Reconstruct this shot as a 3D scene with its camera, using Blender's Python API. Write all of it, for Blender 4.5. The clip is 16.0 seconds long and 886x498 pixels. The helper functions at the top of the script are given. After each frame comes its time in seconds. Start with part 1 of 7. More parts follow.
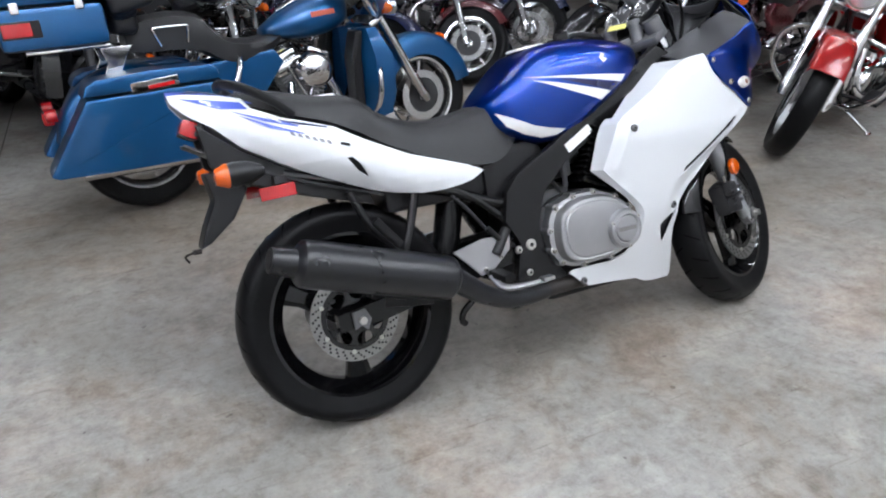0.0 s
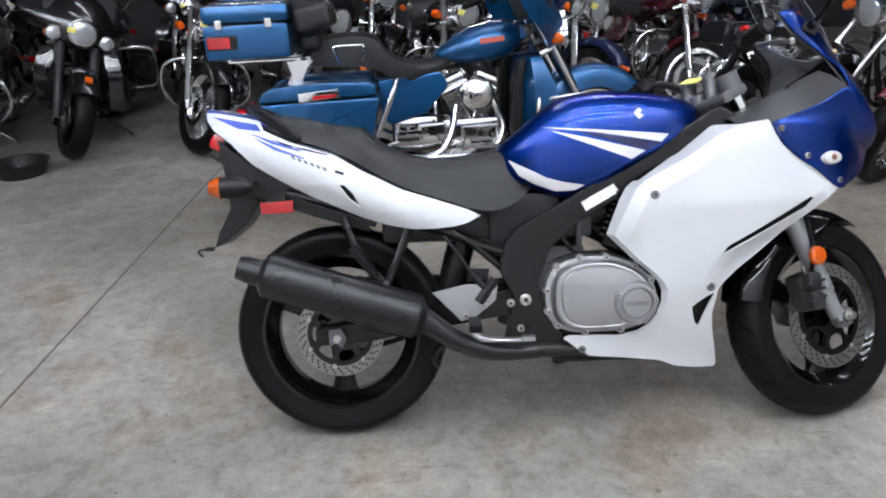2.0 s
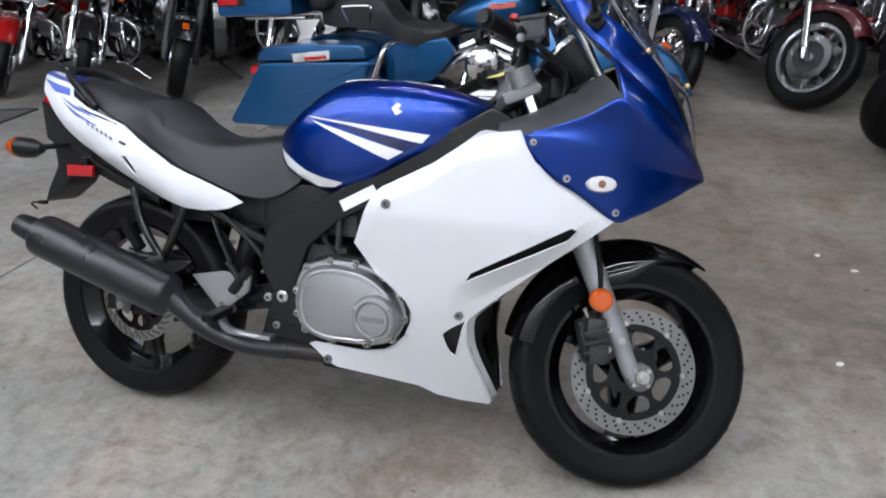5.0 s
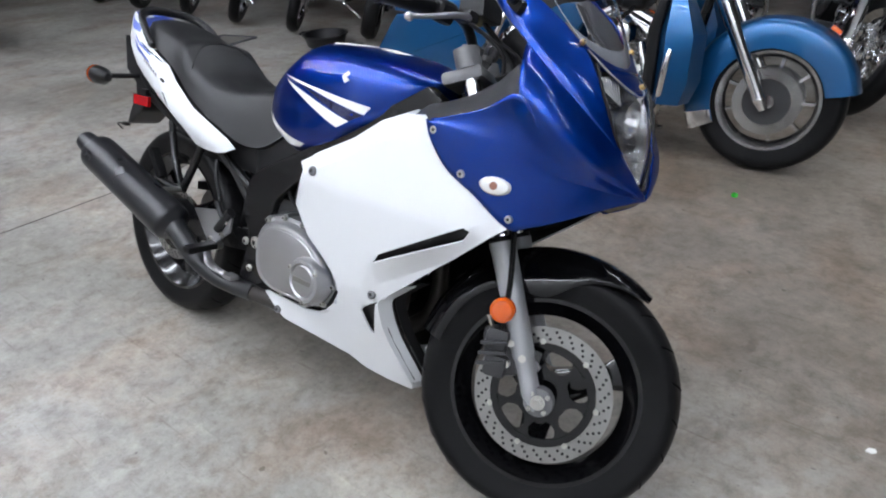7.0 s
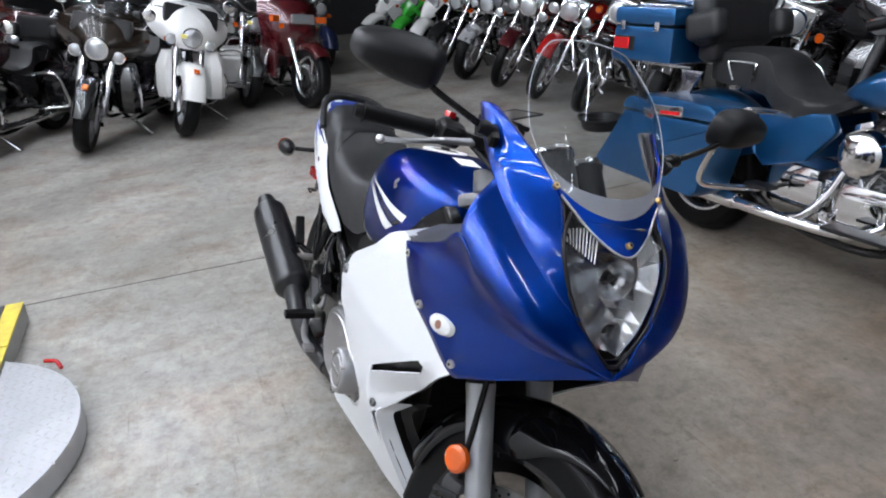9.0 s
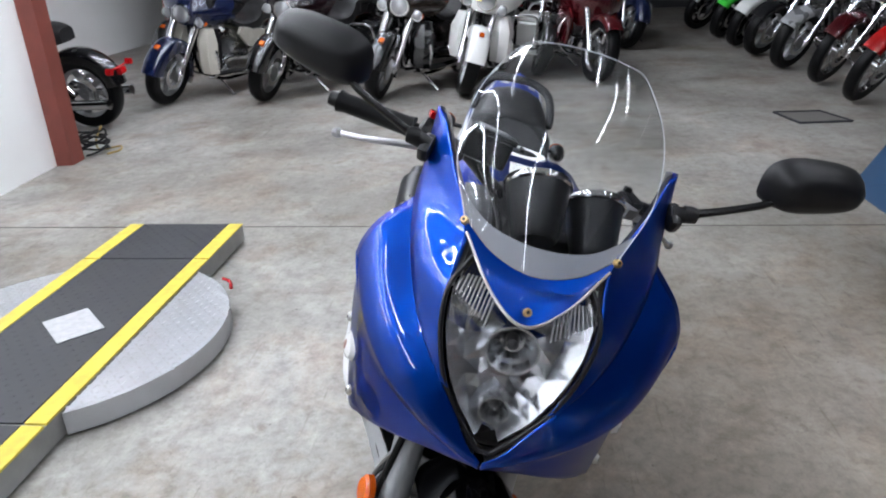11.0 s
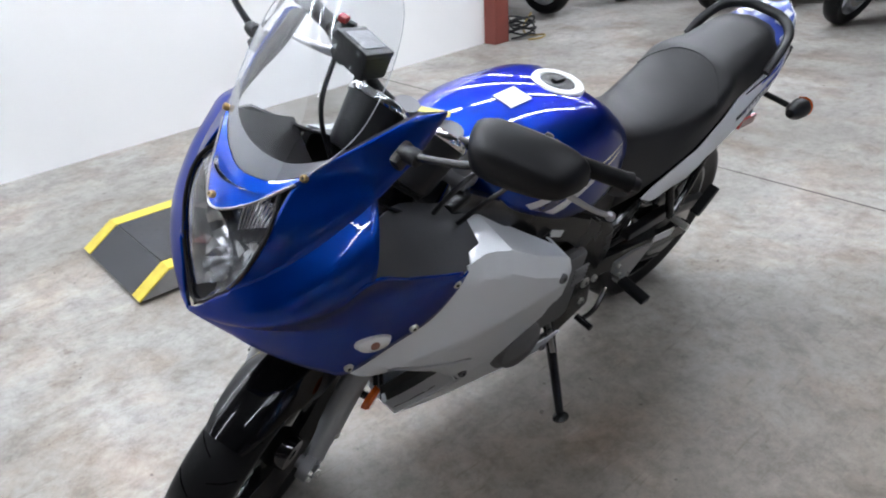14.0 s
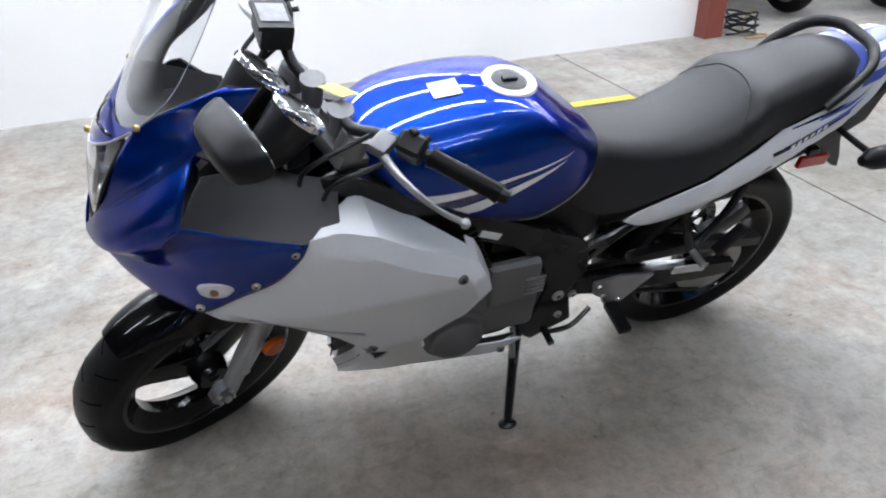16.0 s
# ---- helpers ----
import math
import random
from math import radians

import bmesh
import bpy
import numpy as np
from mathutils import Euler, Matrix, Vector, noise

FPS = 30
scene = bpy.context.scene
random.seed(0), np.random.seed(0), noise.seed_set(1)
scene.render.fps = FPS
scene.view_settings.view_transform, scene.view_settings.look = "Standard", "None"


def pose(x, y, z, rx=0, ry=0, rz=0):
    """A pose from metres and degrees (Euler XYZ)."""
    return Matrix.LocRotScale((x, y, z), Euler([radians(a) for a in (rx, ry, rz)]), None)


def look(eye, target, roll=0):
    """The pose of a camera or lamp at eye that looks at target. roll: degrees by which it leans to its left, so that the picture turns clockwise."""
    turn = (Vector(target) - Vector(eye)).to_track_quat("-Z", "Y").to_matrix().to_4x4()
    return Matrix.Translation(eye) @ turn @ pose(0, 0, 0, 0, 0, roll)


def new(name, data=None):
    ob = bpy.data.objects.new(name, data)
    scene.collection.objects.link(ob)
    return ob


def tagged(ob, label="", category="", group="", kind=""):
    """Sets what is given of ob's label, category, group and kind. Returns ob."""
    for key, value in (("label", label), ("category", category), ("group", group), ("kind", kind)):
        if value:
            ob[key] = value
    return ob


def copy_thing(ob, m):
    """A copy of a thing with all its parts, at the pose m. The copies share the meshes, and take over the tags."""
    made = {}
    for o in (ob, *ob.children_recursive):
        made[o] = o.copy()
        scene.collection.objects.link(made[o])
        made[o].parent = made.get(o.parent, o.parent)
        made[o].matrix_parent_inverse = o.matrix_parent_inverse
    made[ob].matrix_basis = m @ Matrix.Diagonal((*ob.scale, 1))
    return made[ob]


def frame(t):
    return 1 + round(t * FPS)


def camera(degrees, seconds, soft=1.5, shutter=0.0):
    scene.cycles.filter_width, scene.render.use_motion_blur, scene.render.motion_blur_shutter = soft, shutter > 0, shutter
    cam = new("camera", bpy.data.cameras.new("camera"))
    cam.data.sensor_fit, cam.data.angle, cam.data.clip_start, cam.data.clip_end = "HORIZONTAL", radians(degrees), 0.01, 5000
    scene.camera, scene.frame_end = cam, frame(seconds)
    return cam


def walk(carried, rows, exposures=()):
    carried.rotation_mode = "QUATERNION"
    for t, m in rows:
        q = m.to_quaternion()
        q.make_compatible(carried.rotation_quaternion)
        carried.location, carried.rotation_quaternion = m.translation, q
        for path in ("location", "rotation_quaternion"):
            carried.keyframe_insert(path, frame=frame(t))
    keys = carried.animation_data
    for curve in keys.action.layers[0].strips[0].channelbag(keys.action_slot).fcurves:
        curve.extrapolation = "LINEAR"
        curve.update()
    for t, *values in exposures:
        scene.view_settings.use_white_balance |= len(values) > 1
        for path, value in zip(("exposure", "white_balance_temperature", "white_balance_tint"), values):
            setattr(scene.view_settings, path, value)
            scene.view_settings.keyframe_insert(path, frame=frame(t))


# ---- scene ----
cam = camera(63.88, 16.0, soft=2.0)
PATH = [
    (0.0, (-0.46, -1.548, 1.269), (0.295, 0.089, 0.403), -2.54),
    (0.5, (-0.263, -1.623, 1.282), (0.261, 0.103, 0.418), -2.42),
    (1.0, (-0.088, -1.72, 1.294), (0.166, 0.079, 0.458), -3.42),
    (1.5, (0.119, -1.73, 1.287), (0.2, 0.097, 0.477), -3.88),
    (2.0, (0.312, -1.71, 1.303), (0.301, 0.124, 0.505), -2.83),
    (2.5, (0.512, -1.718, 1.312), (0.425, 0.125, 0.54), -1.91),
    (3.0, (0.699, -1.676, 1.296), (0.525, 0.16, 0.523), -2.89),
    (3.5, (0.871, -1.575, 1.294), (0.616, 0.226, 0.464), -1.75),
    (4.0, (1.081, -1.521, 1.293), (0.722, 0.248, 0.432), -2.94),
    (4.5, (1.287, -1.466, 1.305), (0.792, 0.263, 0.429), -3.06),
    (5.0, (1.434, -1.366, 1.295), (0.835, 0.324, 0.408), -3.26),
    (5.2, (1.472, -1.315, 1.289), (0.819, 0.35, 0.394), -3.12),
    (7.3, (2.112, -0.884, 1.298), (0.854, 0.346, 0.347), -3.47),
    (7.5, (2.171, -0.833, 1.312), (0.843, 0.338, 0.382), -3.71),
    (8.0, (2.273, -0.7, 1.321), (0.773, 0.29, 0.442), -4.73),
    (8.5, (2.287, -0.523, 1.32), (0.657, 0.302, 0.505), -4.19),
    (9.0, (2.307, -0.345, 1.329), (0.568, 0.295, 0.577), -4.17),
    (9.5, (2.363, -0.176, 1.362), (0.544, 0.255, 0.65), -4.49),
    (10.0, (2.351, -0.029, 1.337), (0.492, 0.216, 0.642), -4.4),
    (10.2, (2.325, 0.037, 1.331), (0.458, 0.196, 0.632), -4.01),
    (12.3, (2.096, 0.631, 1.283), (0.539, -0.165, 0.314), -2.79),
    (12.5, (2.071, 0.698, 1.278), (0.567, -0.181, 0.295), -3.05),
    (13.0, (2.014, 0.929, 1.29), (0.639, -0.138, 0.304), -3.65),
    (13.5, (1.937, 1.089, 1.282), (0.677, -0.128, 0.317), -3.72),
    (14.0, (1.804, 1.211, 1.288), (0.663, -0.13, 0.339), -3.44),
    (14.5, (1.681, 1.351, 1.287), (0.71, -0.118, 0.339), -4.11),
    (15.0, (1.569, 1.47, 1.292), (0.761, -0.081, 0.322), -3.55),
    (15.5, (1.416, 1.493, 1.283), (0.721, -0.091, 0.28), -2.7),
    (16.0, (1.256, 1.543, 1.293), (0.691, -0.1, 0.303), -1.24),
]
walk(cam, [(t, look(eye, target, roll)) for t, eye, target, roll in PATH], [(0, 0.10), (2.5, -0.05), (5, -0.07), (8, 0.17), (10, 0.17), (12.3, 0.44), (14, 0.40), (16, 0.64)])

# ---- world and light ----
world = bpy.data.worlds.new("world")
scene.world = world
world.use_nodes = True
world.node_tree.nodes["Background"].inputs[0].default_value = (0.5, 0.55, 0.6, 1)
world.node_tree.nodes["Background"].inputs[1].default_value = 0.01
TUBE_STRENGTH = 63.0
LAMP_HEIGHT = 3.7
ROOM_HEIGHT = LAMP_HEIGHT + 0.45
# rows of ceiling lamps: middle x, middle y
LAMPS = [(x, y) for y in (-2.4, -1.75, -1.1, -0.45) for x in (-4.4, -1.85, 0.7)] + [(3.25, y) for y in (-2.4, -1.75, -1.1)] + [(5.8, -1.5), (4.6, 1.0), (-6.95, -1.5), (-6.95, 0.1), (0.4, 2.0), (2.4, 2.7), (0.4, 3.4)]


# ---- materials ----
def mat(name, color, rough=0.5, metal=0.0, coat=0.0, vary=0.15, scale=8.0, bump=0.0, bump_scale=60.0, spec=0.5, rough_vary=0.1, per_object=0.0, edge=None):
    """A surface with stains at a large scale and grain at a small one."""
    m = bpy.data.materials.new(name)
    m.use_nodes = True
    nt = m.node_tree
    b = nt.nodes["Principled BSDF"]
    b.inputs["Metallic"].default_value = metal
    b.inputs["Coat Weight"].default_value = coat
    b.inputs["Coat Roughness"].default_value = 0.02
    b.inputs["Specular IOR Level"].default_value = spec
    if edge:
        b.inputs["Specular Tint"].default_value = (*edge, 1)
    co = nt.nodes.new("ShaderNodeTexCoord")
    big = nt.nodes.new("ShaderNodeTexNoise")
    big.inputs["Scale"].default_value, big.inputs["Detail"].default_value = scale, 6
    fine = nt.nodes.new("ShaderNodeTexNoise")
    fine.inputs["Scale"].default_value, fine.inputs["Detail"].default_value = bump_scale, 4
    nt.links.new(co.outputs["Object"], big.inputs["Vector"])
    nt.links.new(co.outputs["Object"], fine.inputs["Vector"])
    mix = nt.nodes.new("ShaderNodeMix")
    mix.data_type = "RGBA"
    dark = [c * (1 - vary) for c in color]
    light = [min(1, c * (1 + vary)) for c in color]
    mix.inputs[6].default_value, mix.inputs[7].default_value = (*dark, 1), (*light, 1)
    nt.links.new(big.outputs["Fac"], mix.inputs[0])
    out = mix.outputs[2]
    if per_object:
        info = nt.nodes.new("ShaderNodeObjectInfo")
        hsv = nt.nodes.new("ShaderNodeHueSaturation")
        rng = nt.nodes.new("ShaderNodeMapRange")
        rng.inputs["To Min"].default_value, rng.inputs["To Max"].default_value = 1 - per_object, 1 + per_object
        nt.links.new(info.outputs["Random"], rng.inputs["Value"])
        nt.links.new(rng.outputs["Result"], hsv.inputs["Value"])
        nt.links.new(out, hsv.inputs["Color"])
        out = hsv.outputs["Color"]
    nt.links.new(out, b.inputs["Base Color"])
    rr = nt.nodes.new("ShaderNodeMapRange")
    rr.inputs["To Min"].default_value, rr.inputs["To Max"].default_value = max(0.02, rough - rough_vary), min(1, rough + rough_vary)
    nt.links.new(big.outputs["Fac"], rr.inputs["Value"])
    nt.links.new(rr.outputs["Result"], b.inputs["Roughness"])
    if bump:
        bp = nt.nodes.new("ShaderNodeBump")
        bp.inputs["Strength"].default_value, bp.inputs["Distance"].default_value = bump, 0.002
        nt.links.new(fine.outputs["Fac"], bp.inputs["Height"])
        nt.links.new(bp.outputs["Normal"], b.inputs["Normal"])
    return m


def glass_mat(name, color=(1, 1, 1), rough=0.0, ior=1.1):
    m = bpy.data.materials.new(name)
    m.use_nodes = True
    b = m.node_tree.nodes["Principled BSDF"]
    b.inputs["Base Color"].default_value = (*color, 1)
    b.inputs["Transmission Weight"].default_value = 1
    b.inputs["Roughness"].default_value = rough
    b.inputs["IOR"].default_value = ior
    return m


def glow_mat(name, color, strength):
    m = bpy.data.materials.new(name)
    m.use_nodes = True
    b = m.node_tree.nodes["Principled BSDF"]
    b.inputs["Base Color"].default_value = (*color, 1)
    b.inputs["Emission Color"].default_value = (*color, 1)
    b.inputs["Emission Strength"].default_value = strength
    return m


def concrete_mat():
    m = bpy.data.materials.new("polished_concrete")
    m.use_nodes = True
    nt = m.node_tree
    b = nt.nodes["Principled BSDF"]
    co = nt.nodes.new("ShaderNodeTexCoord")

    def tex(kind, scale, detail=8, rough=0.6, dist=0.0):
        n = nt.nodes.new("ShaderNodeTexNoise")
        n.inputs["Scale"].default_value, n.inputs["Detail"].default_value = scale, detail
        n.inputs["Roughness"].default_value, n.inputs["Distortion"].default_value = rough, dist
        nt.links.new(co.outputs["Object"], n.inputs["Vector"])
        return n.outputs["Fac"]

    def ramp(fac, stops):
        r = nt.nodes.new("ShaderNodeValToRGB")
        while len(r.color_ramp.elements) < len(stops):
            r.color_ramp.elements.new(0.5)
        for e, (p, c) in zip(r.color_ramp.elements, stops):
            e.position, e.color = p, (*c, 1)
        nt.links.new(fac, r.inputs[0])
        return r.outputs[0]

    def mix(kind, fac, a, c):
        n = nt.nodes.new("ShaderNodeMix")
        n.data_type, n.blend_type = "RGBA", kind
        if isinstance(fac, float):
            n.inputs[0].default_value = fac
        else:
            nt.links.new(fac, n.inputs[0])
        nt.links.new(a, n.inputs[6])
        nt.links.new(c, n.inputs[7])
        return n.outputs[2]

    base = ramp(tex("n", 0.9, 12, 0.66, 0.15), [(0.30, (0.165, 0.152, 0.132)), (0.44, (0.245, 0.232, 0.210)), (0.55, (0.320, 0.308, 0.285)), (0.68, (0.42, 0.408, 0.385))])
    warm = ramp(tex("n", 1.7, 9, 0.72, 0.3), [(0.48, (1, 1, 1)), (0.60, (0.94, 0.86, 0.80)), (0.72, (0.82, 0.68, 0.60))])
    c = mix("MULTIPLY", 1.0, base, warm)
    grain = ramp(tex("n", 34, 12, 0.82), [(0.3, (0.60, 0.59, 0.57)), (0.5, (0.96, 0.96, 0.96)), (0.72, (1.12, 1.12, 1.12))])
    c = mix("MULTIPLY", 0.8, c, grain)
    smear = ramp(tex("n", 3.4, 11, 0.74, 0.35), [(0.0, (1, 1, 1)), (0.52, (1, 1, 1)), (0.60, (0.80, 0.77, 0.74)), (0.70, (0.56, 0.52, 0.48))])
    c = mix("MULTIPLY", 0.85, c, smear)
    stains = ramp(tex("n", 7.5, 8, 0.65, 0.4), [(0.0, (1, 1, 1)), (0.63, (1, 1, 1)), (0.69, (0.70, 0.66, 0.62)), (0.78, (0.45, 0.41, 0.38))])
    c = mix("MULTIPLY", 0.8, c, stains)
    pale = ramp(tex("n", 2.6, 12, 0.75, 0.2), [(0.0, (1, 1, 1)), (0.54, (1, 1, 1)), (0.64, (1.24, 1.23, 1.21))])
    c = mix("MULTIPLY", 0.9, c, pale)
    crack = ramp(tex("n", 0.8, 7, 0.55, 0.2), [(0.0, (1, 1, 1)), (0.498, (1, 1, 1)), (0.4995, (0.5, 0.47, 0.44)), (0.501, (1, 1, 1))])
    c = mix("MULTIPLY", 0.35, c, crack)
    blot = ramp(tex("n", 14, 10, 0.75, 0.2), [(0.34, (0.66, 0.64, 0.615)), (0.49, (0.98, 0.98, 0.98)), (0.64, (1.14, 1.14, 1.14))])
    c = mix("MULTIPLY", 0.9, c, blot)
    specks = ramp(tex("n", 95, 3, 0.5), [(0.0, (1, 1, 1)), (0.69, (1, 1, 1)), (0.74, (0.40, 0.36, 0.33))])
    c = mix("MULTIPLY", 0.7, c, specks)
    def streaks(turn, scale):
        """Long thin marks dragged over the floor."""
        mp = nt.nodes.new("ShaderNodeMapping")
        mp.inputs["Rotation"].default_value = (0, 0, radians(turn))
        mp.inputs["Scale"].default_value = (scale, scale * 16, 1)
        nt.links.new(co.outputs["Object"], mp.inputs["Vector"])
        n = nt.nodes.new("ShaderNodeTexNoise")
        n.inputs["Scale"].default_value, n.inputs["Detail"].default_value, n.inputs["Roughness"].default_value = 1.0, 6, 0.62
        nt.links.new(mp.outputs["Vector"], n.inputs["Vector"])
        return n.outputs["Fac"]

    for turn, scale in ((20, 3.0), (-35, 2.2), (75, 4.0)):
        marks = ramp(streaks(turn, scale), [(0.0, (1, 1, 1)), (0.64, (1, 1, 1)), (0.70, (0.66, 0.62, 0.58)), (0.80, (0.5, 0.46, 0.43))])
        c = mix("MULTIPLY", 0.7, c, marks)
    rubbed = ramp(streaks(50, 2.6), [(0.0, (1, 1, 1)), (0.60, (1, 1, 1)), (0.70, (1.18, 1.17, 1.16))])
    c = mix("MULTIPLY", 0.8, c, rubbed)

    def away(x, y, scale, wobble):
        """Distance from a point of the floor, roughened by noise."""
        d = nt.nodes.new("ShaderNodeVectorMath")
        d.operation = "DISTANCE"
        d.inputs[1].default_value = (x, y, 0)
        nt.links.new(co.outputs["Object"], d.inputs[0])
        add = nt.nodes.new("ShaderNodeMath")
        add.operation = "MULTIPLY_ADD"
        nt.links.new(tex("n", scale, 8, 0.7), add.inputs[0])
        add.inputs[1].default_value = wobble
        nt.links.new(d.outputs["Value"], add.inputs[2])
        part_of = nt.nodes.new("ShaderNodeMath")
        part_of.operation = "DIVIDE"
        nt.links.new(add.outputs[0], part_of.inputs[0])
        part_of.inputs[1].default_value = 4.0
        return part_of.outputs[0]

    # Browner and darker towards (1.0, 1.8), fading out over a noisy distance.
    brown_area = ramp(away(1.0, 1.8, 2.2, 1.6), [(0.0, (0.76, 0.68, 0.61)), (0.50, (0.80, 0.725, 0.655)), (0.76, (1, 1, 1))])
    c = mix("MULTIPLY", 1.0, c, brown_area)
    # Two thin rings round the lift's middle, slightly paler than the floor.
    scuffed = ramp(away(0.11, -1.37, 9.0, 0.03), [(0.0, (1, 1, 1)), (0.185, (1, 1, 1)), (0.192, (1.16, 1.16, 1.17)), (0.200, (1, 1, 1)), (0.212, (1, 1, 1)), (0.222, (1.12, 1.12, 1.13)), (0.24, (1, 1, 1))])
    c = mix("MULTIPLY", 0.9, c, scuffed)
    chips = ramp(tex("n", 24, 2, 0.4), [(0.0, (1, 1, 1)), (0.745, (1, 1, 1)), (0.765, (0.32, 0.29, 0.27))])
    c = mix("MULTIPLY", 0.7, c, chips)
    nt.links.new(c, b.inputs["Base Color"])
    rr = nt.nodes.new("ShaderNodeMapRange")
    rr.inputs["To Min"].default_value, rr.inputs["To Max"].default_value = 0.3, 0.62
    nt.links.new(tex("n", 3.0, 7, 0.65), rr.inputs["Value"])
    nt.links.new(rr.outputs["Result"], b.inputs["Roughness"])
    bp = nt.nodes.new("ShaderNodeBump")
    bp.inputs["Strength"].default_value, bp.inputs["Distance"].default_value = 0.25, 0.003
    nt.links.new(tex("n", 55, 6, 0.7), bp.inputs["Height"])
    nt.links.new(bp.outputs["Normal"], b.inputs["Normal"])
    return m


CONCRETE = concrete_mat()
WALL = mat("white_wall_paint", (0.92, 0.92, 0.91), 0.6, vary=0.04, scale=1.5, bump=0.15, bump_scale=40)
DARK_WALL = mat("dark_wall_paint", (0.016, 0.016, 0.018), 0.8, vary=0.25, scale=1.2)
CEILING = mat("ceiling_boards", (0.14, 0.14, 0.135), 0.85, vary=0.2, scale=1.0)
CALIPER = mat("dark_caliper_casting", (0.03, 0.03, 0.032), 0.5, 0.3, vary=0.2)
RED_STEEL = mat("red_oxide_steel", (0.19, 0.045, 0.032), 0.55, vary=0.3, scale=6, bump=0.2)
WOOD = mat("brown_timber", (0.24, 0.10, 0.045), 0.6, vary=0.3, scale=5)
BLUE = mat("metallic_blue_paint", (0.0004, 0.032, 0.25), 0.33, 0.88, 0.7, vary=0.1, scale=3, rough_vary=0.03, edge=(0.002, 0.042, 0.22), spec=0.12)
WHITE = mat("white_bodywork_paint", (0.68, 0.696, 0.715), 0.36, 0.0, 0.2, vary=0.025, scale=4, rough_vary=0.06)
TRIM = mat("black_satin_plastic", (0.008, 0.008, 0.009), 0.38, vary=0.25, scale=12, bump=0.1, bump_scale=300, spec=0.3)
GREYTRIM = mat("grey_rubber_trim", (0.042, 0.042, 0.045), 0.42, vary=0.25, scale=9, bump=0.2, bump_scale=260, spec=0.4)
GLOSS = mat("gloss_black_paint", (0.0025, 0.0025, 0.003), 0.04, 0, 0.0, vary=0.2, spec=0.28, rough_vary=0.015)
VINYL = mat("black_seat_vinyl", (0.013, 0.013, 0.014), 0.42, vary=0.35, scale=7, bump=0.45, bump_scale=420, spec=0.38)
RUBBER = mat("black_tyre_rubber", (0.0055, 0.0055, 0.006), 0.40, vary=0.35, scale=14, bump=0.2, bump_scale=200, spec=0.13)
RIM = mat("black_wheel_enamel", (0.0025, 0.0025, 0.003), 0.10, 0, 0.2, vary=0.3, spec=0.4, rough_vary=0.04)
ALU = mat("cast_aluminium", (0.42, 0.42, 0.43), 0.36, 0.95, vary=0.14, scale=10, bump=0.25, bump_scale=500)
ALUDARK = mat("dull_grey_casting", (0.16, 0.16, 0.165), 0.5, 0.6, vary=0.2, scale=10, bump=0.2)
STEEL = mat("brushed_steel_disc", (0.30, 0.295, 0.285), 0.33, 0.95, vary=0.25, scale=18)
CHROME = mat("chrome", (0.80, 0.80, 0.81), 0.07, 1.0, vary=0.05, rough_vary=0.03)
BOLT = mat("zinc_bolt", (0.55, 0.54, 0.50), 0.3, 0.9, vary=0.15)
BRASS = mat("brassy_screw", (0.55, 0.38, 0.16), 0.3, 0.9)
MUFFLER = mat("black_heat_paint", (0.008, 0.0085, 0.0105), 0.30, 0.0, vary=0.35, scale=22, spec=0.5, rough_vary=0.08, bump=0.08, bump_scale=120)
RUSTPIPE = mat("heat_stained_pipe", (0.022, 0.018, 0.016), 0.5, 0.3, vary=0.4, scale=20)
FRAME_BLACK = mat("black_frame_enamel", (0.007, 0.007, 0.0075), 0.25, 0, 0.1, vary=0.25, spec=0.3)
AMBER = mat("amber_lens", (0.55, 0.085, 0.005), 0.12, 0, 0.6, vary=0.1)
REDLENS = mat("red_lens", (0.40, 0.006, 0.009), 0.12, 0, 0.6, vary=0.12, scale=30)
LABEL = mat("white_sticker", (0.80, 0.80, 0.78), 0.5, vary=0.03)
YELLOWTAG = mat("yellow_tag", (0.78, 0.70, 0.18), 0.55, vary=0.08)
STRIPE_WHITE = mat("white_stripe_decal", (0.80, 0.81, 0.83), 0.25, 0, 0.8, vary=0.03)
STRIPE_NAVY = mat("navy_stripe_decal", (0.006, 0.010, 0.07), 0.25, 0, 0.8, vary=0.1)
PALEBLUE = mat("mid_blue_decal", (0.05, 0.09, 0.42), 0.3, 0, 0.5, vary=0.1)
RISER = mat("dull_silver_casting", (0.17, 0.17, 0.175), 0.5, 0.5, vary=0.2, scale=16, bump=0.2)
DARKCAST = mat("dark_engine_casting", (0.035, 0.035, 0.037), 0.5, 0.4, vary=0.25, scale=14, bump=0.2)
GROOVE = mat("black_groove_shadow", (0.0015, 0.0015, 0.0015), 0.9, spec=0.02)
DECAL_GREY = mat("grey_lettering_decal", (0.16, 0.16, 0.18), 0.35, vary=0.1)
LENS = glass_mat("clear_lens", (1, 1, 1), 0.0, 1.2)
SCREEN = glass_mat("smoked_clear_screen", (0.90, 0.92, 0.94), 0.0, 1.45)
REFLECTOR = mat("lamp_reflector", (0.52, 0.53, 0.55), 0.17, 0.95, vary=0.3, scale=25)
DIAL = mat("instrument_dial", (0.02, 0.02, 0.022), 0.4, vary=0.1)
YELLOW = mat("yellow_edge_paint", (0.62, 0.49, 0.06), 0.6, vary=0.35, scale=22, bump=0.2)
TREAD = mat("black_grip_tread", (0.030, 0.031, 0.036), 0.5, vary=0.35, scale=14)
PLATE = mat("galvanised_tread_plate", (0.46, 0.47, 0.49), 0.38, 0.65, vary=0.2, scale=9)
ORANGE_BADGE = mat("faded_orange_badge", (0.45, 0.07, 0.03), 0.4, vary=0.2)
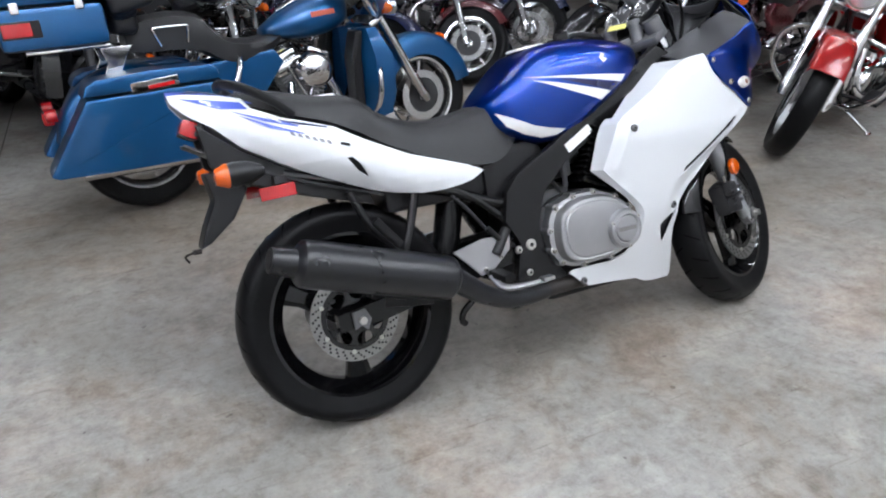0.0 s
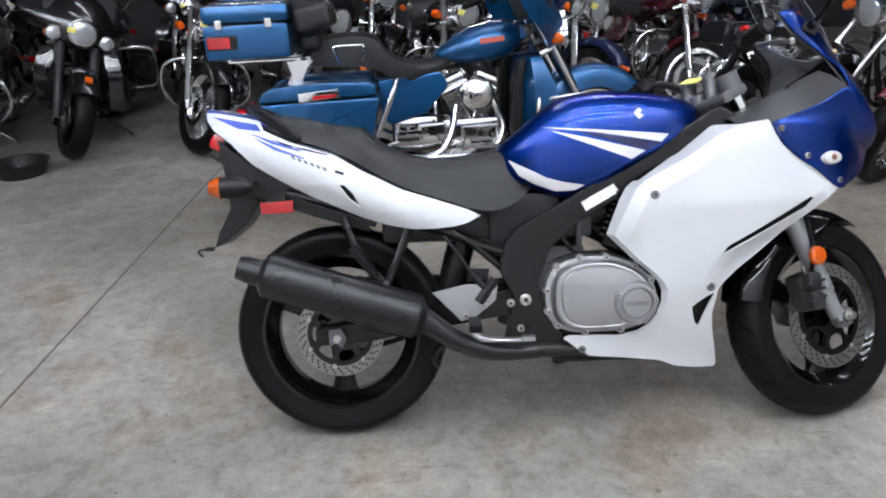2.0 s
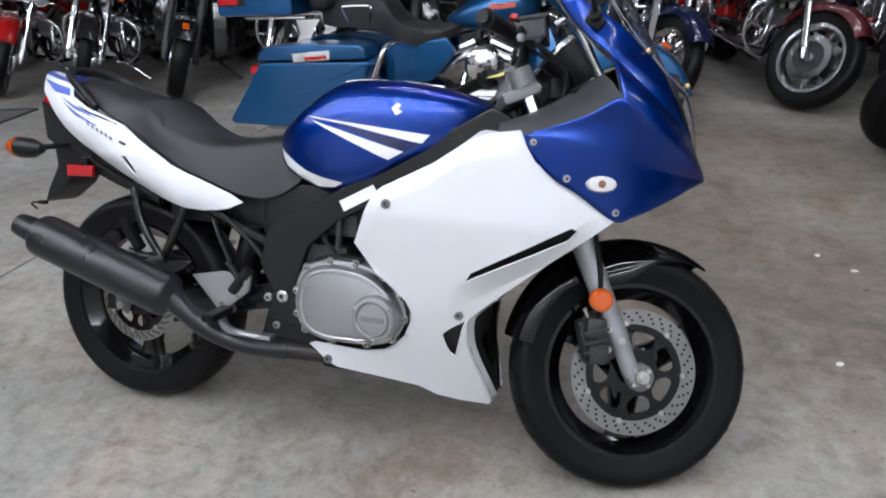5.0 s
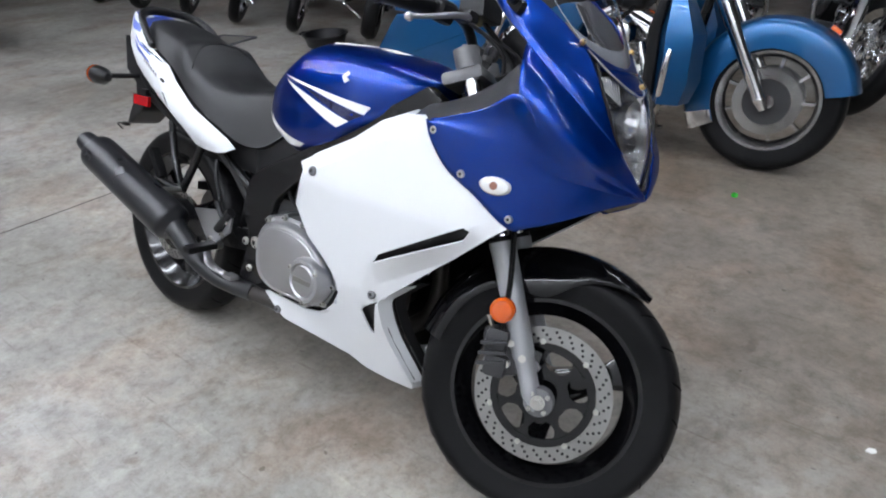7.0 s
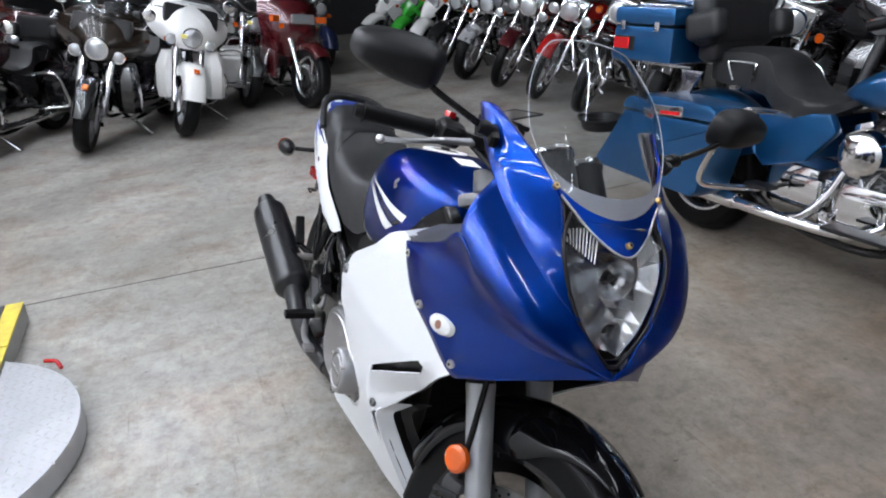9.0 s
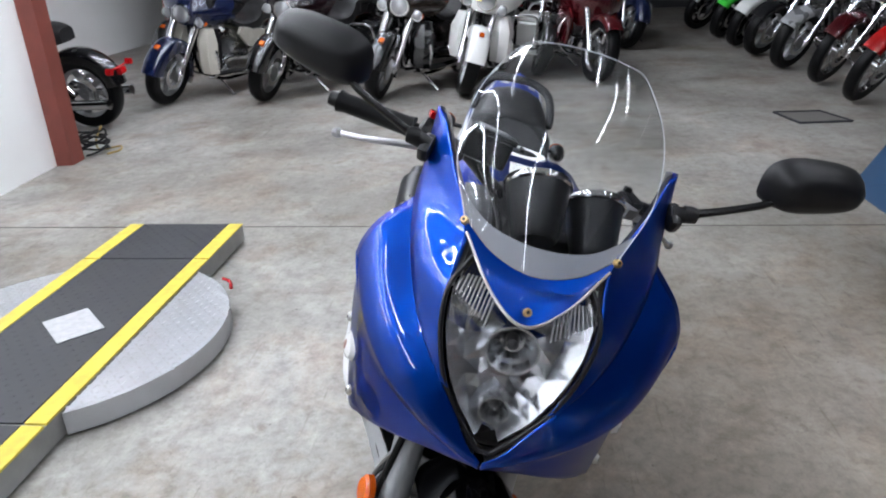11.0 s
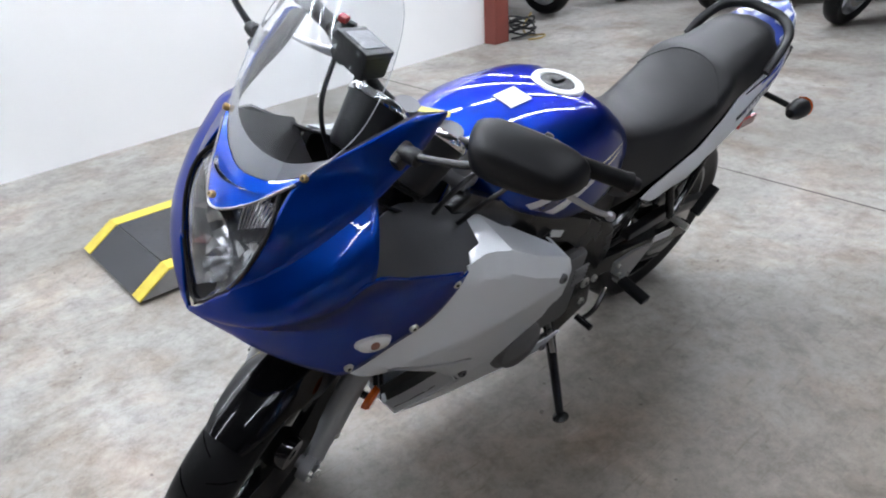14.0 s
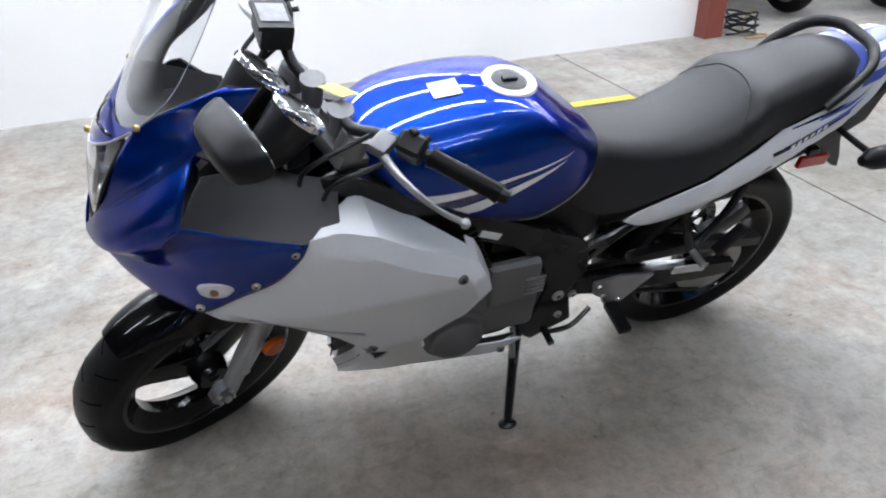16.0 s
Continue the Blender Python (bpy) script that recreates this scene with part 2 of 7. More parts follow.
HD_BLUE = mat("light_blue_metallic_paint", (0.004, 0.078, 0.215), 0.36, 0.7, 0.7, vary=0.12, scale=3, rough_vary=0.04)


# ---- shape helpers ----
def join(*some):
    a = some[0]
    for b in some[1:]:
        me = bpy.data.meshes.new("tmp")
        b.to_mesh(me)
        b.free()
        a.from_mesh(me)
        bpy.data.meshes.remove(me)
    return a


def moved(bm, m):
    bm.transform(m)
    return bm


def from_faces(verts, faces):
    bm = bmesh.new()
    vs = [bm.verts.new(v) for v in verts]
    for f in faces:
        try:
            bm.faces.new([vs[i] for i in f])
        except ValueError:
            pass
    return bm


def rbox(sx, sy, sz, bevel=0.004, at=(0, 0, 0), turn=(0, 0, 0), seg=2):
    bm = bmesh.new()
    bmesh.ops.create_cube(bm, size=1)
    bm.transform(Matrix.Diagonal((sx, sy, sz, 1)))
    if bevel:
        bmesh.ops.bevel(bm, geom=bm.edges[:], offset=min(bevel, sx * 0.45, sy * 0.45, sz * 0.45), segments=seg, affect="EDGES", profile=0.6)
    bm.transform(pose(*at, *turn))
    return bm


def loft(rings, caps=True, closed=True):
    n = len(rings[0])
    verts = [v for r in rings for v in r]
    faces = []
    for a in range(len(rings) - 1):
        for i in range(n if closed else n - 1):
            j = (i + 1) % n
            faces.append((a * n + i, a * n + j, (a + 1) * n + j, (a + 1) * n + i))
    if caps and closed:
        faces += [tuple(range(n))[::-1], tuple((len(rings) - 1) * n + i for i in range(n))]
    bm = from_faces(verts, faces)
    bmesh.ops.remove_doubles(bm, verts=bm.verts[:], dist=1e-5)
    bmesh.ops.recalc_face_normals(bm, faces=bm.faces[:])
    return bm


def spline(pts, n=6):
    """A smooth curve through the points."""
    p = [Vector(q) for q in pts]
    if len(p) < 3:
        return p
    p = [2 * p[0] - p[1], *p, 2 * p[-1] - p[-2]]
    out = []
    for i in range(1, len(p) - 2):
        a, b, c, d = p[i - 1 : i + 3]
        for k in range(n):
            t = k / n
            out.append(0.5 * (2 * b + (c - a) * t + (2 * a - 5 * b + 4 * c - d) * t * t + (3 * b - a - 3 * c + d) * t**3))
    return out + [p[-2]]


def tube(pts, r, seg=10, smooth=6, caps=True, flat=1.0):
    p = spline(pts, smooth) if smooth else [Vector(q) for q in pts]
    n = len(p)
    if isinstance(r, (int, float)):
        rr = [r] * n
    else:
        rr = [float(np.interp(i / (n - 1), np.linspace(0, 1, len(r)), r)) for i in range(n)]
    rings, side = [], None
    for i in range(n):
        d = (p[min(i + 1, n - 1)] - p[max(i - 1, 0)]).normalized()
        if side is None:
            side = d.orthogonal().normalized()
        side = (side - d * side.dot(d)).normalized()
        up = d.cross(side)
        rings.append([p[i] + rr[i] * (math.cos(a) * side + flat * math.sin(a) * up) for a in (2 * math.pi * k / seg for k in range(seg))])
    return loft(rings, caps)


def rod(a, b, r, r2=None, seg=16):
    return tube([a, b], [r, r if r2 is None else r2], seg, 0)


def lathe(profile, seg=48, at=(0, 0, 0), axis="y", close=True):
    """Turns (radius, along) round an axis."""
    rings = []
    for k in range(seg):
        a = 2 * math.pi * k / seg
        if axis == "y":
            rings.append([(r * math.cos(a), h, r * math.sin(a)) for r, h in profile])
        elif axis == "x":
            rings.append([(h, r * math.cos(a), r * math.sin(a)) for r, h in profile])
        else:
            rings.append([(r * math.cos(a), r * math.sin(a), h) for r, h in profile])
    n = len(profile)
    faces = []
    for k in range(seg):
        j = (k + 1) % seg
        for i in range(n if close else n - 1):
            i2 = (i + 1) % n
            faces.append((k * n + i, j * n + i, j * n + i2, k * n + i2))
    bm = from_faces([v for r in rings for v in r], faces)
    bmesh.ops.remove_doubles(bm, verts=bm.verts[:], dist=1e-6)
    bmesh.ops.dissolve_degenerate(bm, dist=1e-6, edges=bm.edges[:])
    bmesh.ops.recalc_face_normals(bm, faces=bm.faces[:])
    bm.transform(Matrix.Translation(at))
    return bm


def inside(p, poly):
    x, z = p
    hit = False
    for (x1, z1), (x2, z2) in zip(poly, poly[1:] + poly[:1]):
        if (z1 > z) != (z2 > z) and x < (x2 - x1) * (z - z1) / (z2 - z1) + x1:
            hit = not hit
    return hit


def panel(outline, depth, thick=0.004, step=0.03, holes=(), side=1, creases=()):
    """A curved sheet: an outline in x and z, pushed sideways to depth(x, z), with convex holes cut through."""
    bm = bmesh.new()
    bm.faces.new([bm.verts.new((x, 0, z)) for x, z in outline])
    xs, zs = [q[0] for q in outline], [q[1] for q in outline]
    cuts = [((x, 0, 0), (1, 0, 0)) for x in np.arange(min(xs) + step, max(xs), step)]
    cuts += [((0, 0, z), (0, 0, 1)) for z in np.arange(min(zs) + step, max(zs), step)]
    for (x1, z1), (x2, z2) in creases:
        cuts.append(((x1, 0, z1), (z2 - z1, 0, x1 - x2)))
    for hole in holes:
        for (x1, z1), (x2, z2) in zip(hole, hole[1:] + hole[:1]):
            cuts.append(((x1, 0, z1), (z2 - z1, 0, x1 - x2)))
    for co, no in cuts:
        bmesh.ops.bisect_plane(bm, geom=bm.verts[:] + bm.edges[:] + bm.faces[:], dist=1e-5, plane_co=co, plane_no=no)
    for hole in holes:
        gone = [f for f in bm.faces if inside((f.calc_center_median().x, f.calc_center_median().z), hole)]
        bmesh.ops.delete(bm, geom=gone, context="FACES")
    bmesh.ops.remove_doubles(bm, verts=bm.verts[:], dist=1e-4)
    for v in bm.verts:
        v.co.y = side * depth(v.co.x, v.co.z)
    bmesh.ops.recalc_face_normals(bm, faces=bm.faces[:])
    if sum(f.normal.y * f.calc_area() for f in bm.faces) * side < 0:
        bmesh.ops.reverse_faces(bm, faces=bm.faces[:])
    if thick:
        bmesh.ops.solidify(bm, geom=bm.faces[:], thickness=thick)
    return bm


def slab(outline, thick, at=0.0, bevel=0.003, axis="y"):
    """A flat plate with an outline in two axes and a thickness along the third."""
    n = len(outline)
    def place(u, v, h):
        return (u, h, v) if axis == "y" else (u, v, h) if axis == "z" else (h, u, v)
    verts = [place(u, v, at - thick / 2) for u, v in outline] + [place(u, v, at + thick / 2) for u, v in outline]
    faces = [tuple(range(n)), tuple(range(2 * n - 1, n - 1, -1))] + [(i, (i + 1) % n, n + (i + 1) % n, n + i) for i in range(n)]
    bm = from_faces(verts, faces)
    bmesh.ops.recalc_face_normals(bm, faces=bm.faces[:])
    if bevel:
        bmesh.ops.bevel(bm, geom=bm.edges[:], offset=bevel, segments=2, affect="EDGES", profile=0.6)
    return bm


def surface(rows, thick=0.0, n=3):
    """A smooth sheet through rows of points of equal number."""
    rows = [spline(r, n) for r in rows]
    cols = [spline([r[i] for r in rows], n) for i in range(len(rows[0]))]
    bm = loft(cols, caps=False, closed=False)
    if thick:
        bmesh.ops.solidify(bm, geom=bm.faces[:], thickness=thick)
    return bm


def mirror(bm):
    other = bm.copy()
    other.transform(Matrix.Diagonal((1, -1, 1, 1)))
    bmesh.ops.reverse_faces(other, faces=other.faces[:])
    return other


def weigh_normals(me, limit):
    """Large faces keep their flat shading; rounded edges blend into them."""
    around = [[] for _ in me.vertices]
    for p in me.polygons:
        for v in p.vertices:
            around[v].append((p.normal.copy(), p.area))
    out = []
    for p in me.polygons:
        n0 = p.normal
        for v in p.vertices:
            total = Vector((0, 0, 0))
            for n, a in around[v]:
                if n.dot(n0) > limit:
                    total += n * a
            out.append(total.normalized() if total.length > 1e-12 else n0.copy())
    me.normals_split_custom_set(out)


def mesh_of(bm, name, material, angle=35, weighted=True):
    me = bpy.data.meshes.new(name)
    bm.to_mesh(me)
    bm.free()
    me.materials.append(material)
    me.polygons.foreach_set("use_smooth", [True] * len(me.polygons))
    me.set_sharp_from_angle(angle=radians(angle))
    if weighted and len(me.polygons) < 2500:
        weigh_normals(me, math.cos(radians(angle)))
    return me


def part(name, bm, material, parent=None, label="", angle=35, weighted=True):
    """One mesh object under a thing or a part."""
    ob = new(name, mesh_of(bm, name, material, angle, weighted))
    if parent:
        ob.parent = parent
    if label:
        ob["label"] = label
    return ob


def thing(name, label, category, m=None, group="", kind=""):
    ob = new(name)
    ob.empty_display_size = 0.1
    if m is not None:
        ob.matrix_world = m
    return tagged(ob, label, category, group, kind)


def structure(name, bm, material, label="", angle=35):
    return tagged(part(name, bm, material, None, "", angle), label, "", "", "structure")


def ring_of(n, r, cx, cz, y, a0=0.0, squash=1.0):
    return [(cx + r * math.cos(a0 + 2 * math.pi * k / n), y, cz + squash * r * math.sin(a0 + 2 * math.pi * k / n)) for k in range(n)]


# ---- the hall ----
def hall():
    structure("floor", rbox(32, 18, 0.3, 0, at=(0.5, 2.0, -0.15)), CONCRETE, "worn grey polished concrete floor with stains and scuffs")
    groove = rbox(0.006, 17, 0.004, 0, at=(-1.135, 2.0, 0.0))
    structure("floor_joint", groove, mat("joint_dirt", (0.10, 0.09, 0.08), 0.8), "dark saw-cut joint across the concrete floor")
    wall = rbox(6.9, 0.18, ROOM_HEIGHT, 0, at=(0, -0.09, ROOM_HEIGHT / 2))
    wall.transform(pose(1.1, -2.77, 0, 0, 0, 3.3))
    structure("wall_south", wall, WALL, "bright white painted wall, scuffed along its foot")
    structure("wall_south_far", rbox(8.2, 0.2, ROOM_HEIGHT, 0, at=(8.5, -2.72, ROOM_HEIGHT / 2)), WALL, "white painted hall wall")
    structure("wall_east", rbox(0.2, 18, ROOM_HEIGHT, 0, at=(12.6, 2.0, ROOM_HEIGHT / 2)), DARK_WALL, "dark painted hall wall")
    structure("wall_north", rbox(32, 0.2, ROOM_HEIGHT, 0, at=(0.5, 8.2, ROOM_HEIGHT / 2)), DARK_WALL, "dark painted hall wall")
    structure("wall_west", rbox(0.2, 18, ROOM_HEIGHT, 0, at=(-13.2, 2.0, ROOM_HEIGHT / 2)), DARK_WALL, "dark painted hall wall")
    structure("wall_side_bay", rbox(11, 0.2, ROOM_HEIGHT, 0, at=(-7.9, -6.0, ROOM_HEIGHT / 2)), WALL, "white painted wall of the side bay")
    structure("ceiling", rbox(32, 18, 0.2, 0, at=(0.5, 2.0, ROOM_HEIGHT + 0.1)), CEILING, "grey boarded hall ceiling")
    post = join(rbox(0.16, 0.012, ROOM_HEIGHT, 0.002, at=(0, -0.07, ROOM_HEIGHT / 2)), rbox(0.16, 0.012, ROOM_HEIGHT, 0.002, at=(0, 0.07, ROOM_HEIGHT / 2)), rbox(0.012, 0.14, ROOM_HEIGHT, 0.002, at=(0, 0, ROOM_HEIGHT / 2)), rbox(0.02, 0.14, ROOM_HEIGHT, 0.002, at=(0.07, 0, ROOM_HEIGHT / 2)))
    post.transform(pose(-2.41, -2.93, 0, 0, 0, 3))
    structure("steel_column", post, RED_STEEL, "red oxide painted steel column at the wall end")
    for y, w, m, word in ((-3.85, 0.34, WOOD, "brown timber post behind the row"), (-2.62, 0.30, WOOD, "brown timber post behind the row"), (-2.12, 0.30, RED_STEEL, "dull red painted steel post")):
        structure("timber_post" if m is WOOD else "steel_post", rbox(0.25, w, ROOM_HEIGHT, 0.006, at=(-8.2, y, ROOM_HEIGHT / 2)), m, word)
    structure("red_panel", rbox(0.06, 1.0, ROOM_HEIGHT, 0.004, at=(-8.5, -4.5, ROOM_HEIGHT / 2)), RED_STEEL, "dull red painted wall panel between the posts")


def ceiling_lamps():
    tube_mat = glow_mat("lit_fluorescent_tube", (0.85, 0.90, 1.0), TUBE_STRENGTH)
    tray_mat = mat("white_lamp_tray", (0.35, 0.35, 0.35), 0.5, vary=0.05)
    first = thing("ceiling_lamp", "long slim fluorescent single-tube ceiling lamp, switched on", "lamp", group="ceiling lamps")
    tray = rbox(2.44, 0.055, 0.03, 0.006, at=(0, 0, 0.085))
    part("tray", join(tray, rbox(0.03, 0.02, 0.36, 0.004, at=(-0.9, 0, 0.275)), rbox(0.03, 0.02, 0.36, 0.004, at=(0.9, 0, 0.275)), rbox(0.02, 0.05, 0.06, 0.003, at=(-1.19, 0, 0.05)), rbox(0.02, 0.05, 0.06, 0.003, at=(1.19, 0, 0.05))), tray_mat, first)
    part("tube", tube([(-1.18, 0, 0.035), (1.18, 0, 0.035)], 0.019, 12, 0), tube_mat, first, "glowing white tube")
    for n, (x, y) in enumerate(LAMPS):
        if n == 0:
            first.matrix_world = pose(x, y, LAMP_HEIGHT)
        else:
            copy_thing(first, pose(x, y, LAMP_HEIGHT))


def lift_table():
    top = 0.09
    lift = thing("motorcycle_lift", "lowered motorcycle lift table with black tread and yellow edges", "lift table", pose(0, 0, 0))
    y0, y1 = -1.66, -1.08
    prof = [(-0.93, 0.012), (1.24, 0.012), (1.12, top), (-0.93, top)]
    part("deck", moved(slab(prof, y1 - y0, 0, 0.003), Matrix.Translation((0, (y0 + y1) / 2, 0))), mat("scuffed_grey_deck_steel", (0.30, 0.30, 0.29), 0.6, 0.2, vary=0.3, scale=12, bump=0.3), lift, "scuffed grey steel lift deck")
    # tread sections between the yellow edges
    for a, b in ((-0.93, -0.512), (-0.500, 0.664), (0.676, 1.115)):
        base = rbox(b - a, y1 - y0 - 0.146, 0.006, 0.001, at=((a + b) / 2, (y0 + y1) / 2, top + 0.0045))
        bars = []
        for i, x in enumerate(np.arange(a + 0.02, b - 0.015, 0.03)):
            for j, y in enumerate(np.arange(y0 + 0.09, y1 - 0.08, 0.03)):
                s = 0.009 if (i + j) % 2 else -0.009
                c = 0.009
                bars.append([(x - c, y - s, top + 0.006), (x + 0.003, y - 0.003, top + 0.0092), (x + c, y + s, top + 0.006), (x - 0.003, y + 0.003, top + 0.0092)])
        v = [p for q in bars for p in q]
        part("tread", join(base, from_faces(v, [(4 * k, 4 * k + 1, 4 * k + 2, 4 * k + 3) for k in range(len(bars))])), TREAD, lift, "black raised-diamond grip tread")
    ramp_tread = rbox(0.15, y1 - y0 - 0.146, 0.005, 0.001, at=(1.181, (y0 + y1) / 2, 0.054), turn=(0, 33, 0))
    part("tread", ramp_tread, TREAD, lift)
    for y in (y0 + 0.034, y1 - 0.034):
        for a, b in ((-0.93, -0.512), (-0.500, 0.664), (0.676, 1.118)):
            part("edge_strip", rbox(b - a, 0.068, 0.008, 0.001, at=((a + b) / 2, y, top + 0.004)), YELLOW, lift, "scuffed yellow painted edge")
        part("edge_strip", rbox(0.152, 0.068, 0.007, 0.001, at=(1.181, y, 0.055), turn=(0, 33, 0)), YELLOW, lift)
    for s, chord in ((1, y1 + 0.002), (-1, y0 - 0.002)):
        r, h = 0.575, 0.29
        arc = [(0.11 + r * math.sin(a), chord + s * (r * math.cos(a) - r + h)) for a in np.linspace(-1.04, 1.04, 26)]
        wing = part("side_wing", slab(arc, top - 0.012, (top + 0.012) / 2, 0.003, "z"), PLATE, lift, "half-round diamond plate side wing")
        bars = []
        poly = arc
        for i, x in enumerate(np.arange(-0.4, 0.62, 0.028)):
            for j, y in enumerate(np.arange(min(chord, chord + s * h) + 0.01, max(chord, chord + s * h) - 0.008, 0.028)):
                if inside((x, y), poly):
                    q = 0.012 if (i + j) % 2 else -0.012
                    bars.append([(x - 0.011, y - q, top), (x + 0.0035, y - 0.003, top + 0.006), (x + 0.011, y + q, top), (x - 0.0035, y + 0.003, top + 0.006)])
        tagged(part("raised_pattern", from_faces([p for q in bars for p in q], [(4 * k, 4 * k + 1, 4 * k + 2, 4 * k + 3) for k in range(len(bars))]), ALU, wing), kind="stuff")
    tagged(part("notice_plate", rbox(0.21, 0.16, 0.003, 0.0005, at=(0.10, -1.34, top + 0.0115), turn=(0, 0, 46)), mat("worn_pale_plate", (0.42, 0.42, 0.43), 0.5, vary=0.3, scale=40)), "worn pale metal notice plate on the lift tread", "plate")
    part("latch", join(tube([(-0.30, -0.93, top + 0.01), (-0.27, -0.89, top + 0.012), (-0.235, -0.873, top + 0.0)], 0.008, 8)), REDLENS, lift, "red release latch")


hall()
ceiling_lamps()
lift_table()


# ---- the sport motorcycle ----
from mathutils.bvhtree import BVHTree

LEAN = -17.35
RAKE = Vector((-0.423, 0, 0.906))
AXIS = Vector((1.327, 0, 0.285))


def steered(degrees, axis_point=AXIS, axis=RAKE):
    return Matrix.Translation(axis_point) @ Matrix.Rotation(radians(degrees), 4, axis) @ Matrix.Translation(-axis_point)


def tyre_bm(radius, rim, half, seg=72):
    prof = []
    for a in np.linspace(-1.0, 1.0, 15):
        ang = a * 1.9
        w = half * math.sin(min(max(ang, -1.571), 1.571)) if abs(ang) < 1.571 else math.copysign(half * (1 - 0.12 * (abs(ang) - 1.571)), ang)
        r = rim + (radius - rim) * (0.5 + 0.5 * math.cos(ang)) ** 0.75
        prof.append((r, w))
    prof += [(rim - 0.004, half * 0.8), (rim - 0.004, -half * 0.8)]
    return lathe(prof, max(seg, 64) * 2 if seg > 60 else seg)


def tread_bm(radius, half, n=22):
    """Slanting tread grooves as thin dark blocks along both shoulders."""
    bms = []
    for k in range(n):
        for s in (-1, 1):
            pts = []
            for j, u in enumerate((0.12, 0.45, 0.8)):
                a = 2 * math.pi * (k + 0.5 * (s > 0) + 0.5 * u) / n
                ang = u * 1.35
                w = s * half * math.sin(ang)
                r = radius - 0.0010 - (radius * 0.27) * (1 - (0.5 + 0.5 * math.cos(ang)) ** 0.75)
                pts.append((r * math.cos(a), w, r * math.sin(a)))
            bms.append(tube(pts, 0.0024, 4, 3))
    return join(*bms)


def cast_wheel(name, parent, center, radius, half, m, disc_side, disc_r, spokes=3):
    at = Matrix.Translation(center)
    rim_r = radius - 0.078
    wheel = part(name, moved(tyre_bm(radius, rim_r, half), m @ at), RUBBER, parent, "black road tyre with slanting grooves on a cast wheel")
    tagged(part("tread_pattern", moved(tread_bm(radius, half), m @ at), GROOVE, wheel), kind="stuff")
    hw = half * 0.82
    prof = [(rim_r + 0.006, -hw), (rim_r + 0.004, -hw + 0.006), (rim_r - 0.012, -hw + 0.012), (rim_r - 0.03, -0.012), (rim_r - 0.03, 0.012), (rim_r - 0.012, hw - 0.012), (rim_r + 0.004, hw - 0.006), (rim_r + 0.006, hw), (rim_r - 0.008, hw), (rim_r - 0.018, hw - 0.012), (rim_r - 0.04, 0.016), (rim_r - 0.04, -0.016), (rim_r - 0.018, -hw + 0.012), (rim_r - 0.008, -hw)]
    part("rim", moved(lathe(prof, 64), m @ at), RIM, wheel, "glossy black cast rim")
    hub = lathe([(0.012, -0.06), (0.035, -0.06), (0.045, -0.03), (0.045, 0.03), (0.035, 0.06), (0.012, 0.06)], 32)
    part("hub", moved(hub, m @ at), RIM, wheel)
    for k in range(spokes):
        a0 = 2 * math.pi * k / spokes + 0.5
        rings = []
        for r, w, d in ((0.03, 0.040, 0.022), (0.08, 0.032, 0.020), (0.14, 0.028, 0.016), (rim_r - 0.03, 0.040, 0.014)):
            c, s = math.cos(a0), math.sin(a0)
            rings.append([(r * c - u * s, v, r * s + u * c) for u, v in ((-w, -d * 0.6), (-w * 0.55, -d), (w * 0.55, -d), (w, -d * 0.6), (w, d * 0.6), (w * 0.55, d), (-w * 0.55, d), (-w, d * 0.6))])
        part("spoke", moved(loft(rings), m @ at), RIM, wheel)
    y = disc_side * (half * 0.82 + 0.012)
    inner = disc_r * 0.77
    disc = lathe([(inner, y - 0.002), (disc_r, y - 0.002), (disc_r, y + 0.002), (inner, y + 0.002)], 64)
    d = part("brake_disc", moved(disc, m @ at), STEEL, wheel, "drilled steel brake disc")
    holes = []
    for k in range(30):
        for j in range(3):
            a, r = 2 * math.pi * (k + 0.3 * j) / 30, inner + (disc_r - inner) * (0.25 + 0.25 * j)
            holes.append(lathe([(0, 0.0028), (0.0034, 0.0028), (0.0034, -0.0028), (0, -0.0028)], 8, (r * math.cos(a), y, r * math.sin(a))))
    tagged(part("drilling", moved(join(*holes), m @ at), TRIM, wheel), kind="stuff")
    part("disc_carrier", moved(join(lathe([(0.03, y - 0.004), (inner * 0.50, y - 0.003), (inner * 0.50, y + 0.003), (0.03, y + 0.004)], 32), lathe([(inner * 0.84, y - 0.003), (inner * 0.99, y - 0.003), (inner * 0.99, y + 0.003), (inner * 0.84, y + 0.003)], 48)), m @ at), RIM, wheel, "black disc carrier")
    for k in range(7):
        a = 2 * math.pi * k / 7
        web = loft([[(r, yy, s * w) for s in (-1, 1) for yy in ((y - 0.003, y + 0.003) if s < 0 else (y + 0.003, y - 0.003))] for r, w in ((inner * 0.46, 0.017), (inner * 0.56, 0.009), (inner * 0.67, 0.006), (inner * 0.78, 0.011), (inner * 0.86, 0.024))])
        part("carrier_arm", moved(web, m @ at @ Matrix.Rotation(-a, 4, "Y")), RIM, wheel)
    for k in range(7):
        a = 2 * math.pi * k / 7
        part("rivet", moved(lathe([(0, -0.006), (0.006, -0.006), (0.006, 0.006), (0, 0.006)], 10, (inner * 1.02 * math.cos(a), y, inner * 1.02 * math.sin(a))), m @ at), BOLT, wheel)
    part("axle_nut", moved(join(lathe([(0, -0.008), (0.011, -0.008), (0.011, 0.010), (0, 0.010)], 6, (0, disc_side * 0.132, 0)), lathe([(0, -0.003), (0.015, -0.003), (0.015, 0.003), (0, 0.003)], 20, (0, disc_side * 0.124, 0))), m @ at), BOLT, wheel)
    return wheel


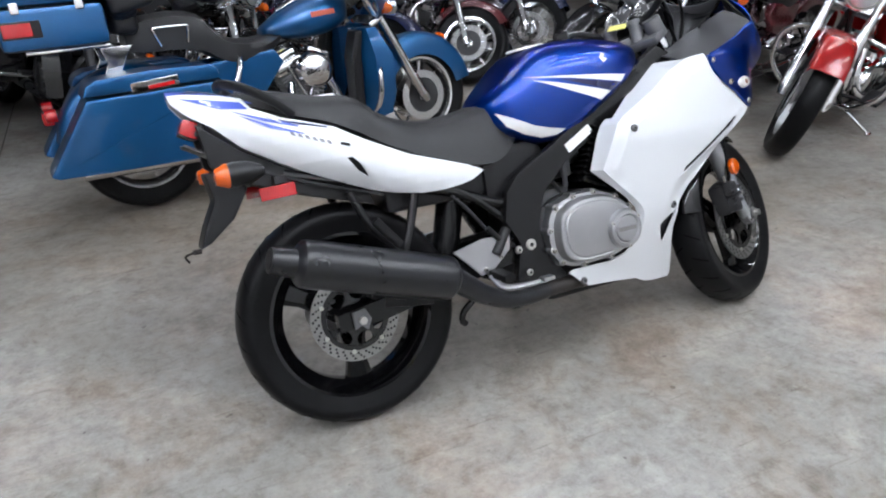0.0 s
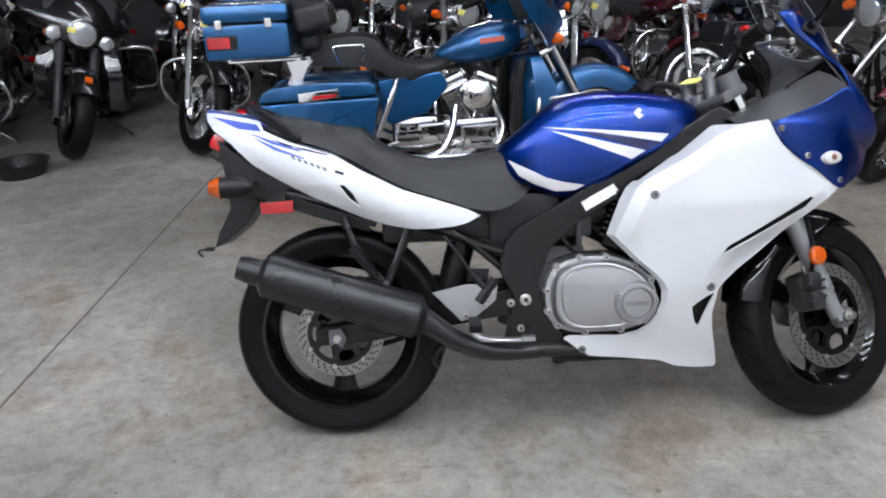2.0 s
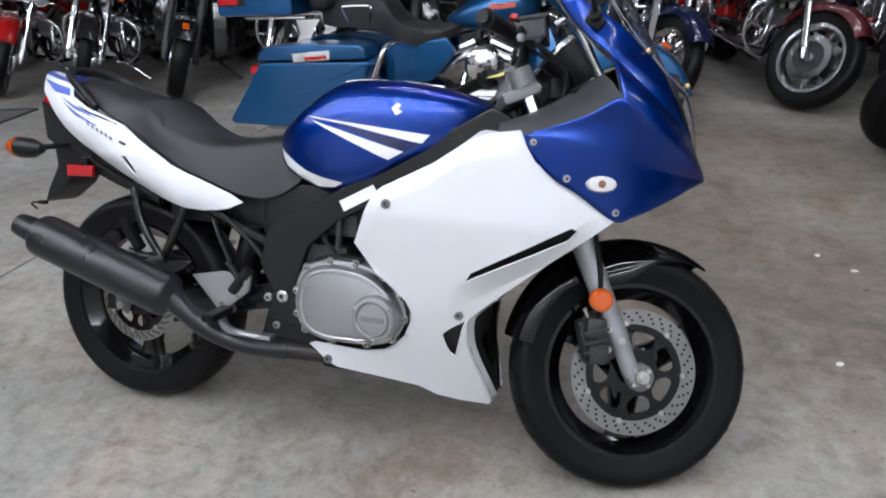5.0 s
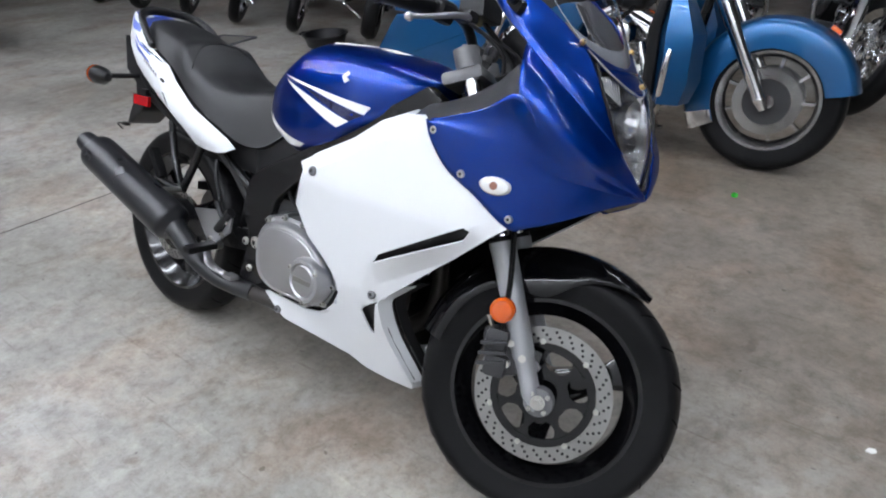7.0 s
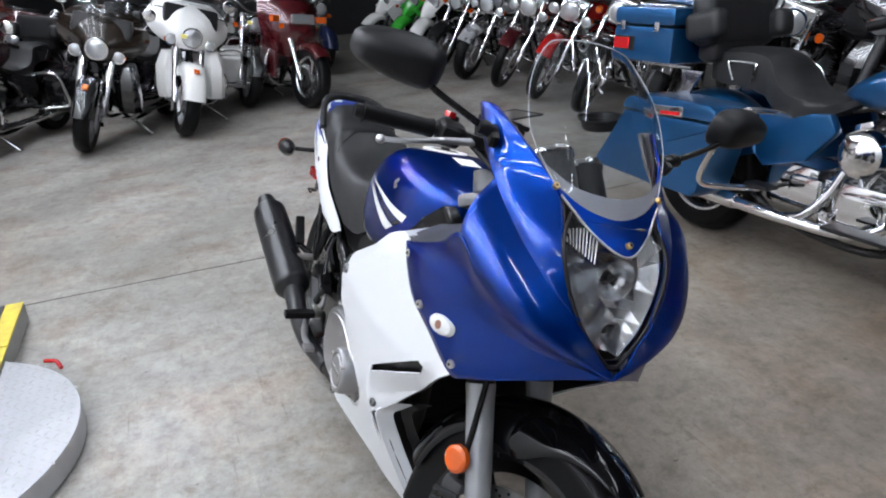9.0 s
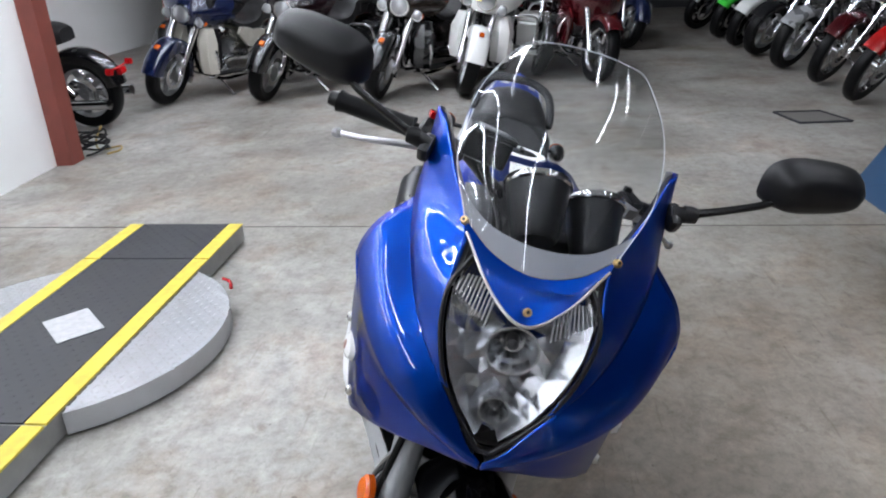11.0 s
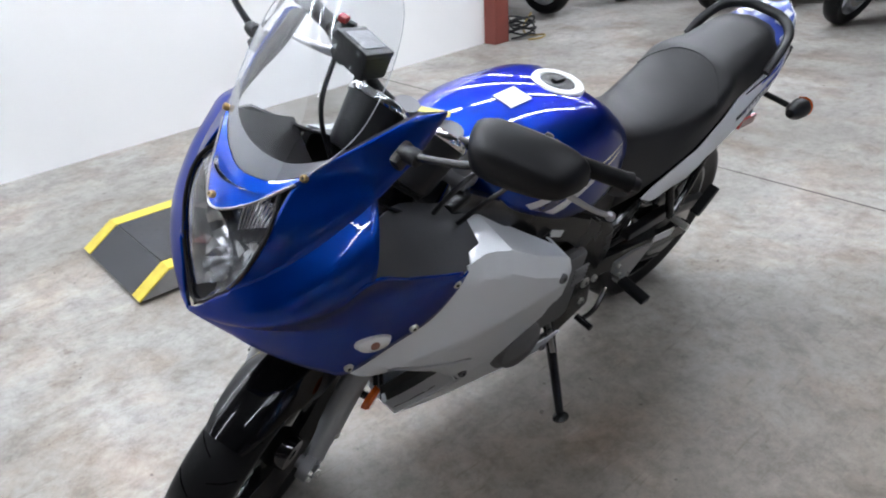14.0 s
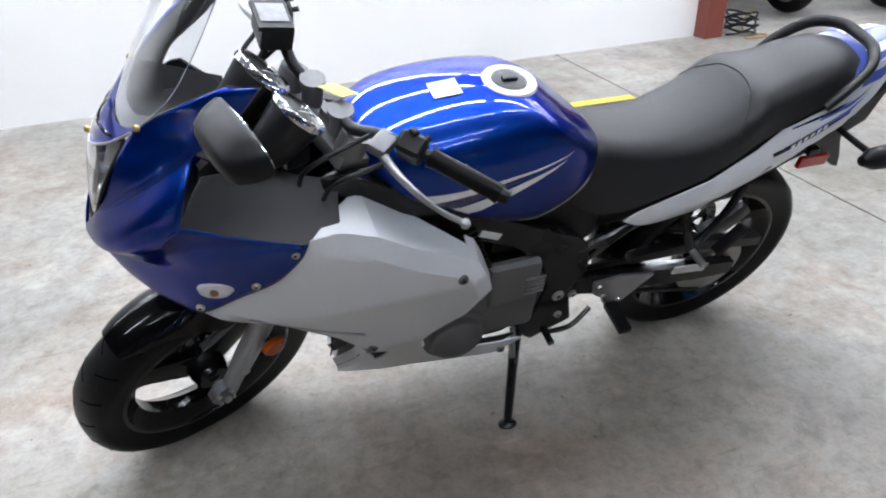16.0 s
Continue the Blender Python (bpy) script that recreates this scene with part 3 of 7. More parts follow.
def fairing_depth(x, z):
    under = float(np.interp(x, [0.79, 0.81, 0.924, 0.997, 1.046, 1.118], [0.684, 0.70, 0.758, 0.808, 0.829, 0.838])) - z
    behind = x - float(np.interp(z, [0.50, 0.563, 0.60, 0.65, 0.684, 0.70], [0.793, 0.738, 0.752, 0.772, 0.79, 0.81])) if 0.5 < z < 0.72 else 1.0
    chamfer = max(1 - under / 0.042 if x > 0.78 else 0, 1 - behind / 0.036, 0) * min(1, max(0, (1.13 - x) / 0.06)) * min(1, max(0, (z - 0.5) / 0.06))
    y = 0.249 - 0.020 * min(1, chamfer) - 0.25 * max(0, min(0.64, 0.64) - max(z, 0.42)) - 0.56 * max(0, x - 1.0) ** 2
    y -= max(0, 0.42 - z) * (0.18 + 0.9 * max(0, x - 0.66))
    below = (0.497 + (x - 1.0) * 0.61) - z
    if below > 0 and z > 0.40:
        y -= 0.034 * min(1, below / 0.055) * min(1, max(0, (x - 0.97) / 0.1)) * min(1, max(0, (1.30 - x) / 0.1))
    return y


def project(bvh, side, lift):
    def depth(x, z):
        hit = bvh.ray_cast(Vector((x, side * 1.0, z)), Vector((0, -side, 0)))[0]
        return abs(hit.y) + lift if hit else 0.12
    return depth


def bolt(name, parent, at, normal=(0, 1, 0), r=0.009, material=None, h=0.004):
    bm = lathe([(0, h), (r * 0.75, h), (r, h * 0.3), (r, -h), (0, -h)], 14, axis="z")
    hole = lathe([(0, h + 0.0006), (r * 0.42, h + 0.0006), (r * 0.42, 0), (0, 0)], 6, axis="z")
    q = Vector(normal).to_track_quat("Z", "Y").to_matrix().to_4x4()
    m = Matrix.Translation(at) @ q
    ob = part(name, moved(bm, m), material or BOLT, parent)
    part("socket", moved(hole, m), TRIM, ob)
    return ob


def sport_bike():
    root = thing("sport_motorcycle", "blue and white half-faired sport motorcycle leaning on its side stand", "motorcycle", pose(0, 0, -0.004, LEAN, 0.58, 0))
    ST = steered(23)
    ID = Matrix.Identity(4)
    # wheels
    cast_wheel("rear_wheel", root, (0, 0, 0.302), 0.300, 0.064, ID, -1, 0.122)
    cast_wheel("front_wheel", root, (1.365, 0, 0.288), 0.284, 0.056, ST, -1, 0.148)

    # ---- fairing, both sides ----
    outline = [(1.118, 0.838), (1.134, 0.805), (1.151, 0.779), (1.185, 0.752), (1.22, 0.732), (1.317, 0.663), (1.256, 0.612), (1.16, 0.535), (1.062, 0.452), (1.03, 0.424), (1.012, 0.40), (1.008, 0.34), (1.018, 0.29), (1.036, 0.235), (1.053, 0.180), (1.048, 0.166), (0.98, 0.172), (0.924, 0.183), (0.88, 0.205), (0.78, 0.222), (0.678, 0.236), (0.648, 0.255), (0.607, 0.29), (0.622, 0.297), (0.70, 0.294), (0.755, 0.290), (0.82, 0.302), (0.845, 0.317), (0.868, 0.345), (0.880, 0.38), (0.880, 0.41), (0.868, 0.435), (0.835, 0.468), (0.793, 0.503), (0.738, 0.563), (0.752, 0.60), (0.772, 0.65), (0.79, 0.684), (0.81, 0.70), (0.924, 0.758), (0.997, 0.808), (1.046, 0.829), (1.08, 0.836)]
    slot = [(1.010, 0.502), (1.228, 0.614), (1.246, 0.638), (1.235, 0.645), (1.024, 0.525)]
    vent = [(0.950, 0.360), (0.957, 0.335), (0.966, 0.312), (0.976, 0.304), (0.982, 0.325), (0.989, 0.350), (0.996, 0.374), (1.006, 0.402), (0.984, 0.389), (0.966, 0.376)]
    for side, word in ((-1, "right"), (1, "left")):
        fairing = part("side_fairing", panel(outline, fairing_depth, 0.004, 0.0135, [slot, vent], side, [((0.81, 0.658), (0.924, 0.716)), ((0.924, 0.716), (0.997, 0.766)), ((0.774, 0.563), (0.808, 0.65)), ((0.97, 0.479), (1.30, 0.680)), ((0.97, 0.424), (1.30, 0.625))]), WHITE, root, "white painted side fairing panel with slotted vent", 22)
        inset = [(1.02 + (x - 1.02) * 0.965, 0.52 + (z - 0.52) * 0.965) for x, z in outline]
        part("fairing_liner", panel(inset, lambda x, z: fairing_depth(x, z) - 0.014, 0.002, 0.05, (), side), TRIM, fairing, "black inner fairing liner", 40)
        part("vent_backing", panel([(0.98, 0.48), (1.24, 0.615), (1.23, 0.65), (0.99, 0.52)], lambda x, z: fairing_depth(x, z) - 0.03, 0.002, 0.05, (), side), TRIM, fairing)
        part("vent_backing", panel([(0.93, 0.36), (0.96, 0.29), (0.985, 0.30), (1.006, 0.38), (1.0, 0.40), (0.95, 0.395)], lambda x, z: fairing_depth(x, z) - 0.022, 0.002, 0.05, (), side), TRIM, fairing)
        flange = surface([[(x, fairing_depth(x, z) - 0.0015, z) for x, z in ((1.118, 0.838), (1.062, 0.832), (0.997, 0.808), (0.924, 0.758), (0.81, 0.70))],
                          [(1.114, 0.236, 0.841), (1.06, 0.165, 0.834), (1.006, 0.122, 0.838), (0.92, 0.132, 0.768), (0.803, 0.19, 0.700)]], 0.003, 1)
        rear = [(0.81, 0.70), (0.79, 0.684), (0.772, 0.65), (0.752, 0.60), (0.738, 0.563), (0.793, 0.503), (0.835, 0.468), (0.868, 0.435), (0.880, 0.41), (0.880, 0.38), (0.868, 0.345), (0.845, 0.317), (0.82, 0.302)]
        turned = surface([[(x, fairing_depth(x + 0.001, z), z) for x, z in rear], [(x - 0.012, max(0.165, fairing_depth(x, z) - (0.07 if z > 0.56 else 0.02)), z) for x, z in rear]], 0.003, 1)
        part("fairing_return", moved(turned, Matrix.Diagonal((1, side, 1, 1))), WHITE, fairing, "white inward-turned rear edge", 20)
        part("fairing_lip", moved(flange, Matrix.Diagonal((1, side, 1, 1))), WHITE, fairing, "", 20)
        for x, z in ((0.829, 0.665), (0.993, 0.417), (0.657, 0.256)):
            bolt("fairing_bolt", root, (x, side * (fairing_depth(x, z) + 0.002), z), (0.05, side, 0.15), 0.011, ALUDARK)
        for x, z in ((1.146, 0.818), (1.218, 0.748), (1.319, 0.683)):
            bolt("fairing_bolt", root, (x, side * {1.146: 0.2425, 1.218: 0.2325, 1.319: 0.1985}[x], z), (0.3, side, 0.05), 0.008)
        # the fairing's front edge turns inwards as a curved fin, with a dark slit and an inner blade behind it
        front = [(1.062, 0.452), (1.03, 0.424), (1.012, 0.40), (1.008, 0.34), (1.018, 0.29), (1.036, 0.235), (1.050, 0.185)]

        def blade(y0, y1, dx):
            return moved(surface([[(x - 0.001 + dx * k, fairing_depth(x, z) - y0 - (y1 - y0) * k, z) for x, z in front] for k in (0.0, 0.4, 1.0)], 0.003, 3), Matrix.Diagonal((1, side, 1, 1)))
        part("fairing_fin", blade(0.002, 0.040, 0.010), WHITE, fairing, "white inward-curved front fin", 40)
        part("fairing_slit", blade(0.040, 0.066, -0.012), TRIM, fairing, "dark slit behind the front fin", 40)
        part("inner_blade", blade(0.062, 0.085, 0.012), TRIM, fairing, "", 40)
    # belly filler between the sides
    belly = surface([[(x - 0.05 * (1 - abs(v)) * (z > 0.2), v * fairing_depth(x, z), z - 0.006 * (1 - abs(v))) for v in (-1, -0.5, 0, 0.5, 1)] for x, z in ((1.050, 0.168), (1.042, 0.205), (1.032, 0.245))], 0.003)
    part("belly_front", belly, WHITE, root)

    # ---- nose ----
    ear = [
        [(1.212, 0.168, 1.112), (1.203, 0.177, 1.115), (1.192, 0.182, 1.115), (1.178, 0.183, 1.113), (1.165, 0.179, 1.108)],
        [(1.285, 0.138, 1.068), (1.267, 0.157, 1.062), (1.250, 0.171, 1.057), (1.232, 0.181, 1.053), (1.212, 0.180, 1.052)],
        [(1.352, 0.098, 1.010), (1.335, 0.124, 1.005), (1.318, 0.147, 1.003), (1.298, 0.168, 1.003), (1.278, 0.179, 1.003)],
        [(1.402, 0.101, 0.945), (1.388, 0.121, 0.948), (1.373, 0.138, 0.950), (1.355, 0.154, 0.952), (1.335, 0.165, 0.955)],
        [(1.428, 0.094, 0.890), (1.419, 0.107, 0.894), (1.410, 0.119, 0.899), (1.398, 0.132, 0.905), (1.385, 0.142, 0.910)],
        [(1.446, 0.078, 0.853), (1.443, 0.087, 0.856), (1.438, 0.096, 0.861), (1.432, 0.105, 0.866), (1.425, 0.112, 0.870)],
        [(1.456, 0.066, 0.832), (1.456, 0.070, 0.833), (1.455, 0.074, 0.834), (1.454, 0.077, 0.836), (1.452, 0.080, 0.838)],
    ]
    crease = [(1.278, 0.179, 1.003), (1.335, 0.165, 0.955), (1.385, 0.142, 0.910), (1.425, 0.112, 0.870), (1.452, 0.080, 0.838), (1.468, 0.050, 0.806), (1.482, 0.026, 0.776), (1.489, 0.002, 0.757)]
    cheek_1 = [(1.299, 0.216, 0.968), (1.357, 0.197, 0.920), (1.405, 0.169, 0.872), (1.440, 0.133, 0.836), (1.464, 0.092, 0.806), (1.477, 0.055, 0.784), (1.486, 0.027, 0.767), (1.490, 0.002, 0.755)]
    cheek_2 = [(1.311, 0.233, 0.936), (1.364, 0.213, 0.884), (1.409, 0.182, 0.842), (1.443, 0.142, 0.811), (1.467, 0.095, 0.789), (1.480, 0.055, 0.773), (1.487, 0.027, 0.761), (1.490, 0.002, 0.753)]
    lower = [(1.317, 0.237, 0.913), (1.358, 0.213, 0.862), (1.400, 0.178, 0.823), (1.437, 0.136, 0.796), (1.465, 0.090, 0.777), (1.480, 0.052, 0.765), (1.488, 0.026, 0.757), (1.491, 0.002, 0.751)]
    shelf = [(1.134, 0.243, 0.838), (1.185, 0.238, 0.853), (1.250, 0.233, 0.878), *lower]
    flank = [(1.137, 0.2445, 0.832), (1.185, 0.241, 0.831), (1.240, 0.233, 0.824), (1.300, 0.214, 0.803), (1.340, 0.190, 0.788), (1.382, 0.158, 0.776), (1.420, 0.122, 0.767), (1.452, 0.082, 0.760), (1.471, 0.048, 0.755), (1.484, 0.024, 0.750), (1.490, 0.002, 0.746)]
    hollow = [tuple(a * 0.5 + b * 0.5 - (0.015 * min(1.0, 5 * abs(p[2] - q[2])) if k == 1 else 0) for k, (a, b) in enumerate(zip(p, q))) for p, q in zip(shelf, flank)]
    foot = [(1.122, 0.2425, 0.834), (1.140, 0.241, 0.797), (1.185, 0.236, 0.750), (1.245, 0.2205, 0.713), (1.317, 0.196, 0.664), (1.352, 0.176, 0.673), (1.392, 0.146, 0.692), (1.432, 0.104, 0.715), (1.458, 0.062, 0.731), (1.476, 0.030, 0.740), (1.484, 0.002, 0.744)]
    plate = [tuple(a * 0.5 + b * 0.5 + (0.002 if k == 1 else 0) for k, (a, b) in enumerate(zip(p, q))) for p, q in zip(flank, foot)]
    half = join(*[surface(r, 0.0, 5) for r in (ear, [crease, cheek_1, cheek_2, lower], [shelf, hollow, flank], [flank, plate, foot])])
    both = join(mirror(half), half)
    bmesh.ops.remove_doubles(both, verts=both.verts[:], dist=0.0015)
    bmesh.ops.recalc_face_normals(both, faces=both.faces[:])
    nose = part("nose_fairing", both, BLUE, root, "metallic blue nose fairing", 22, False)
    sol = nose.modifiers.new("thickness", "SOLIDIFY")
    sol.thickness, sol.offset = 0.004, -1
    for s in (-1, 1):
        lining = surface([[(x - 0.006, y - 0.007, z - 0.001) for x, y, z in r] for r in ear[:4]], 0.0, 3)
        part("ear_lining", moved(lining, Matrix.Diagonal((1, s, 1, 1))), bpy.data.materials.get("grey_ear_lining") or mat("grey_ear_lining", (0.07, 0.07, 0.075), 0.45, vary=0.2, scale=14, bump=0.2, bump_scale=300), root, "grey inner lining of the nose fairing", 40)
    # painted panel under the screen
    top = [(1.345, -0.105, 1.019), (1.374, -0.058, 0.993), (1.388, 0, 0.983), (1.374, 0.058, 0.993), (1.345, 0.105, 1.019)]
    mid = [(1.352, -0.101, 1.013), (1.392, -0.056, 0.975), (1.412, 0, 0.958), (1.392, 0.056, 0.975), (1.352, 0.101, 1.013)]
    low = [(1.358, -0.098, 1.006), (1.408, -0.050, 0.958), (1.436, 0, 0.936), (1.408, 0.050, 0.958), (1.358, 0.098, 1.006)]
    part("screen_panel", surface([top, mid, low], 0.004, 5), BLUE, root, "blue panel below the windscreen", 50)
    part("screen_panel_edge", tube(low, 0.0022, 6, 8), ALU, root, "thin bright trim line")
    ws_mid = [(1.287, -0.138, 1.088), (1.322, -0.078, 1.082), (1.332, 0, 1.08), (1.322, 0.078, 1.082), (1.287, 0.138, 1.088)]
    ws_up = [(1.235, -0.132, 1.165), (1.263, -0.078, 1.172), (1.272, 0, 1.175), (1.263, 0.078, 1.172), (1.235, 0.132, 1.165)]
    ws_top = [(1.190, -0.092, 1.228), (1.196, -0.055, 1.243), (1.200, 0, 1.248), (1.196, 0.055, 1.243), (1.190, 0.092, 1.228)]
    screen = part("windscreen", surface([top, ws_mid, ws_up, ws_top], 0.0, 6), SCREEN, root, "clear moulded plastic windscreen with rounded top", 60, False)
    sol = screen.modifiers.new("thickness", "SOLIDIFY")
    sol.thickness = 0.0018
    sol.use_rim = False
    screen.visible_shadow = False
    band_low = [(1.343, -0.103, 1.018), (1.370, -0.057, 0.992), (1.384, 0, 0.982), (1.370, 0.057, 0.992), (1.343, 0.103, 1.018)]
    band_up = [(1.315, -0.122, 1.048), (1.348, -0.068, 1.020), (1.360, 0, 1.012), (1.348, 0.068, 1.020), (1.315, 0.122, 1.048)]
    part("screen_seal", surface([band_low, band_up], 0.002, 5), mat("frosted_grey_band", (0.13, 0.13, 0.14), 0.45, vary=0.15), root, "frosted grey band along the windscreen foot", 50)
    part("screen_rim", tube([top[0], ws_mid[0], ws_up[0], ws_top[0], ws_top[1], ws_top[2], ws_top[3], ws_top[4], ws_up[4], ws_mid[4], top[4]], 0.0007, 6, 6), mat("pale_screen_edge", (0.45, 0.47, 0.5), 0.25, vary=0.1), screen)
    for at in ((1.349, -0.105, 1.018), (1.434, 0, 0.956), (1.349, 0.105, 1.018)):
        bolt("screen_screw", root, at, (0.8, at[1] * 3, 0.55), 0.0058, BRASS)
    # inner shroud behind the screen
    part("dash_shroud", surface([band_low, [(1.27, -0.13, 0.97), (1.29, -0.06, 0.94), (1.30, 0, 0.93), (1.29, 0.06, 0.94), (1.27, 0.13, 0.97)], [(1.20, -0.15, 0.93), (1.21, -0.07, 0.88), (1.21, 0, 0.87), (1.21, 0.07, 0.88), (1.20, 0.15, 0.93)]], 0.003, 4), TRIM, root)
    for s in (-1, 1):
        pad = surface([[(1.317, 0.235, 0.911), (1.22, 0.233, 0.863), (1.125, 0.239, 0.834), (1.06, 0.21, 0.828)],
                       [(1.290, 0.203, 0.945), (1.20, 0.17, 0.900), (1.11, 0.165, 0.865), (1.05, 0.15, 0.852)],
                       [(1.268, 0.176, 0.962), (1.18, 0.12, 0.915), (1.10, 0.11, 0.875), (1.04, 0.11, 0.855)]], 0.004, 4)
        part("inner_trim", moved(pad, Matrix.Diagonal((1, s, 1, 1))), GREYTRIM, root, "matt dark grey inner fairing trim", 50)
        fin = surface([[(1.165, 0.176, 1.108), (1.212, 0.177, 1.052), (1.278, 0.176, 1.001), (1.315, 0.232, 0.913)], [(1.185, 0.169, 1.104), (1.228, 0.166, 1.05), (1.292, 0.164, 0.997), (1.322, 0.212, 0.908)]], 0.003, 4)
        part("inner_trim", moved(fin, Matrix.Diagonal((1, s, 1, 1))), GREYTRIM, root)
        # blanking lens on the fairing flank
        q = Matrix.Translation((1.287, s * 0.2165, 0.741)) @ Vector((0.30, s * 1.0, 0.12)).to_track_quat("Z", "X").to_matrix().to_4x4()
        ell = lathe([(0, 0.008), (0.5, 0.007), (0.85, 0.004), (1.0, -0.004), (0, -0.004)], 28, axis="z")
        ell.transform(q @ Matrix.Rotation(radians(90), 4, "Z") @ Matrix.Diagonal((0.032, 0.018, 1, 1)))
        lens = part("flank_lens", ell, mat("frosted_lens", (0.58, 0.58, 0.57), 0.3, 0, 0.4, vary=0.1) if s < 0 else bpy.data.materials["frosted_lens"], nose, "small white oval side lamp")
        part("bulb", moved(lathe([(0, 0.010), (0.008, 0.008), (0.009, 0.004), (0, 0.004)], 12, axis="z"), q), mat("brown_bulb", (0.2, 0.08, 0.05), 0.3), lens)

    # ---- headlamp ----
    def lamp_row(z, w, xe, xc, inset=0.0):
        return [(xe - inset + (xc - xe) * (1 - (u * u)), u * (w - inset * 0.3), z) for u in (-1, -0.75, -0.4, 0, 0.4, 0.75, 1)]
    spec = [(0.978, 0.080, 1.374, 1.412), (0.945, 0.100, 1.400, 1.432), (0.90, 0.096, 1.424, 1.450), (0.85, 0.078, 1.442, 1.462), (0.81, 0.052, 1.456, 1.468), (0.772, 0.012, 1.472, 1.474)]
    lamp = part("headlamp", surface([lamp_row(*s) for s in spec], 0.0, 4), LENS, root, "clear shield-shaped headlamp lens", 60, False)
    sol = lamp.modifiers.new("thickness", "SOLIDIFY")
    sol.thickness = 0.003
    lamp.visible_shadow = False
    rng = random.Random(4)
    grid = []
    for k in range(13):
        z = 0.972 - 0.0162 * k
        w = float(np.interp(z, [0.772, 0.81, 0.85, 0.90, 0.945, 0.978], [0.010, 0.048, 0.074, 0.092, 0.095, 0.074]))
        xe = float(np.interp(z, [0.772, 0.81, 0.85, 0.90, 0.945, 0.978], [1.466, 1.452, 1.437, 1.418, 1.394, 1.366]))
        grid.append([(xe - 0.022 * (1 - u * u) - rng.uniform(0, 0.013) * (abs(u) < 1), u * w, z) for u in (-1, -0.72, -0.45, -0.15, 0.15, 0.45, 0.72, 1)])
    facets = loft(grid, caps=False, closed=False)
    bmesh.ops.triangulate(facets, faces=facets.faces[:])
    part("lamp_housing", facets, REFLECTOR, lamp, "faceted bright lamp reflector", 3)
    for cz, r, xr in ((0.893, 0.034, 1.392), (0.812, 0.020, 1.414)):
        bowl = lathe([(0.004, 0), (r * 0.5, 0.006), (r * 0.85, 0.022), (r, 0.036), (r * 1.06, 0.036), (r * 0.9, 0.018), (r * 0.5, -0.002), (0.004, -0.008)], 14, (xr, 0, cz), "x")
        part("reflector_bowl", bowl, REFLECTOR, lamp, "", 12)
        part("bulb", join(lathe([(0, 0.024), (0.008, 0.02), (0.010, 0.0), (0, 0.0)], 12, (xr, 0, cz), "x")), DIAL, lamp)
    for s in (-1, 1):
        for k in range(11):
            y = 0.044 + 0.0052 * k
            part("lens_rib", rod((1.418 - 0.0022 * k, s * y, 0.915 + 0.003 * k), (1.396 - 0.0022 * k, s * (y - 0.006), 0.968 - 0.0012 * k), 0.0013, seg=6), ALU, lamp)
        part("lamp_bezel", tube([(1.372, s * 0.080, 0.984), (1.402, s * 0.1015, 0.946), (1.427, s * 0.098, 0.90), (1.446, s * 0.080, 0.85), (1.460, s * 0.054, 0.81), (1.476, s * 0.014, 0.770), (1.478, 0, 0.766)], 0.0035, 6, 6), TRIM, lamp)
    part("nose_underside", surface([[(1.476, -0.01, 0.745), (1.43, -0.10, 0.718), (1.34, -0.18, 0.672)], [(1.40, 0, 0.735), (1.36, -0.06, 0.735), (1.28, -0.12, 0.74)], [(1.476, 0.01, 0.745), (1.43, 0.10, 0.718), (1.34, 0.18, 0.672)]], 0.003, 4), TRIM, root)

    # ---- tank ----
    def section(x, zt, zb, w, n=24, knee=0.0):
        ring = []
        zm = zb + (zt - zb) * 0.45
        for k in range(n):
            a = 2 * math.pi * k / n
            c, s = math.cos(a), math.sin(a)
            if s >= 0:
                y, z = w * abs(c) ** 0.46 * (1 if c >= 0 else -1), zm + (zt - zm) * abs(s) ** 0.8
            else:
                y, z = w * (0.89 + 0.11 * abs(c)) * abs(c) ** 0.30 * (1 if c >= 0 else -1), zm - (zm - zb) * abs(s) ** 0.6
            ring.append((x, y, z))
        return ring
    st = [(0.452, 0.795, 0.745, 0.040), (0.472, 0.815, 0.720, 0.086), (0.51, 0.845, 0.697, 0.122), (0.56, 0.885, 0.678, 0.145), (0.61, 0.920, 0.658, 0.156), (0.66, 0.938, 0.662, 0.163), (0.73, 0.943, 0.684, 0.168), (0.80, 0.940, 0.722, 0.170), (0.87, 0.931, 0.763, 0.164), (0.93, 0.919, 0.798, 0.146), (0.975, 0.905, 0.828, 0.112), (1.0, 0.893, 0.858, 0.07)]
    rings = [section(*s) for s in st]
    cols = [spline([r[i] for r in rings], 3) for i in range(24)]
    rings = [[c[j] for c in cols] for j in range(len(cols[0]))]
    tank_bm = loft(rings)
    bvh = BVHTree.FromBMesh(tank_bm)
    tank = part("fuel_tank", tank_bm, BLUE, root, "metallic blue fuel tank with white and navy stripes", 60)
    for s in (-1, 1):
        d1, d2 = project(bvh, s, 0.0012), project(bvh, s, 0.0008)
        part("stripe", panel([(0.565, 0.848), (0.70, 0.836), (0.893, 0.818), (0.874, 0.798), (0.70, 0.829), (0.60, 0.842)], d1, 0, 0.011, (), s), STRIPE_WHITE, tank, "white stripe")
        part("stripe", panel([(0.585, 0.838), (0.66, 0.821), (0.832, 0.777), (0.795, 0.756), (0.65, 0.812)], d1, 0, 0.011, (), s), STRIPE_WHITE, tank)
        part("stripe", panel([(0.66, 0.832), (0.872, 0.797), (0.833, 0.777)], d2, 0, 0.011, (), s), STRIPE_NAVY, tank, "navy stripe")
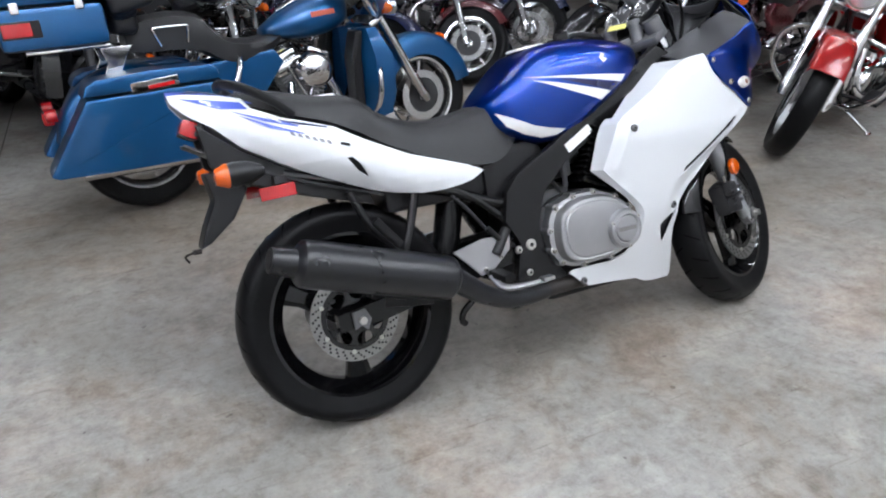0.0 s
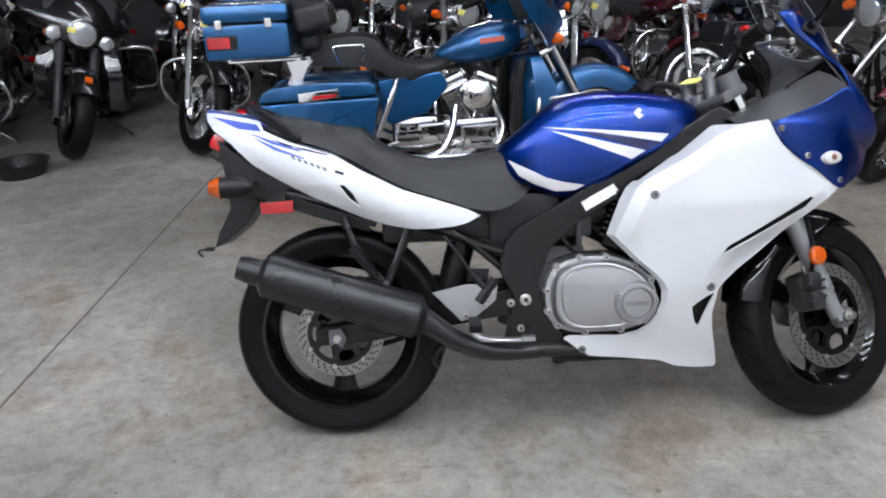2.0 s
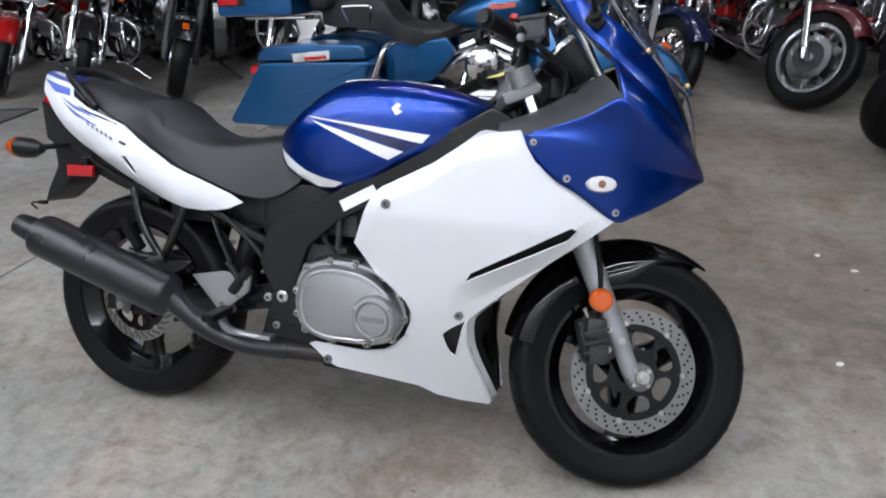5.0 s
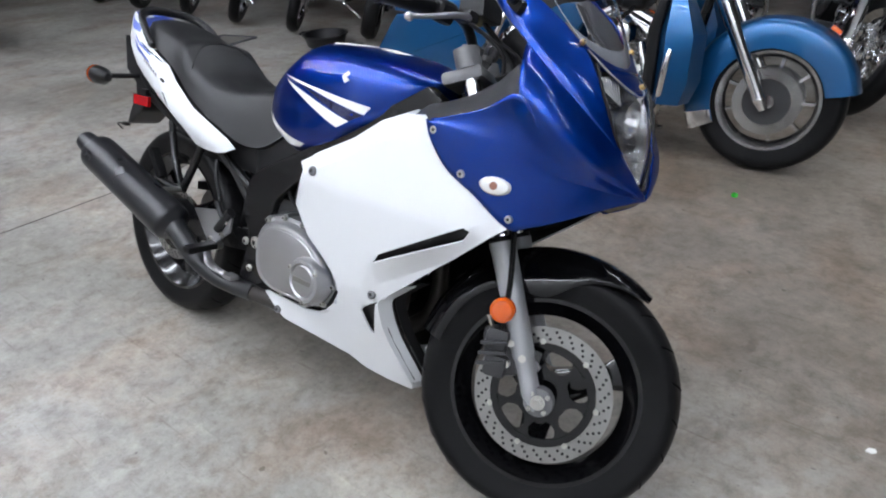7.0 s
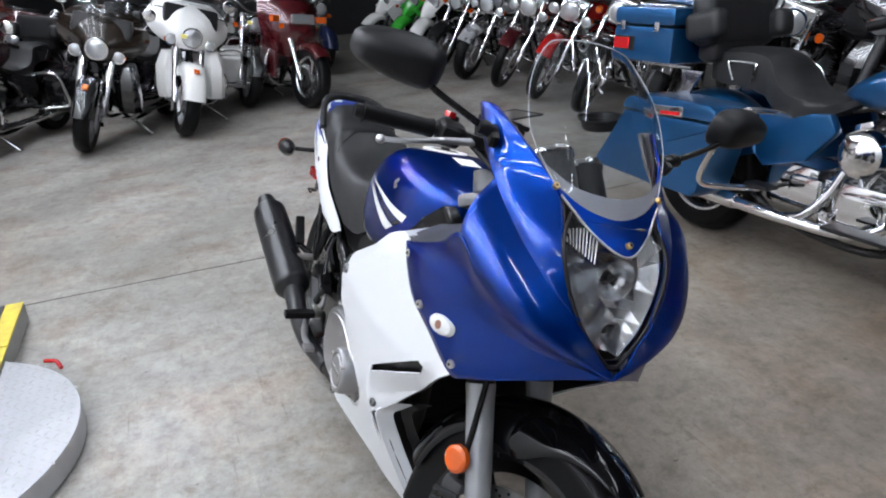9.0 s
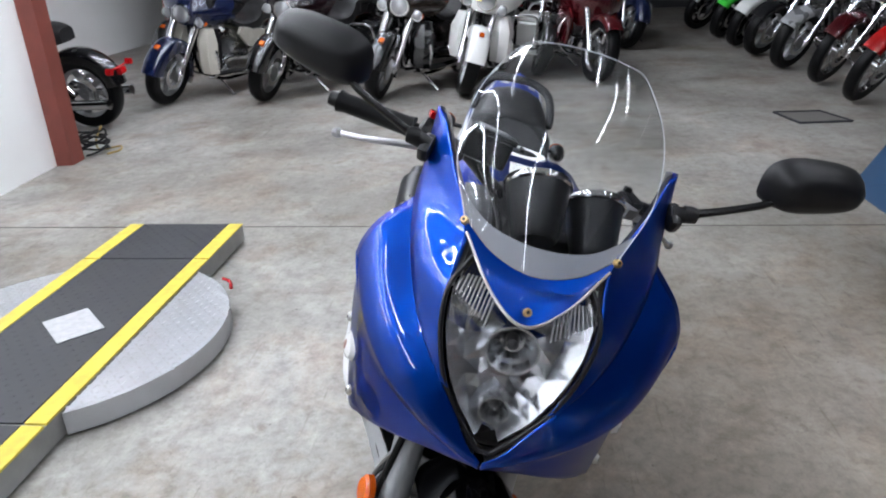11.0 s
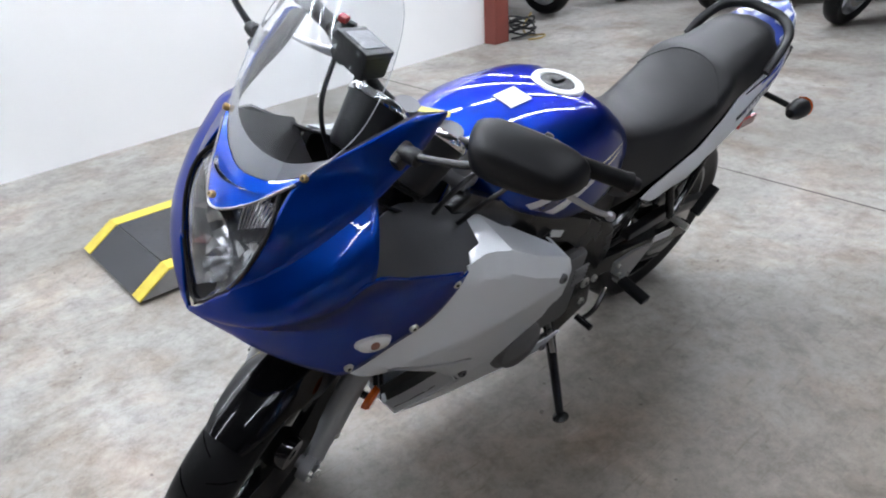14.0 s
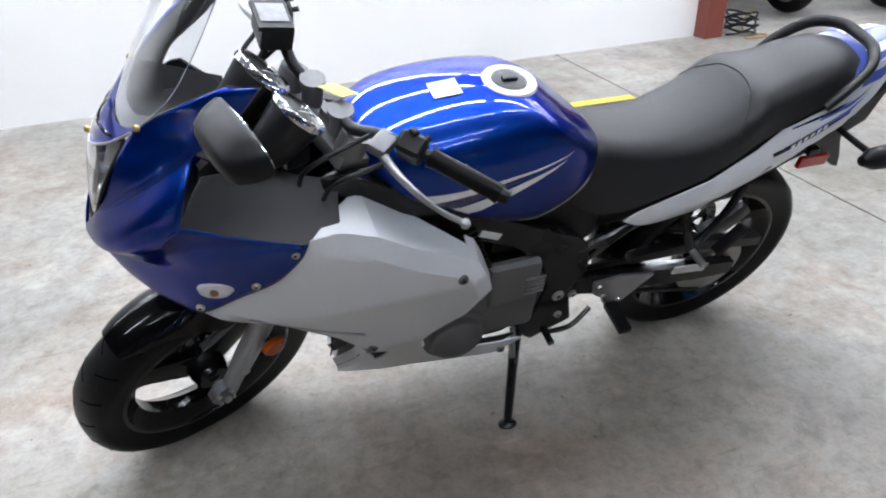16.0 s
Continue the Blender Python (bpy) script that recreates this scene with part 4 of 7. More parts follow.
        part("stripe", panel([(0.480, 0.766), (0.505, 0.724), (0.55, 0.697), (0.60, 0.679), (0.65, 0.680), (0.675, 0.693), (0.62, 0.703), (0.575, 0.716), (0.52, 0.745)], project(bvh, s, 0.0022), 0, 0.008, (), s), STRIPE_WHITE, tank)
        part("emblem", panel([(0.80, 0.874), (0.814, 0.887), (0.823, 0.881), (0.816, 0.873), (0.828, 0.867), (0.813, 0.858), (0.806, 0.866)], project(bvh, s, 0.003), 0.0, 0.01, (), s), ALU, tank, "small silver emblem")
    capm = pose(0.667, 0, 0.9375, 0, -4, 0)
    ringbm = lathe([(0.036, 0.0), (0.039, 0.004), (0.055, 0.003), (0.058, -0.003), (0.036, -0.004)], 36, axis="z")
    cap = part("filler_ring", moved(ringbm, capm), LABEL, tank, "white filler surround")
    part("filler_cap", moved(join(lathe([(0, 0.004), (0.030, 0.004), (0.036, 0.002), (0.036, -0.003), (0, -0.003)], 32, axis="z"), rbox(0.034, 0.012, 0.008, 0.003, at=(0, 0, 0.006))), capm), TRIM, cap, "black locking filler cap")
    part("tank_sticker", rbox(0.058, 0.052, 0.001, 0, at=(0.803, 0.0, 0.9405), turn=(0, 5, 0)), LABEL, tank, "blank white paper sticker")

    # ---- seat ----
    def seat_ring(x, zt, wt, zl, wl):
        h = zt - zl
        prof = [(0, zt), (0.5 * wt, zt - 0.003), (0.85 * wt, zt - 0.012), (wt, zt - 0.03), (wt + (wl - wt) * 0.55, zt - 0.03 - (h - 0.03) * 0.45), (wl, zl), (wl - 0.02, zl - 0.004)]
        return [(x, y, z) for y, z in prof] + [(x, -y, z) for y, z in reversed(prof[1:])]
    stations = [(0.540, 0.742, 0.075, 0.69, 0.095), (0.50, 0.782, 0.082, 0.655, 0.112), (0.45, 0.796, 0.090, 0.635, 0.124), (0.38, 0.785, 0.100, 0.640, 0.134), (0.30, 0.780, 0.108, 0.668, 0.140), (0.22, 0.792, 0.122, 0.695, 0.141), (0.15, 0.822, 0.126, 0.728, 0.138), (0.11, 0.852, 0.126, 0.752, 0.134), (0.080, 0.873, 0.122, 0.772, 0.131), (0.0, 0.885, 0.104, 0.812, 0.126), (-0.08, 0.905, 0.098, 0.838, 0.118), (-0.15, 0.917, 0.088, 0.866, 0.106), (-0.20, 0.914, 0.066, 0.884, 0.08)]
    rings = [seat_ring(*s) for s in stations]
    cols = [spline([r[i] for r in rings], 3) for i in range(len(rings[0]))]
    seat_bm = loft([[c[j] for c in cols] for j in range(len(cols[0]))])
    seat = part("seat", seat_bm.copy(), VINYL, root, "black vinyl stepped dual seat", 50)
    seat_bvh = BVHTree.FromBMesh(seat_bm)
    seam = []
    for k in range(-12, 13):
        u = k / 12
        x = 0.082 + 0.06 * abs(u) ** 2.2
        hit = seat_bvh.ray_cast(Vector((x, 0.125 * u, 1.2)), Vector((0, 0, -1)))[0]
        if hit:
            seam.append(tuple(hit))
    part("seat_seam", tube(seam, 0.0022, 6, 2), TRIM, seat)
    # ---- tail ----
    def cowl_depth(x, z):
        y = float(np.interp(x, [-0.345, -0.32, -0.25, -0.15, 0.0, 0.2, 0.4], [0.030, 0.058, 0.092, 0.118, 0.137, 0.147, 0.136]))
        mid = float(np.interp(x, [-0.34, -0.2, 0.0, 0.2, 0.4], [0.90, 0.83, 0.745, 0.66, 0.615]))
        return y + 0.015 * min(1, max(0, (x + 0.33) / 0.15)) - 0.9 * (z - mid + 0.012) ** 2 / 0.1 * (1.0 if z < mid - 0.012 else 0.62)
    cowl = [(-0.345, 0.928), (-0.30, 0.922), (-0.22, 0.905), (-0.184, 0.895), (-0.169, 0.868), (-0.106, 0.837), (0.021, 0.795), (0.083, 0.756), (0.191, 0.700), (0.299, 0.664), (0.36, 0.643), (0.400, 0.623), (0.36, 0.604), (0.328, 0.597), (0.28, 0.592), (0.22, 0.593), (0.15, 0.606), (0.087, 0.625), (-0.048, 0.687), (-0.13, 0.732), (-0.208, 0.78), (-0.262, 0.835), (-0.315, 0.875), (-0.34, 0.905)]
    notch = [(0.030, 0.716), (0.044, 0.716), (0.066, 0.692), (0.080, 0.658), (0.055, 0.678)]
    for s in (-1, 1):
        cw = part("tail_cowl", panel(cowl, cowl_depth, 0.004, 0.026, [notch], s), WHITE, root, "white tail side panel with blue and black stripes", 28)
        part("vent_backing", panel([(0.02, 0.725), (0.05, 0.72), (0.09, 0.65), (0.05, 0.66)], lambda x, z: cowl_depth(x, z) - 0.014, 0.002, 0.05, (), s), TRIM, cw)
        lift1 = lambda x, z: cowl_depth(x, z) + 0.0012
        lift2 = lambda x, z: cowl_depth(x, z) + 0.0018
        part("stripe", panel([(-0.320, 0.914), (-0.19, 0.886), (-0.176, 0.866), (-0.24, 0.876)], lift1, 0, 0.02, (), s), PALEBLUE, cw, "violet-blue stripe")
        part("stripe", panel([(-0.215, 0.866), (-0.14, 0.838), (-0.07, 0.812), (-0.07, 0.808), (-0.145, 0.831)], lift1, 0, 0.02, (), s), PALEBLUE, cw)
        part("stripe", panel([(-0.15, 0.846), (-0.10, 0.828), (0.00, 0.799), (0.00, 0.796), (-0.11, 0.825)], lift2, 0, 0.02, (), s), STRIPE_NAVY, cw)
        part("stripe", panel([(-0.205, 0.856), (-0.13, 0.820), (-0.06, 0.791), (-0.06, 0.788), (-0.14, 0.815)], lift2, 0, 0.02, (), s), PALEBLUE, cw)
        for k in range(6):
            x = -0.095 + 0.0165 * k
            z = 0.800 - 0.40 * (x + 0.095)
            part("lettering_bar", panel([(x, z), (x + 0.010, z - 0.004), (x + 0.013, z - 0.0135), (x + 0.003, z - 0.0095)], lift2, 0, 0.02, (), s), DECAL_GREY if s < 0 else LABEL, cw)
        if s > 0:
            part("stripe", panel([(-0.165, 0.835), (-0.10, 0.806), (0.015, 0.760), (0.045, 0.738), (-0.08, 0.782), (-0.15, 0.815)], lift1, 0, 0.02, (), s), STRIPE_NAVY, cw, "navy lettering patch")
        part("lettering_bar", panel([(0.022, 0.757), (0.045, 0.749), (0.042, 0.742), (0.020, 0.750)], lift2, 0, 0.02, (), s), TRIM, cw)
    top_rows = [[(x, u * cowl_depth(x, z) * 0.98, z + 0.012 * (1 - u * u)) for u in (-1, -0.5, 0, 0.5, 1)] for x, z in ((-0.345, 0.926), (-0.30, 0.921), (-0.22, 0.904), (-0.16, 0.880), (-0.10, 0.85))]
    part("tail_top", surface(top_rows, 0.004, 3), PALEBLUE, root, "violet-blue top of the tail", 40)
    for s in (-1, 1):
        part("stripe", surface([[(-0.30, s * 0.025, 0.9345), (-0.22, s * 0.035, 0.916)], [(-0.30, s * 0.045, 0.930), (-0.22, s * 0.062, 0.912)]], 0.0, 3), STRIPE_WHITE, root)
    rail = part("grab_rail", tube([(-0.075, -0.124, 0.838), (-0.115, -0.122, 0.875), (-0.175, -0.104, 0.915), (-0.212, -0.058, 0.934), (-0.22, 0, 0.937), (-0.212, 0.058, 0.934), (-0.175, 0.104, 0.915), (-0.115, 0.122, 0.875), (-0.075, 0.124, 0.838)], 0.0105, 10, 6, flat=1.3), TRIM, root, "black moulded grab rail")
    tl = part("tail_light", moved(rbox(0.05, 0.115, 0.044, 0.014), pose(-0.308, 0, 0.842, 0, 28, 0)), REDLENS, root, "red tail lamp")
    part("lamp_rim", moved(rbox(0.02, 0.12, 0.06, 0.008), pose(-0.283, 0, 0.846, 0, 28, 0)), TRIM, tl)
    under = surface([[(-0.33, -0.05, 0.81), (-0.33, 0, 0.805), (-0.33, 0.05, 0.81)], [(-0.2, -0.09, 0.735), (-0.2, 0, 0.73), (-0.2, 0.09, 0.735)], [(-0.05, -0.11, 0.67), (-0.05, 0, 0.665), (-0.05, 0.11, 0.67)], [(0.12, -0.12, 0.61), (0.12, 0, 0.62), (0.12, 0.12, 0.61)]], 0.006, 4)
    part("undertail", under, TRIM, root)
    for s in (-1, 1):
        part("undertail_side", slab([(-0.30, 0.850), (-0.21, 0.775), (-0.05, 0.685), (0.09, 0.618), (0.10, 0.585), (-0.05, 0.632), (-0.20, 0.690), (-0.285, 0.745)], 0.016, s * 0.082, 0.004), TRIM, root, "black plastic undertail side")
    guard = slab([(-0.300, 0.735), (-0.215, 0.720), (-0.205, 0.678), (-0.250, 0.612), (-0.315, 0.563), (-0.342, 0.553), (-0.324, 0.598), (-0.288, 0.665)], 0.11, 0, 0.010)
    part("rear_mudguard", guard, TRIM, root, "black plastic rear mudguard")
    part("plate_bracket", join(rbox(0.02, 0.02, 0.012, 0.002, at=(-0.352, -0.05, 0.552)), tube([(-0.342, -0.06, 0.555), (-0.380, -0.065, 0.548), (-0.375, -0.05, 0.53)], 0.003, 6)), RUSTPIPE, root)
    for s in (-1, 1):
        part("reflector", moved(rbox(0.088, 0.012, 0.032, 0.003), pose(-0.145, s * 0.112, 0.663, 0, -2, 0)), REDLENS, root, "red rectangular reflector")
        part("reflector_bracket", rbox(0.03, 0.06, 0.02, 0.003, at=(-0.135, s * 0.085, 0.69)), TRIM, root)
        pod = lathe([(0, -0.045), (0.022, -0.040), (0.029, -0.015), (0.026, 0.02), (0.012, 0.05), (0, 0.055)], 20, (-0.235, s * 0.20, 0.722), "x")
        pod = moved(pod, Matrix.Identity(4))
        f = part("indicator", pod, TRIM, root, "black indicator pod with amber lens")
        part("lens", lathe([(0, -0.062), (0.018, -0.058), (0.028, -0.035), (0.0285, -0.028), (0, -0.028)], 20, (-0.235, s * 0.20, 0.722), "x"), AMBER, f)
        part("stalk", tube([(-0.23, s * 0.19, 0.722), (-0.215, s * 0.12, 0.728), (-0.20, s * 0.06, 0.735)], 0.008, 10), TRIM, f)

    # ---- frame ----
    spar = [(1.075, 0.865), (1.03, 0.888), (0.80, 0.752), (0.62, 0.652), (0.50, 0.590), (0.462, 0.55), (0.445, 0.47), (0.482, 0.40), (0.452, 0.28), (0.56, 0.228), (0.62, 0.285), (0.57, 0.35), (0.550, 0.435), (0.580, 0.525), (0.664, 0.60), (0.92, 0.735), (1.07, 0.80)]
    for s in (-1, 1):
        beam = part("frame_beam", slab(spar, 0.034, s * 0.125, 0.008), FRAME_BLACK, root, "black painted frame spar")
        part("frame_label", moved(slab([(0.665, 0.648), (0.752, 0.694), (0.766, 0.672), (0.678, 0.624)], 0.002, s * 0.143, 0), Matrix.Identity(4)), LABEL, beam, "white paper label") if s < 0 else part("frame_label", slab([(0.70, 0.655), (0.748, 0.678), (0.754, 0.662), (0.708, 0.640)], 0.002, 0.143, 0), LABEL, beam)
        bolt("pivot_bolt", beam, (0.513, s * 0.144, 0.392), (0, s, 0), 0.016)
        bolt("frame_bolt", beam, (0.472, s * 0.144, 0.385), (0, s, 0), 0.011)
        bolt("frame_bolt", beam, (0.498, s * 0.144, 0.315), (0, s, 0), 0.010)
        part("subframe_tube", tube([(0.56, s * 0.115, 0.50), (0.44, s * 0.115, 0.525), (0.29, s * 0.112, 0.586), (0.10, s * 0.10, 0.635), (-0.12, s * 0.085, 0.70)], 0.014, 10), FRAME_BLACK, root)
        part("subframe_tube", tube([(0.142, s * 0.135, 0.444), (0.175, s * 0.125, 0.52), (0.205, s * 0.115, 0.60)], 0.012, 10), FRAME_BLACK, root)
        part("subframe_tube", tube([(0.142, s * 0.135, 0.444), (0.07, s * 0.12, 0.53), (0.03, s * 0.11, 0.63)], 0.011, 10), FRAME_BLACK, root)
        part("subframe_tube", tube([(0.46, s * 0.12, 0.47), (0.37, s * 0.12, 0.55), (0.29, s * 0.115, 0.60)], 0.010, 8), FRAME_BLACK, root)
        peg = part("pillion_footrest", moved(rbox(0.095, 0.028, 0.022, 0.006), pose(0.088, s * 0.185, 0.517, 0, 53, 0)), RUBBER, root, "folded black rubber pillion footrest")
        part("peg_hinge", rod((0.142, s * 0.13, 0.447), (0.142, s * 0.195, 0.447), 0.010, seg=10), BOLT, peg)
        plate = part("footrest_plate", slab([(0.262, 0.425), (0.354, 0.444), (0.437, 0.440), (0.430, 0.398), (0.372, 0.352), (0.337, 0.345), (0.292, 0.394)], 0.010, s * 0.165, 0.003), ALU, root, "bare aluminium footrest plate")
        for x, z in ((0.42, 0.425), (0.40, 0.385), (0.35, 0.36)):
            bolt("plate_bolt", plate, (x, s * 0.172, z), (0, s, 0), 0.007)
        rest = part("rider_footrest", moved(rbox(0.034, 0.09, 0.020, 0.006), pose(0.372, s * 0.215, 0.345, s * -4, 0, 0)), RUBBER, root, "black rubber rider footrest")
        part("peg_hinge", rod((0.372, s * 0.15, 0.345), (0.372, s * 0.18, 0.345), 0.012, seg=10), STEEL, rest)
        # swing arm
        part("swingarm_side", loft([[(x, s * 0.102 + yy, z + zz) for yy, zz in ((-0.016, -h), (0.016, -h), (0.016, h), (-0.016, h))] for x, z, h in ((0.50, 0.385, 0.032), (0.25, 0.345, 0.030), (0.06, 0.312, 0.028), (-0.06, 0.302, 0.022))]), FRAME_BLACK, root)
    part("brake_pedal", join(tube([(0.355, -0.182, 0.345), (0.385, -0.195, 0.306), (0.45, -0.205, 0.300), (0.515, -0.20, 0.298)], [0.010, 0.012, 0.009, 0.008], 10, flat=0.7), rbox(0.035, 0.03, 0.012, 0.003, at=(0.51, -0.21, 0.304))), ALU, root, "polished aluminium brake pedal")
    part("brake_reservoir", join(rod((0.43, -0.165, 0.455), (0.385, -0.172, 0.395), 0.014), rod((0.37, -0.172, 0.47), (0.405, -0.172, 0.43), 0.008), tube([(0.37, -0.16, 0.47), (0.33, -0.15, 0.53), (0.30, -0.13, 0.57)], 0.005, 8)), TRIM, root)
    part("axle_adjuster", slab([(-0.024, 0.325), (0.012, 0.330), (0.026, 0.300), (0.012, 0.272), (-0.004, 0.288), (-0.022, 0.280)], 0.010, -0.124, 0.003), RISER, root)
    part("rear_caliper", join(rbox(0.10, 0.05, 0.055, 0.012, at=(0.09, -0.085, 0.355), turn=(0, 20, 0)), rbox(0.05, 0.06, 0.04, 0.010, at=(0.12, -0.095, 0.345), turn=(0, 20, 0)), rbox(0.14, 0.012, 0.03, 0.004, at=(0.14, -0.115, 0.318), turn=(0, 10, 0))), TRIM, root, "black rear brake caliper")

    # ---- engine ----
    eng = part("crankcase", join(rbox(0.36, 0.27, 0.20, 0.03, at=(0.70, 0, 0.39)), rbox(0.30, 0.20, 0.10, 0.03, at=(0.68, 0, 0.28)), rbox(0.16, 0.24, 0.13, 0.02, at=(0.60, 0, 0.47))), DARKCAST, root, "dark grey engine crankcase")
    tilt = pose(0.79, 0, 0.50, 0, 22, 0)
    for k in range(9):
        part("cooling_fin", moved(rbox(0.19, 0.30, 0.006, 0.002, at=(0, 0, 0.03 + 0.017 * k)), tilt), FRAME_BLACK, eng)
    part("cylinder_block", moved(rbox(0.15, 0.26, 0.17, 0.01, at=(0, 0, 0.09)), tilt), FRAME_BLACK, eng)
    part("cylinder_head", moved(join(rbox(0.20, 0.24, 0.075, 0.02, at=(0, 0, 0.205)), rbox(0.16, 0.19, 0.04, 0.015, at=(0, 0, 0.255))), tilt), DARKCAST, eng)

    edge_line = [(0.561, 0.393), (0.566, 0.445), (0.590, 0.483), (0.64, 0.503), (0.696, 0.507), (0.75, 0.501), (0.80, 0.480), (0.838, 0.449), (0.857, 0.405), (0.852, 0.362), (0.828, 0.328), (0.78, 0.308), (0.698, 0.302), (0.635, 0.304), (0.59, 0.322), (0.568, 0.352)]
    edge_line = [(p.x, p.z) for p in spline([(x, 0, z) for x, z in edge_line + edge_line[:1]], 4)[:-1]]

    def ring_of(scale, y):
        return [(0.718 + (x - 0.718) * scale, y, 0.404 + (z - 0.404) * scale) for x, z in edge_line]
    cover_bm = loft([ring_of(s, y) for s, y in ((1.0, -0.125), (1.0, -0.160), (0.988, -0.165), (0.925, -0.166), (0.905, -0.168), (0.895, -0.176), (0.875, -0.189), (0.845, -0.1945), (0.80, -0.196), (0.775, -0.1945), (0.755, -0.1945), (0.73, -0.198), (0.55, -0.2005), (0.3, -0.202), (0.05, -0.2025))])
    cc = part("clutch_cover", cover_bm, ALU, root, "silver cast clutch cover", 30)
    part("cover_gasket", loft([ring_of(s, y) for s, y in ((1.075, -0.105), (1.075, -0.122), (1.05, -0.128), (0.9, -0.128))]), TRIM, cc)
    boss = lathe([(0, -0.216), (0.036, -0.216), (0.040, -0.211), (0.044, -0.216), (0.052, -0.215), (0.057, -0.207), (0.060, -0.17), (0, -0.17)], 40, (0.792, 0, 0.386))
    part("cover_boss", boss, ALU, cc, "round polished boss")
    part("boss_mark", rbox(0.060, 0.003, 0.012, 0.001, at=(0.792, -0.2170, 0.386)), STEEL, cc)
    rim = ring_of(0.968, -0.166)
    for k in range(12):
        x, y, z = rim[int((k + 0.5) * len(rim) / 12)]
        part("bolt_boss", rod((x, -0.128, z), (x, -0.1668, z), 0.0110, seg=14), ALU, cc)
        bolt("cover_bolt", cc, (x, -0.170, z), (0, -1, 0), 0.0075, BOLT, 0.006)
    for a in (0.6, 2.7, 4.8):
        bolt("boss_bolt", cc, (0.792 + 0.052 * math.cos(a), -0.2155, 0.386 + 0.052 * math.sin(a)), (0, -1, 0), 0.0055, BOLT, 0.003)
    part("generator_cover", join(lathe([(0, 0.198), (0.034, 0.197), (0.040, 0.193), (0.056, 0.192), (0.064, 0.186), (0.068, 0.172), (0.080, 0.168), (0.084, 0.13), (0, 0.13)], 40, (0.790, 0, 0.365)), rbox(0.20, 0.04, 0.15, 0.03, at=(0.68, 0.14, 0.40))), ALUDARK, root, "dull grey round generator cover")
    sc = part("sprocket_cover", rbox(0.13, 0.035, 0.13, 0.02, at=(0.655, 0.148, 0.495)), ALUDARK, root)
    for k in range(5):
        part("rib", rbox(0.05, 0.006, 0.004, 0.001, at=(0.605, 0.168, 0.465 + 0.012 * k)), ALU, sc)
    part("carburettor", join(rod((0.64, -0.07, 0.60), (0.74, -0.07, 0.62), 0.03), rod((0.64, 0.07, 0.60), (0.74, 0.07, 0.62), 0.03), rbox(0.08, 0.22, 0.06, 0.01, at=(0.66, 0, 0.585)), rod((0.66, -0.13, 0.53), (0.66, -0.13, 0.60), 0.008)), DARKCAST, root)
    part("airbox", rbox(0.20, 0.20, 0.16, 0.03, at=(0.52, 0, 0.60)), TRIM, root)
    part("battery_tray", rbox(0.30, 0.18, 0.12, 0.02, at=(0.28, 0, 0.61)), TRIM, root)
    part("shock_absorber", tube([(0.36, 0, 0.58), (0.30, 0, 0.36)], 0.04, 14, 0), FRAME_BLACK, root)
    for k in range(4):
        y0 = -0.11 + 0.07 * k
        part("hose", tube([(0.58 + 0.02 * k, y0, 0.62), (0.62, y0 - 0.02, 0.55), (0.66 + 0.01 * k, y0, 0.50)], 0.005, 8), TRIM, root)
    part("exhaust_header", tube([(0.90, -0.06, 0.55), (0.98, -0.07, 0.46), (0.97, -0.08, 0.30), (0.86, -0.10, 0.245), (0.66, -0.135, 0.252)], 0.022, 12), RUSTPIPE, root, "heat-stained exhaust header")
    part("exhaust_header", tube([(0.90, 0.06, 0.55), (0.98, 0.07, 0.46), (0.97, 0.06, 0.30), (0.84, -0.02, 0.24), (0.66, -0.10, 0.248)], 0.022, 12), RUSTPIPE, root)
    part("sump", rbox(0.30, 0.16, 0.06, 0.02, at=(0.74, 0, 0.225)), FRAME_BLACK, root)

    # ---- exhaust ----
    a, b = Vector((0.222, -0.212, 0.372)), Vector((-0.152, -0.243, 0.499))
    d = (b - a).normalized()
    muf = part("muffler", tube([a - d * 0.022, a - d * 0.01, a, a + d * 0.03, a.lerp(b, 0.5), b - d * 0.03, b, b + d * 0.016], [0.030, 0.045, 0.055, 0.0575, 0.0575, 0.0575, 0.055, 0.034], 32, 4), MUFFLER, root, "black painted cylindrical muffler")
    part("muffler_tip", tube([b, b + d * 0.05, b + d * 0.072], [0.036, 0.033, 0.030], 24, 0), MUFFLER, muf)
    part("muffler_bore", tube([b + d * 0.0722, b + d * 0.0735], [0.022, 0.022], 20, 0), TRIM, muf)
    part("exhaust_pipe", tube([a - d * 0.012, (0.275, -0.205, 0.335), (0.325, -0.198, 0.300), (0.394, -0.185, 0.270), (0.46, -0.168, 0.258), (0.535, -0.152, 0.256)], [0.032, 0.030, 0.027, 0.025, 0.024, 0.024], 16), MUFFLER, root, "black painted exhaust link pipe")
    part("exhaust_pipe", tube([(0.525, -0.153, 0.256), (0.60, -0.14, 0.254), (0.68, -0.13, 0.252)], 0.021, 16), RUSTPIPE, root)
    part("pipe_hanger", tube([(0.30, -0.17, 0.29), (0.268, -0.165, 0.262), (0.262, -0.16, 0.238), (0.272, -0.155, 0.226)], 0.009, 8), FRAME_BLACK, root)
    part("muffler_strap", tube([(0.07, -0.18, 0.47), (0.12, -0.15, 0.45), (0.142, -0.14, 0.447)], 0.010, 8), FRAME_BLACK, root)

    # ---- left side drive and stand ----
    part("rear_sprocket", lathe([(0.05, 0.088), (0.10, 0.088), (0.10, 0.094), (0.05, 0.094)], 40, (0, 0, 0.302)), STEEL, root)
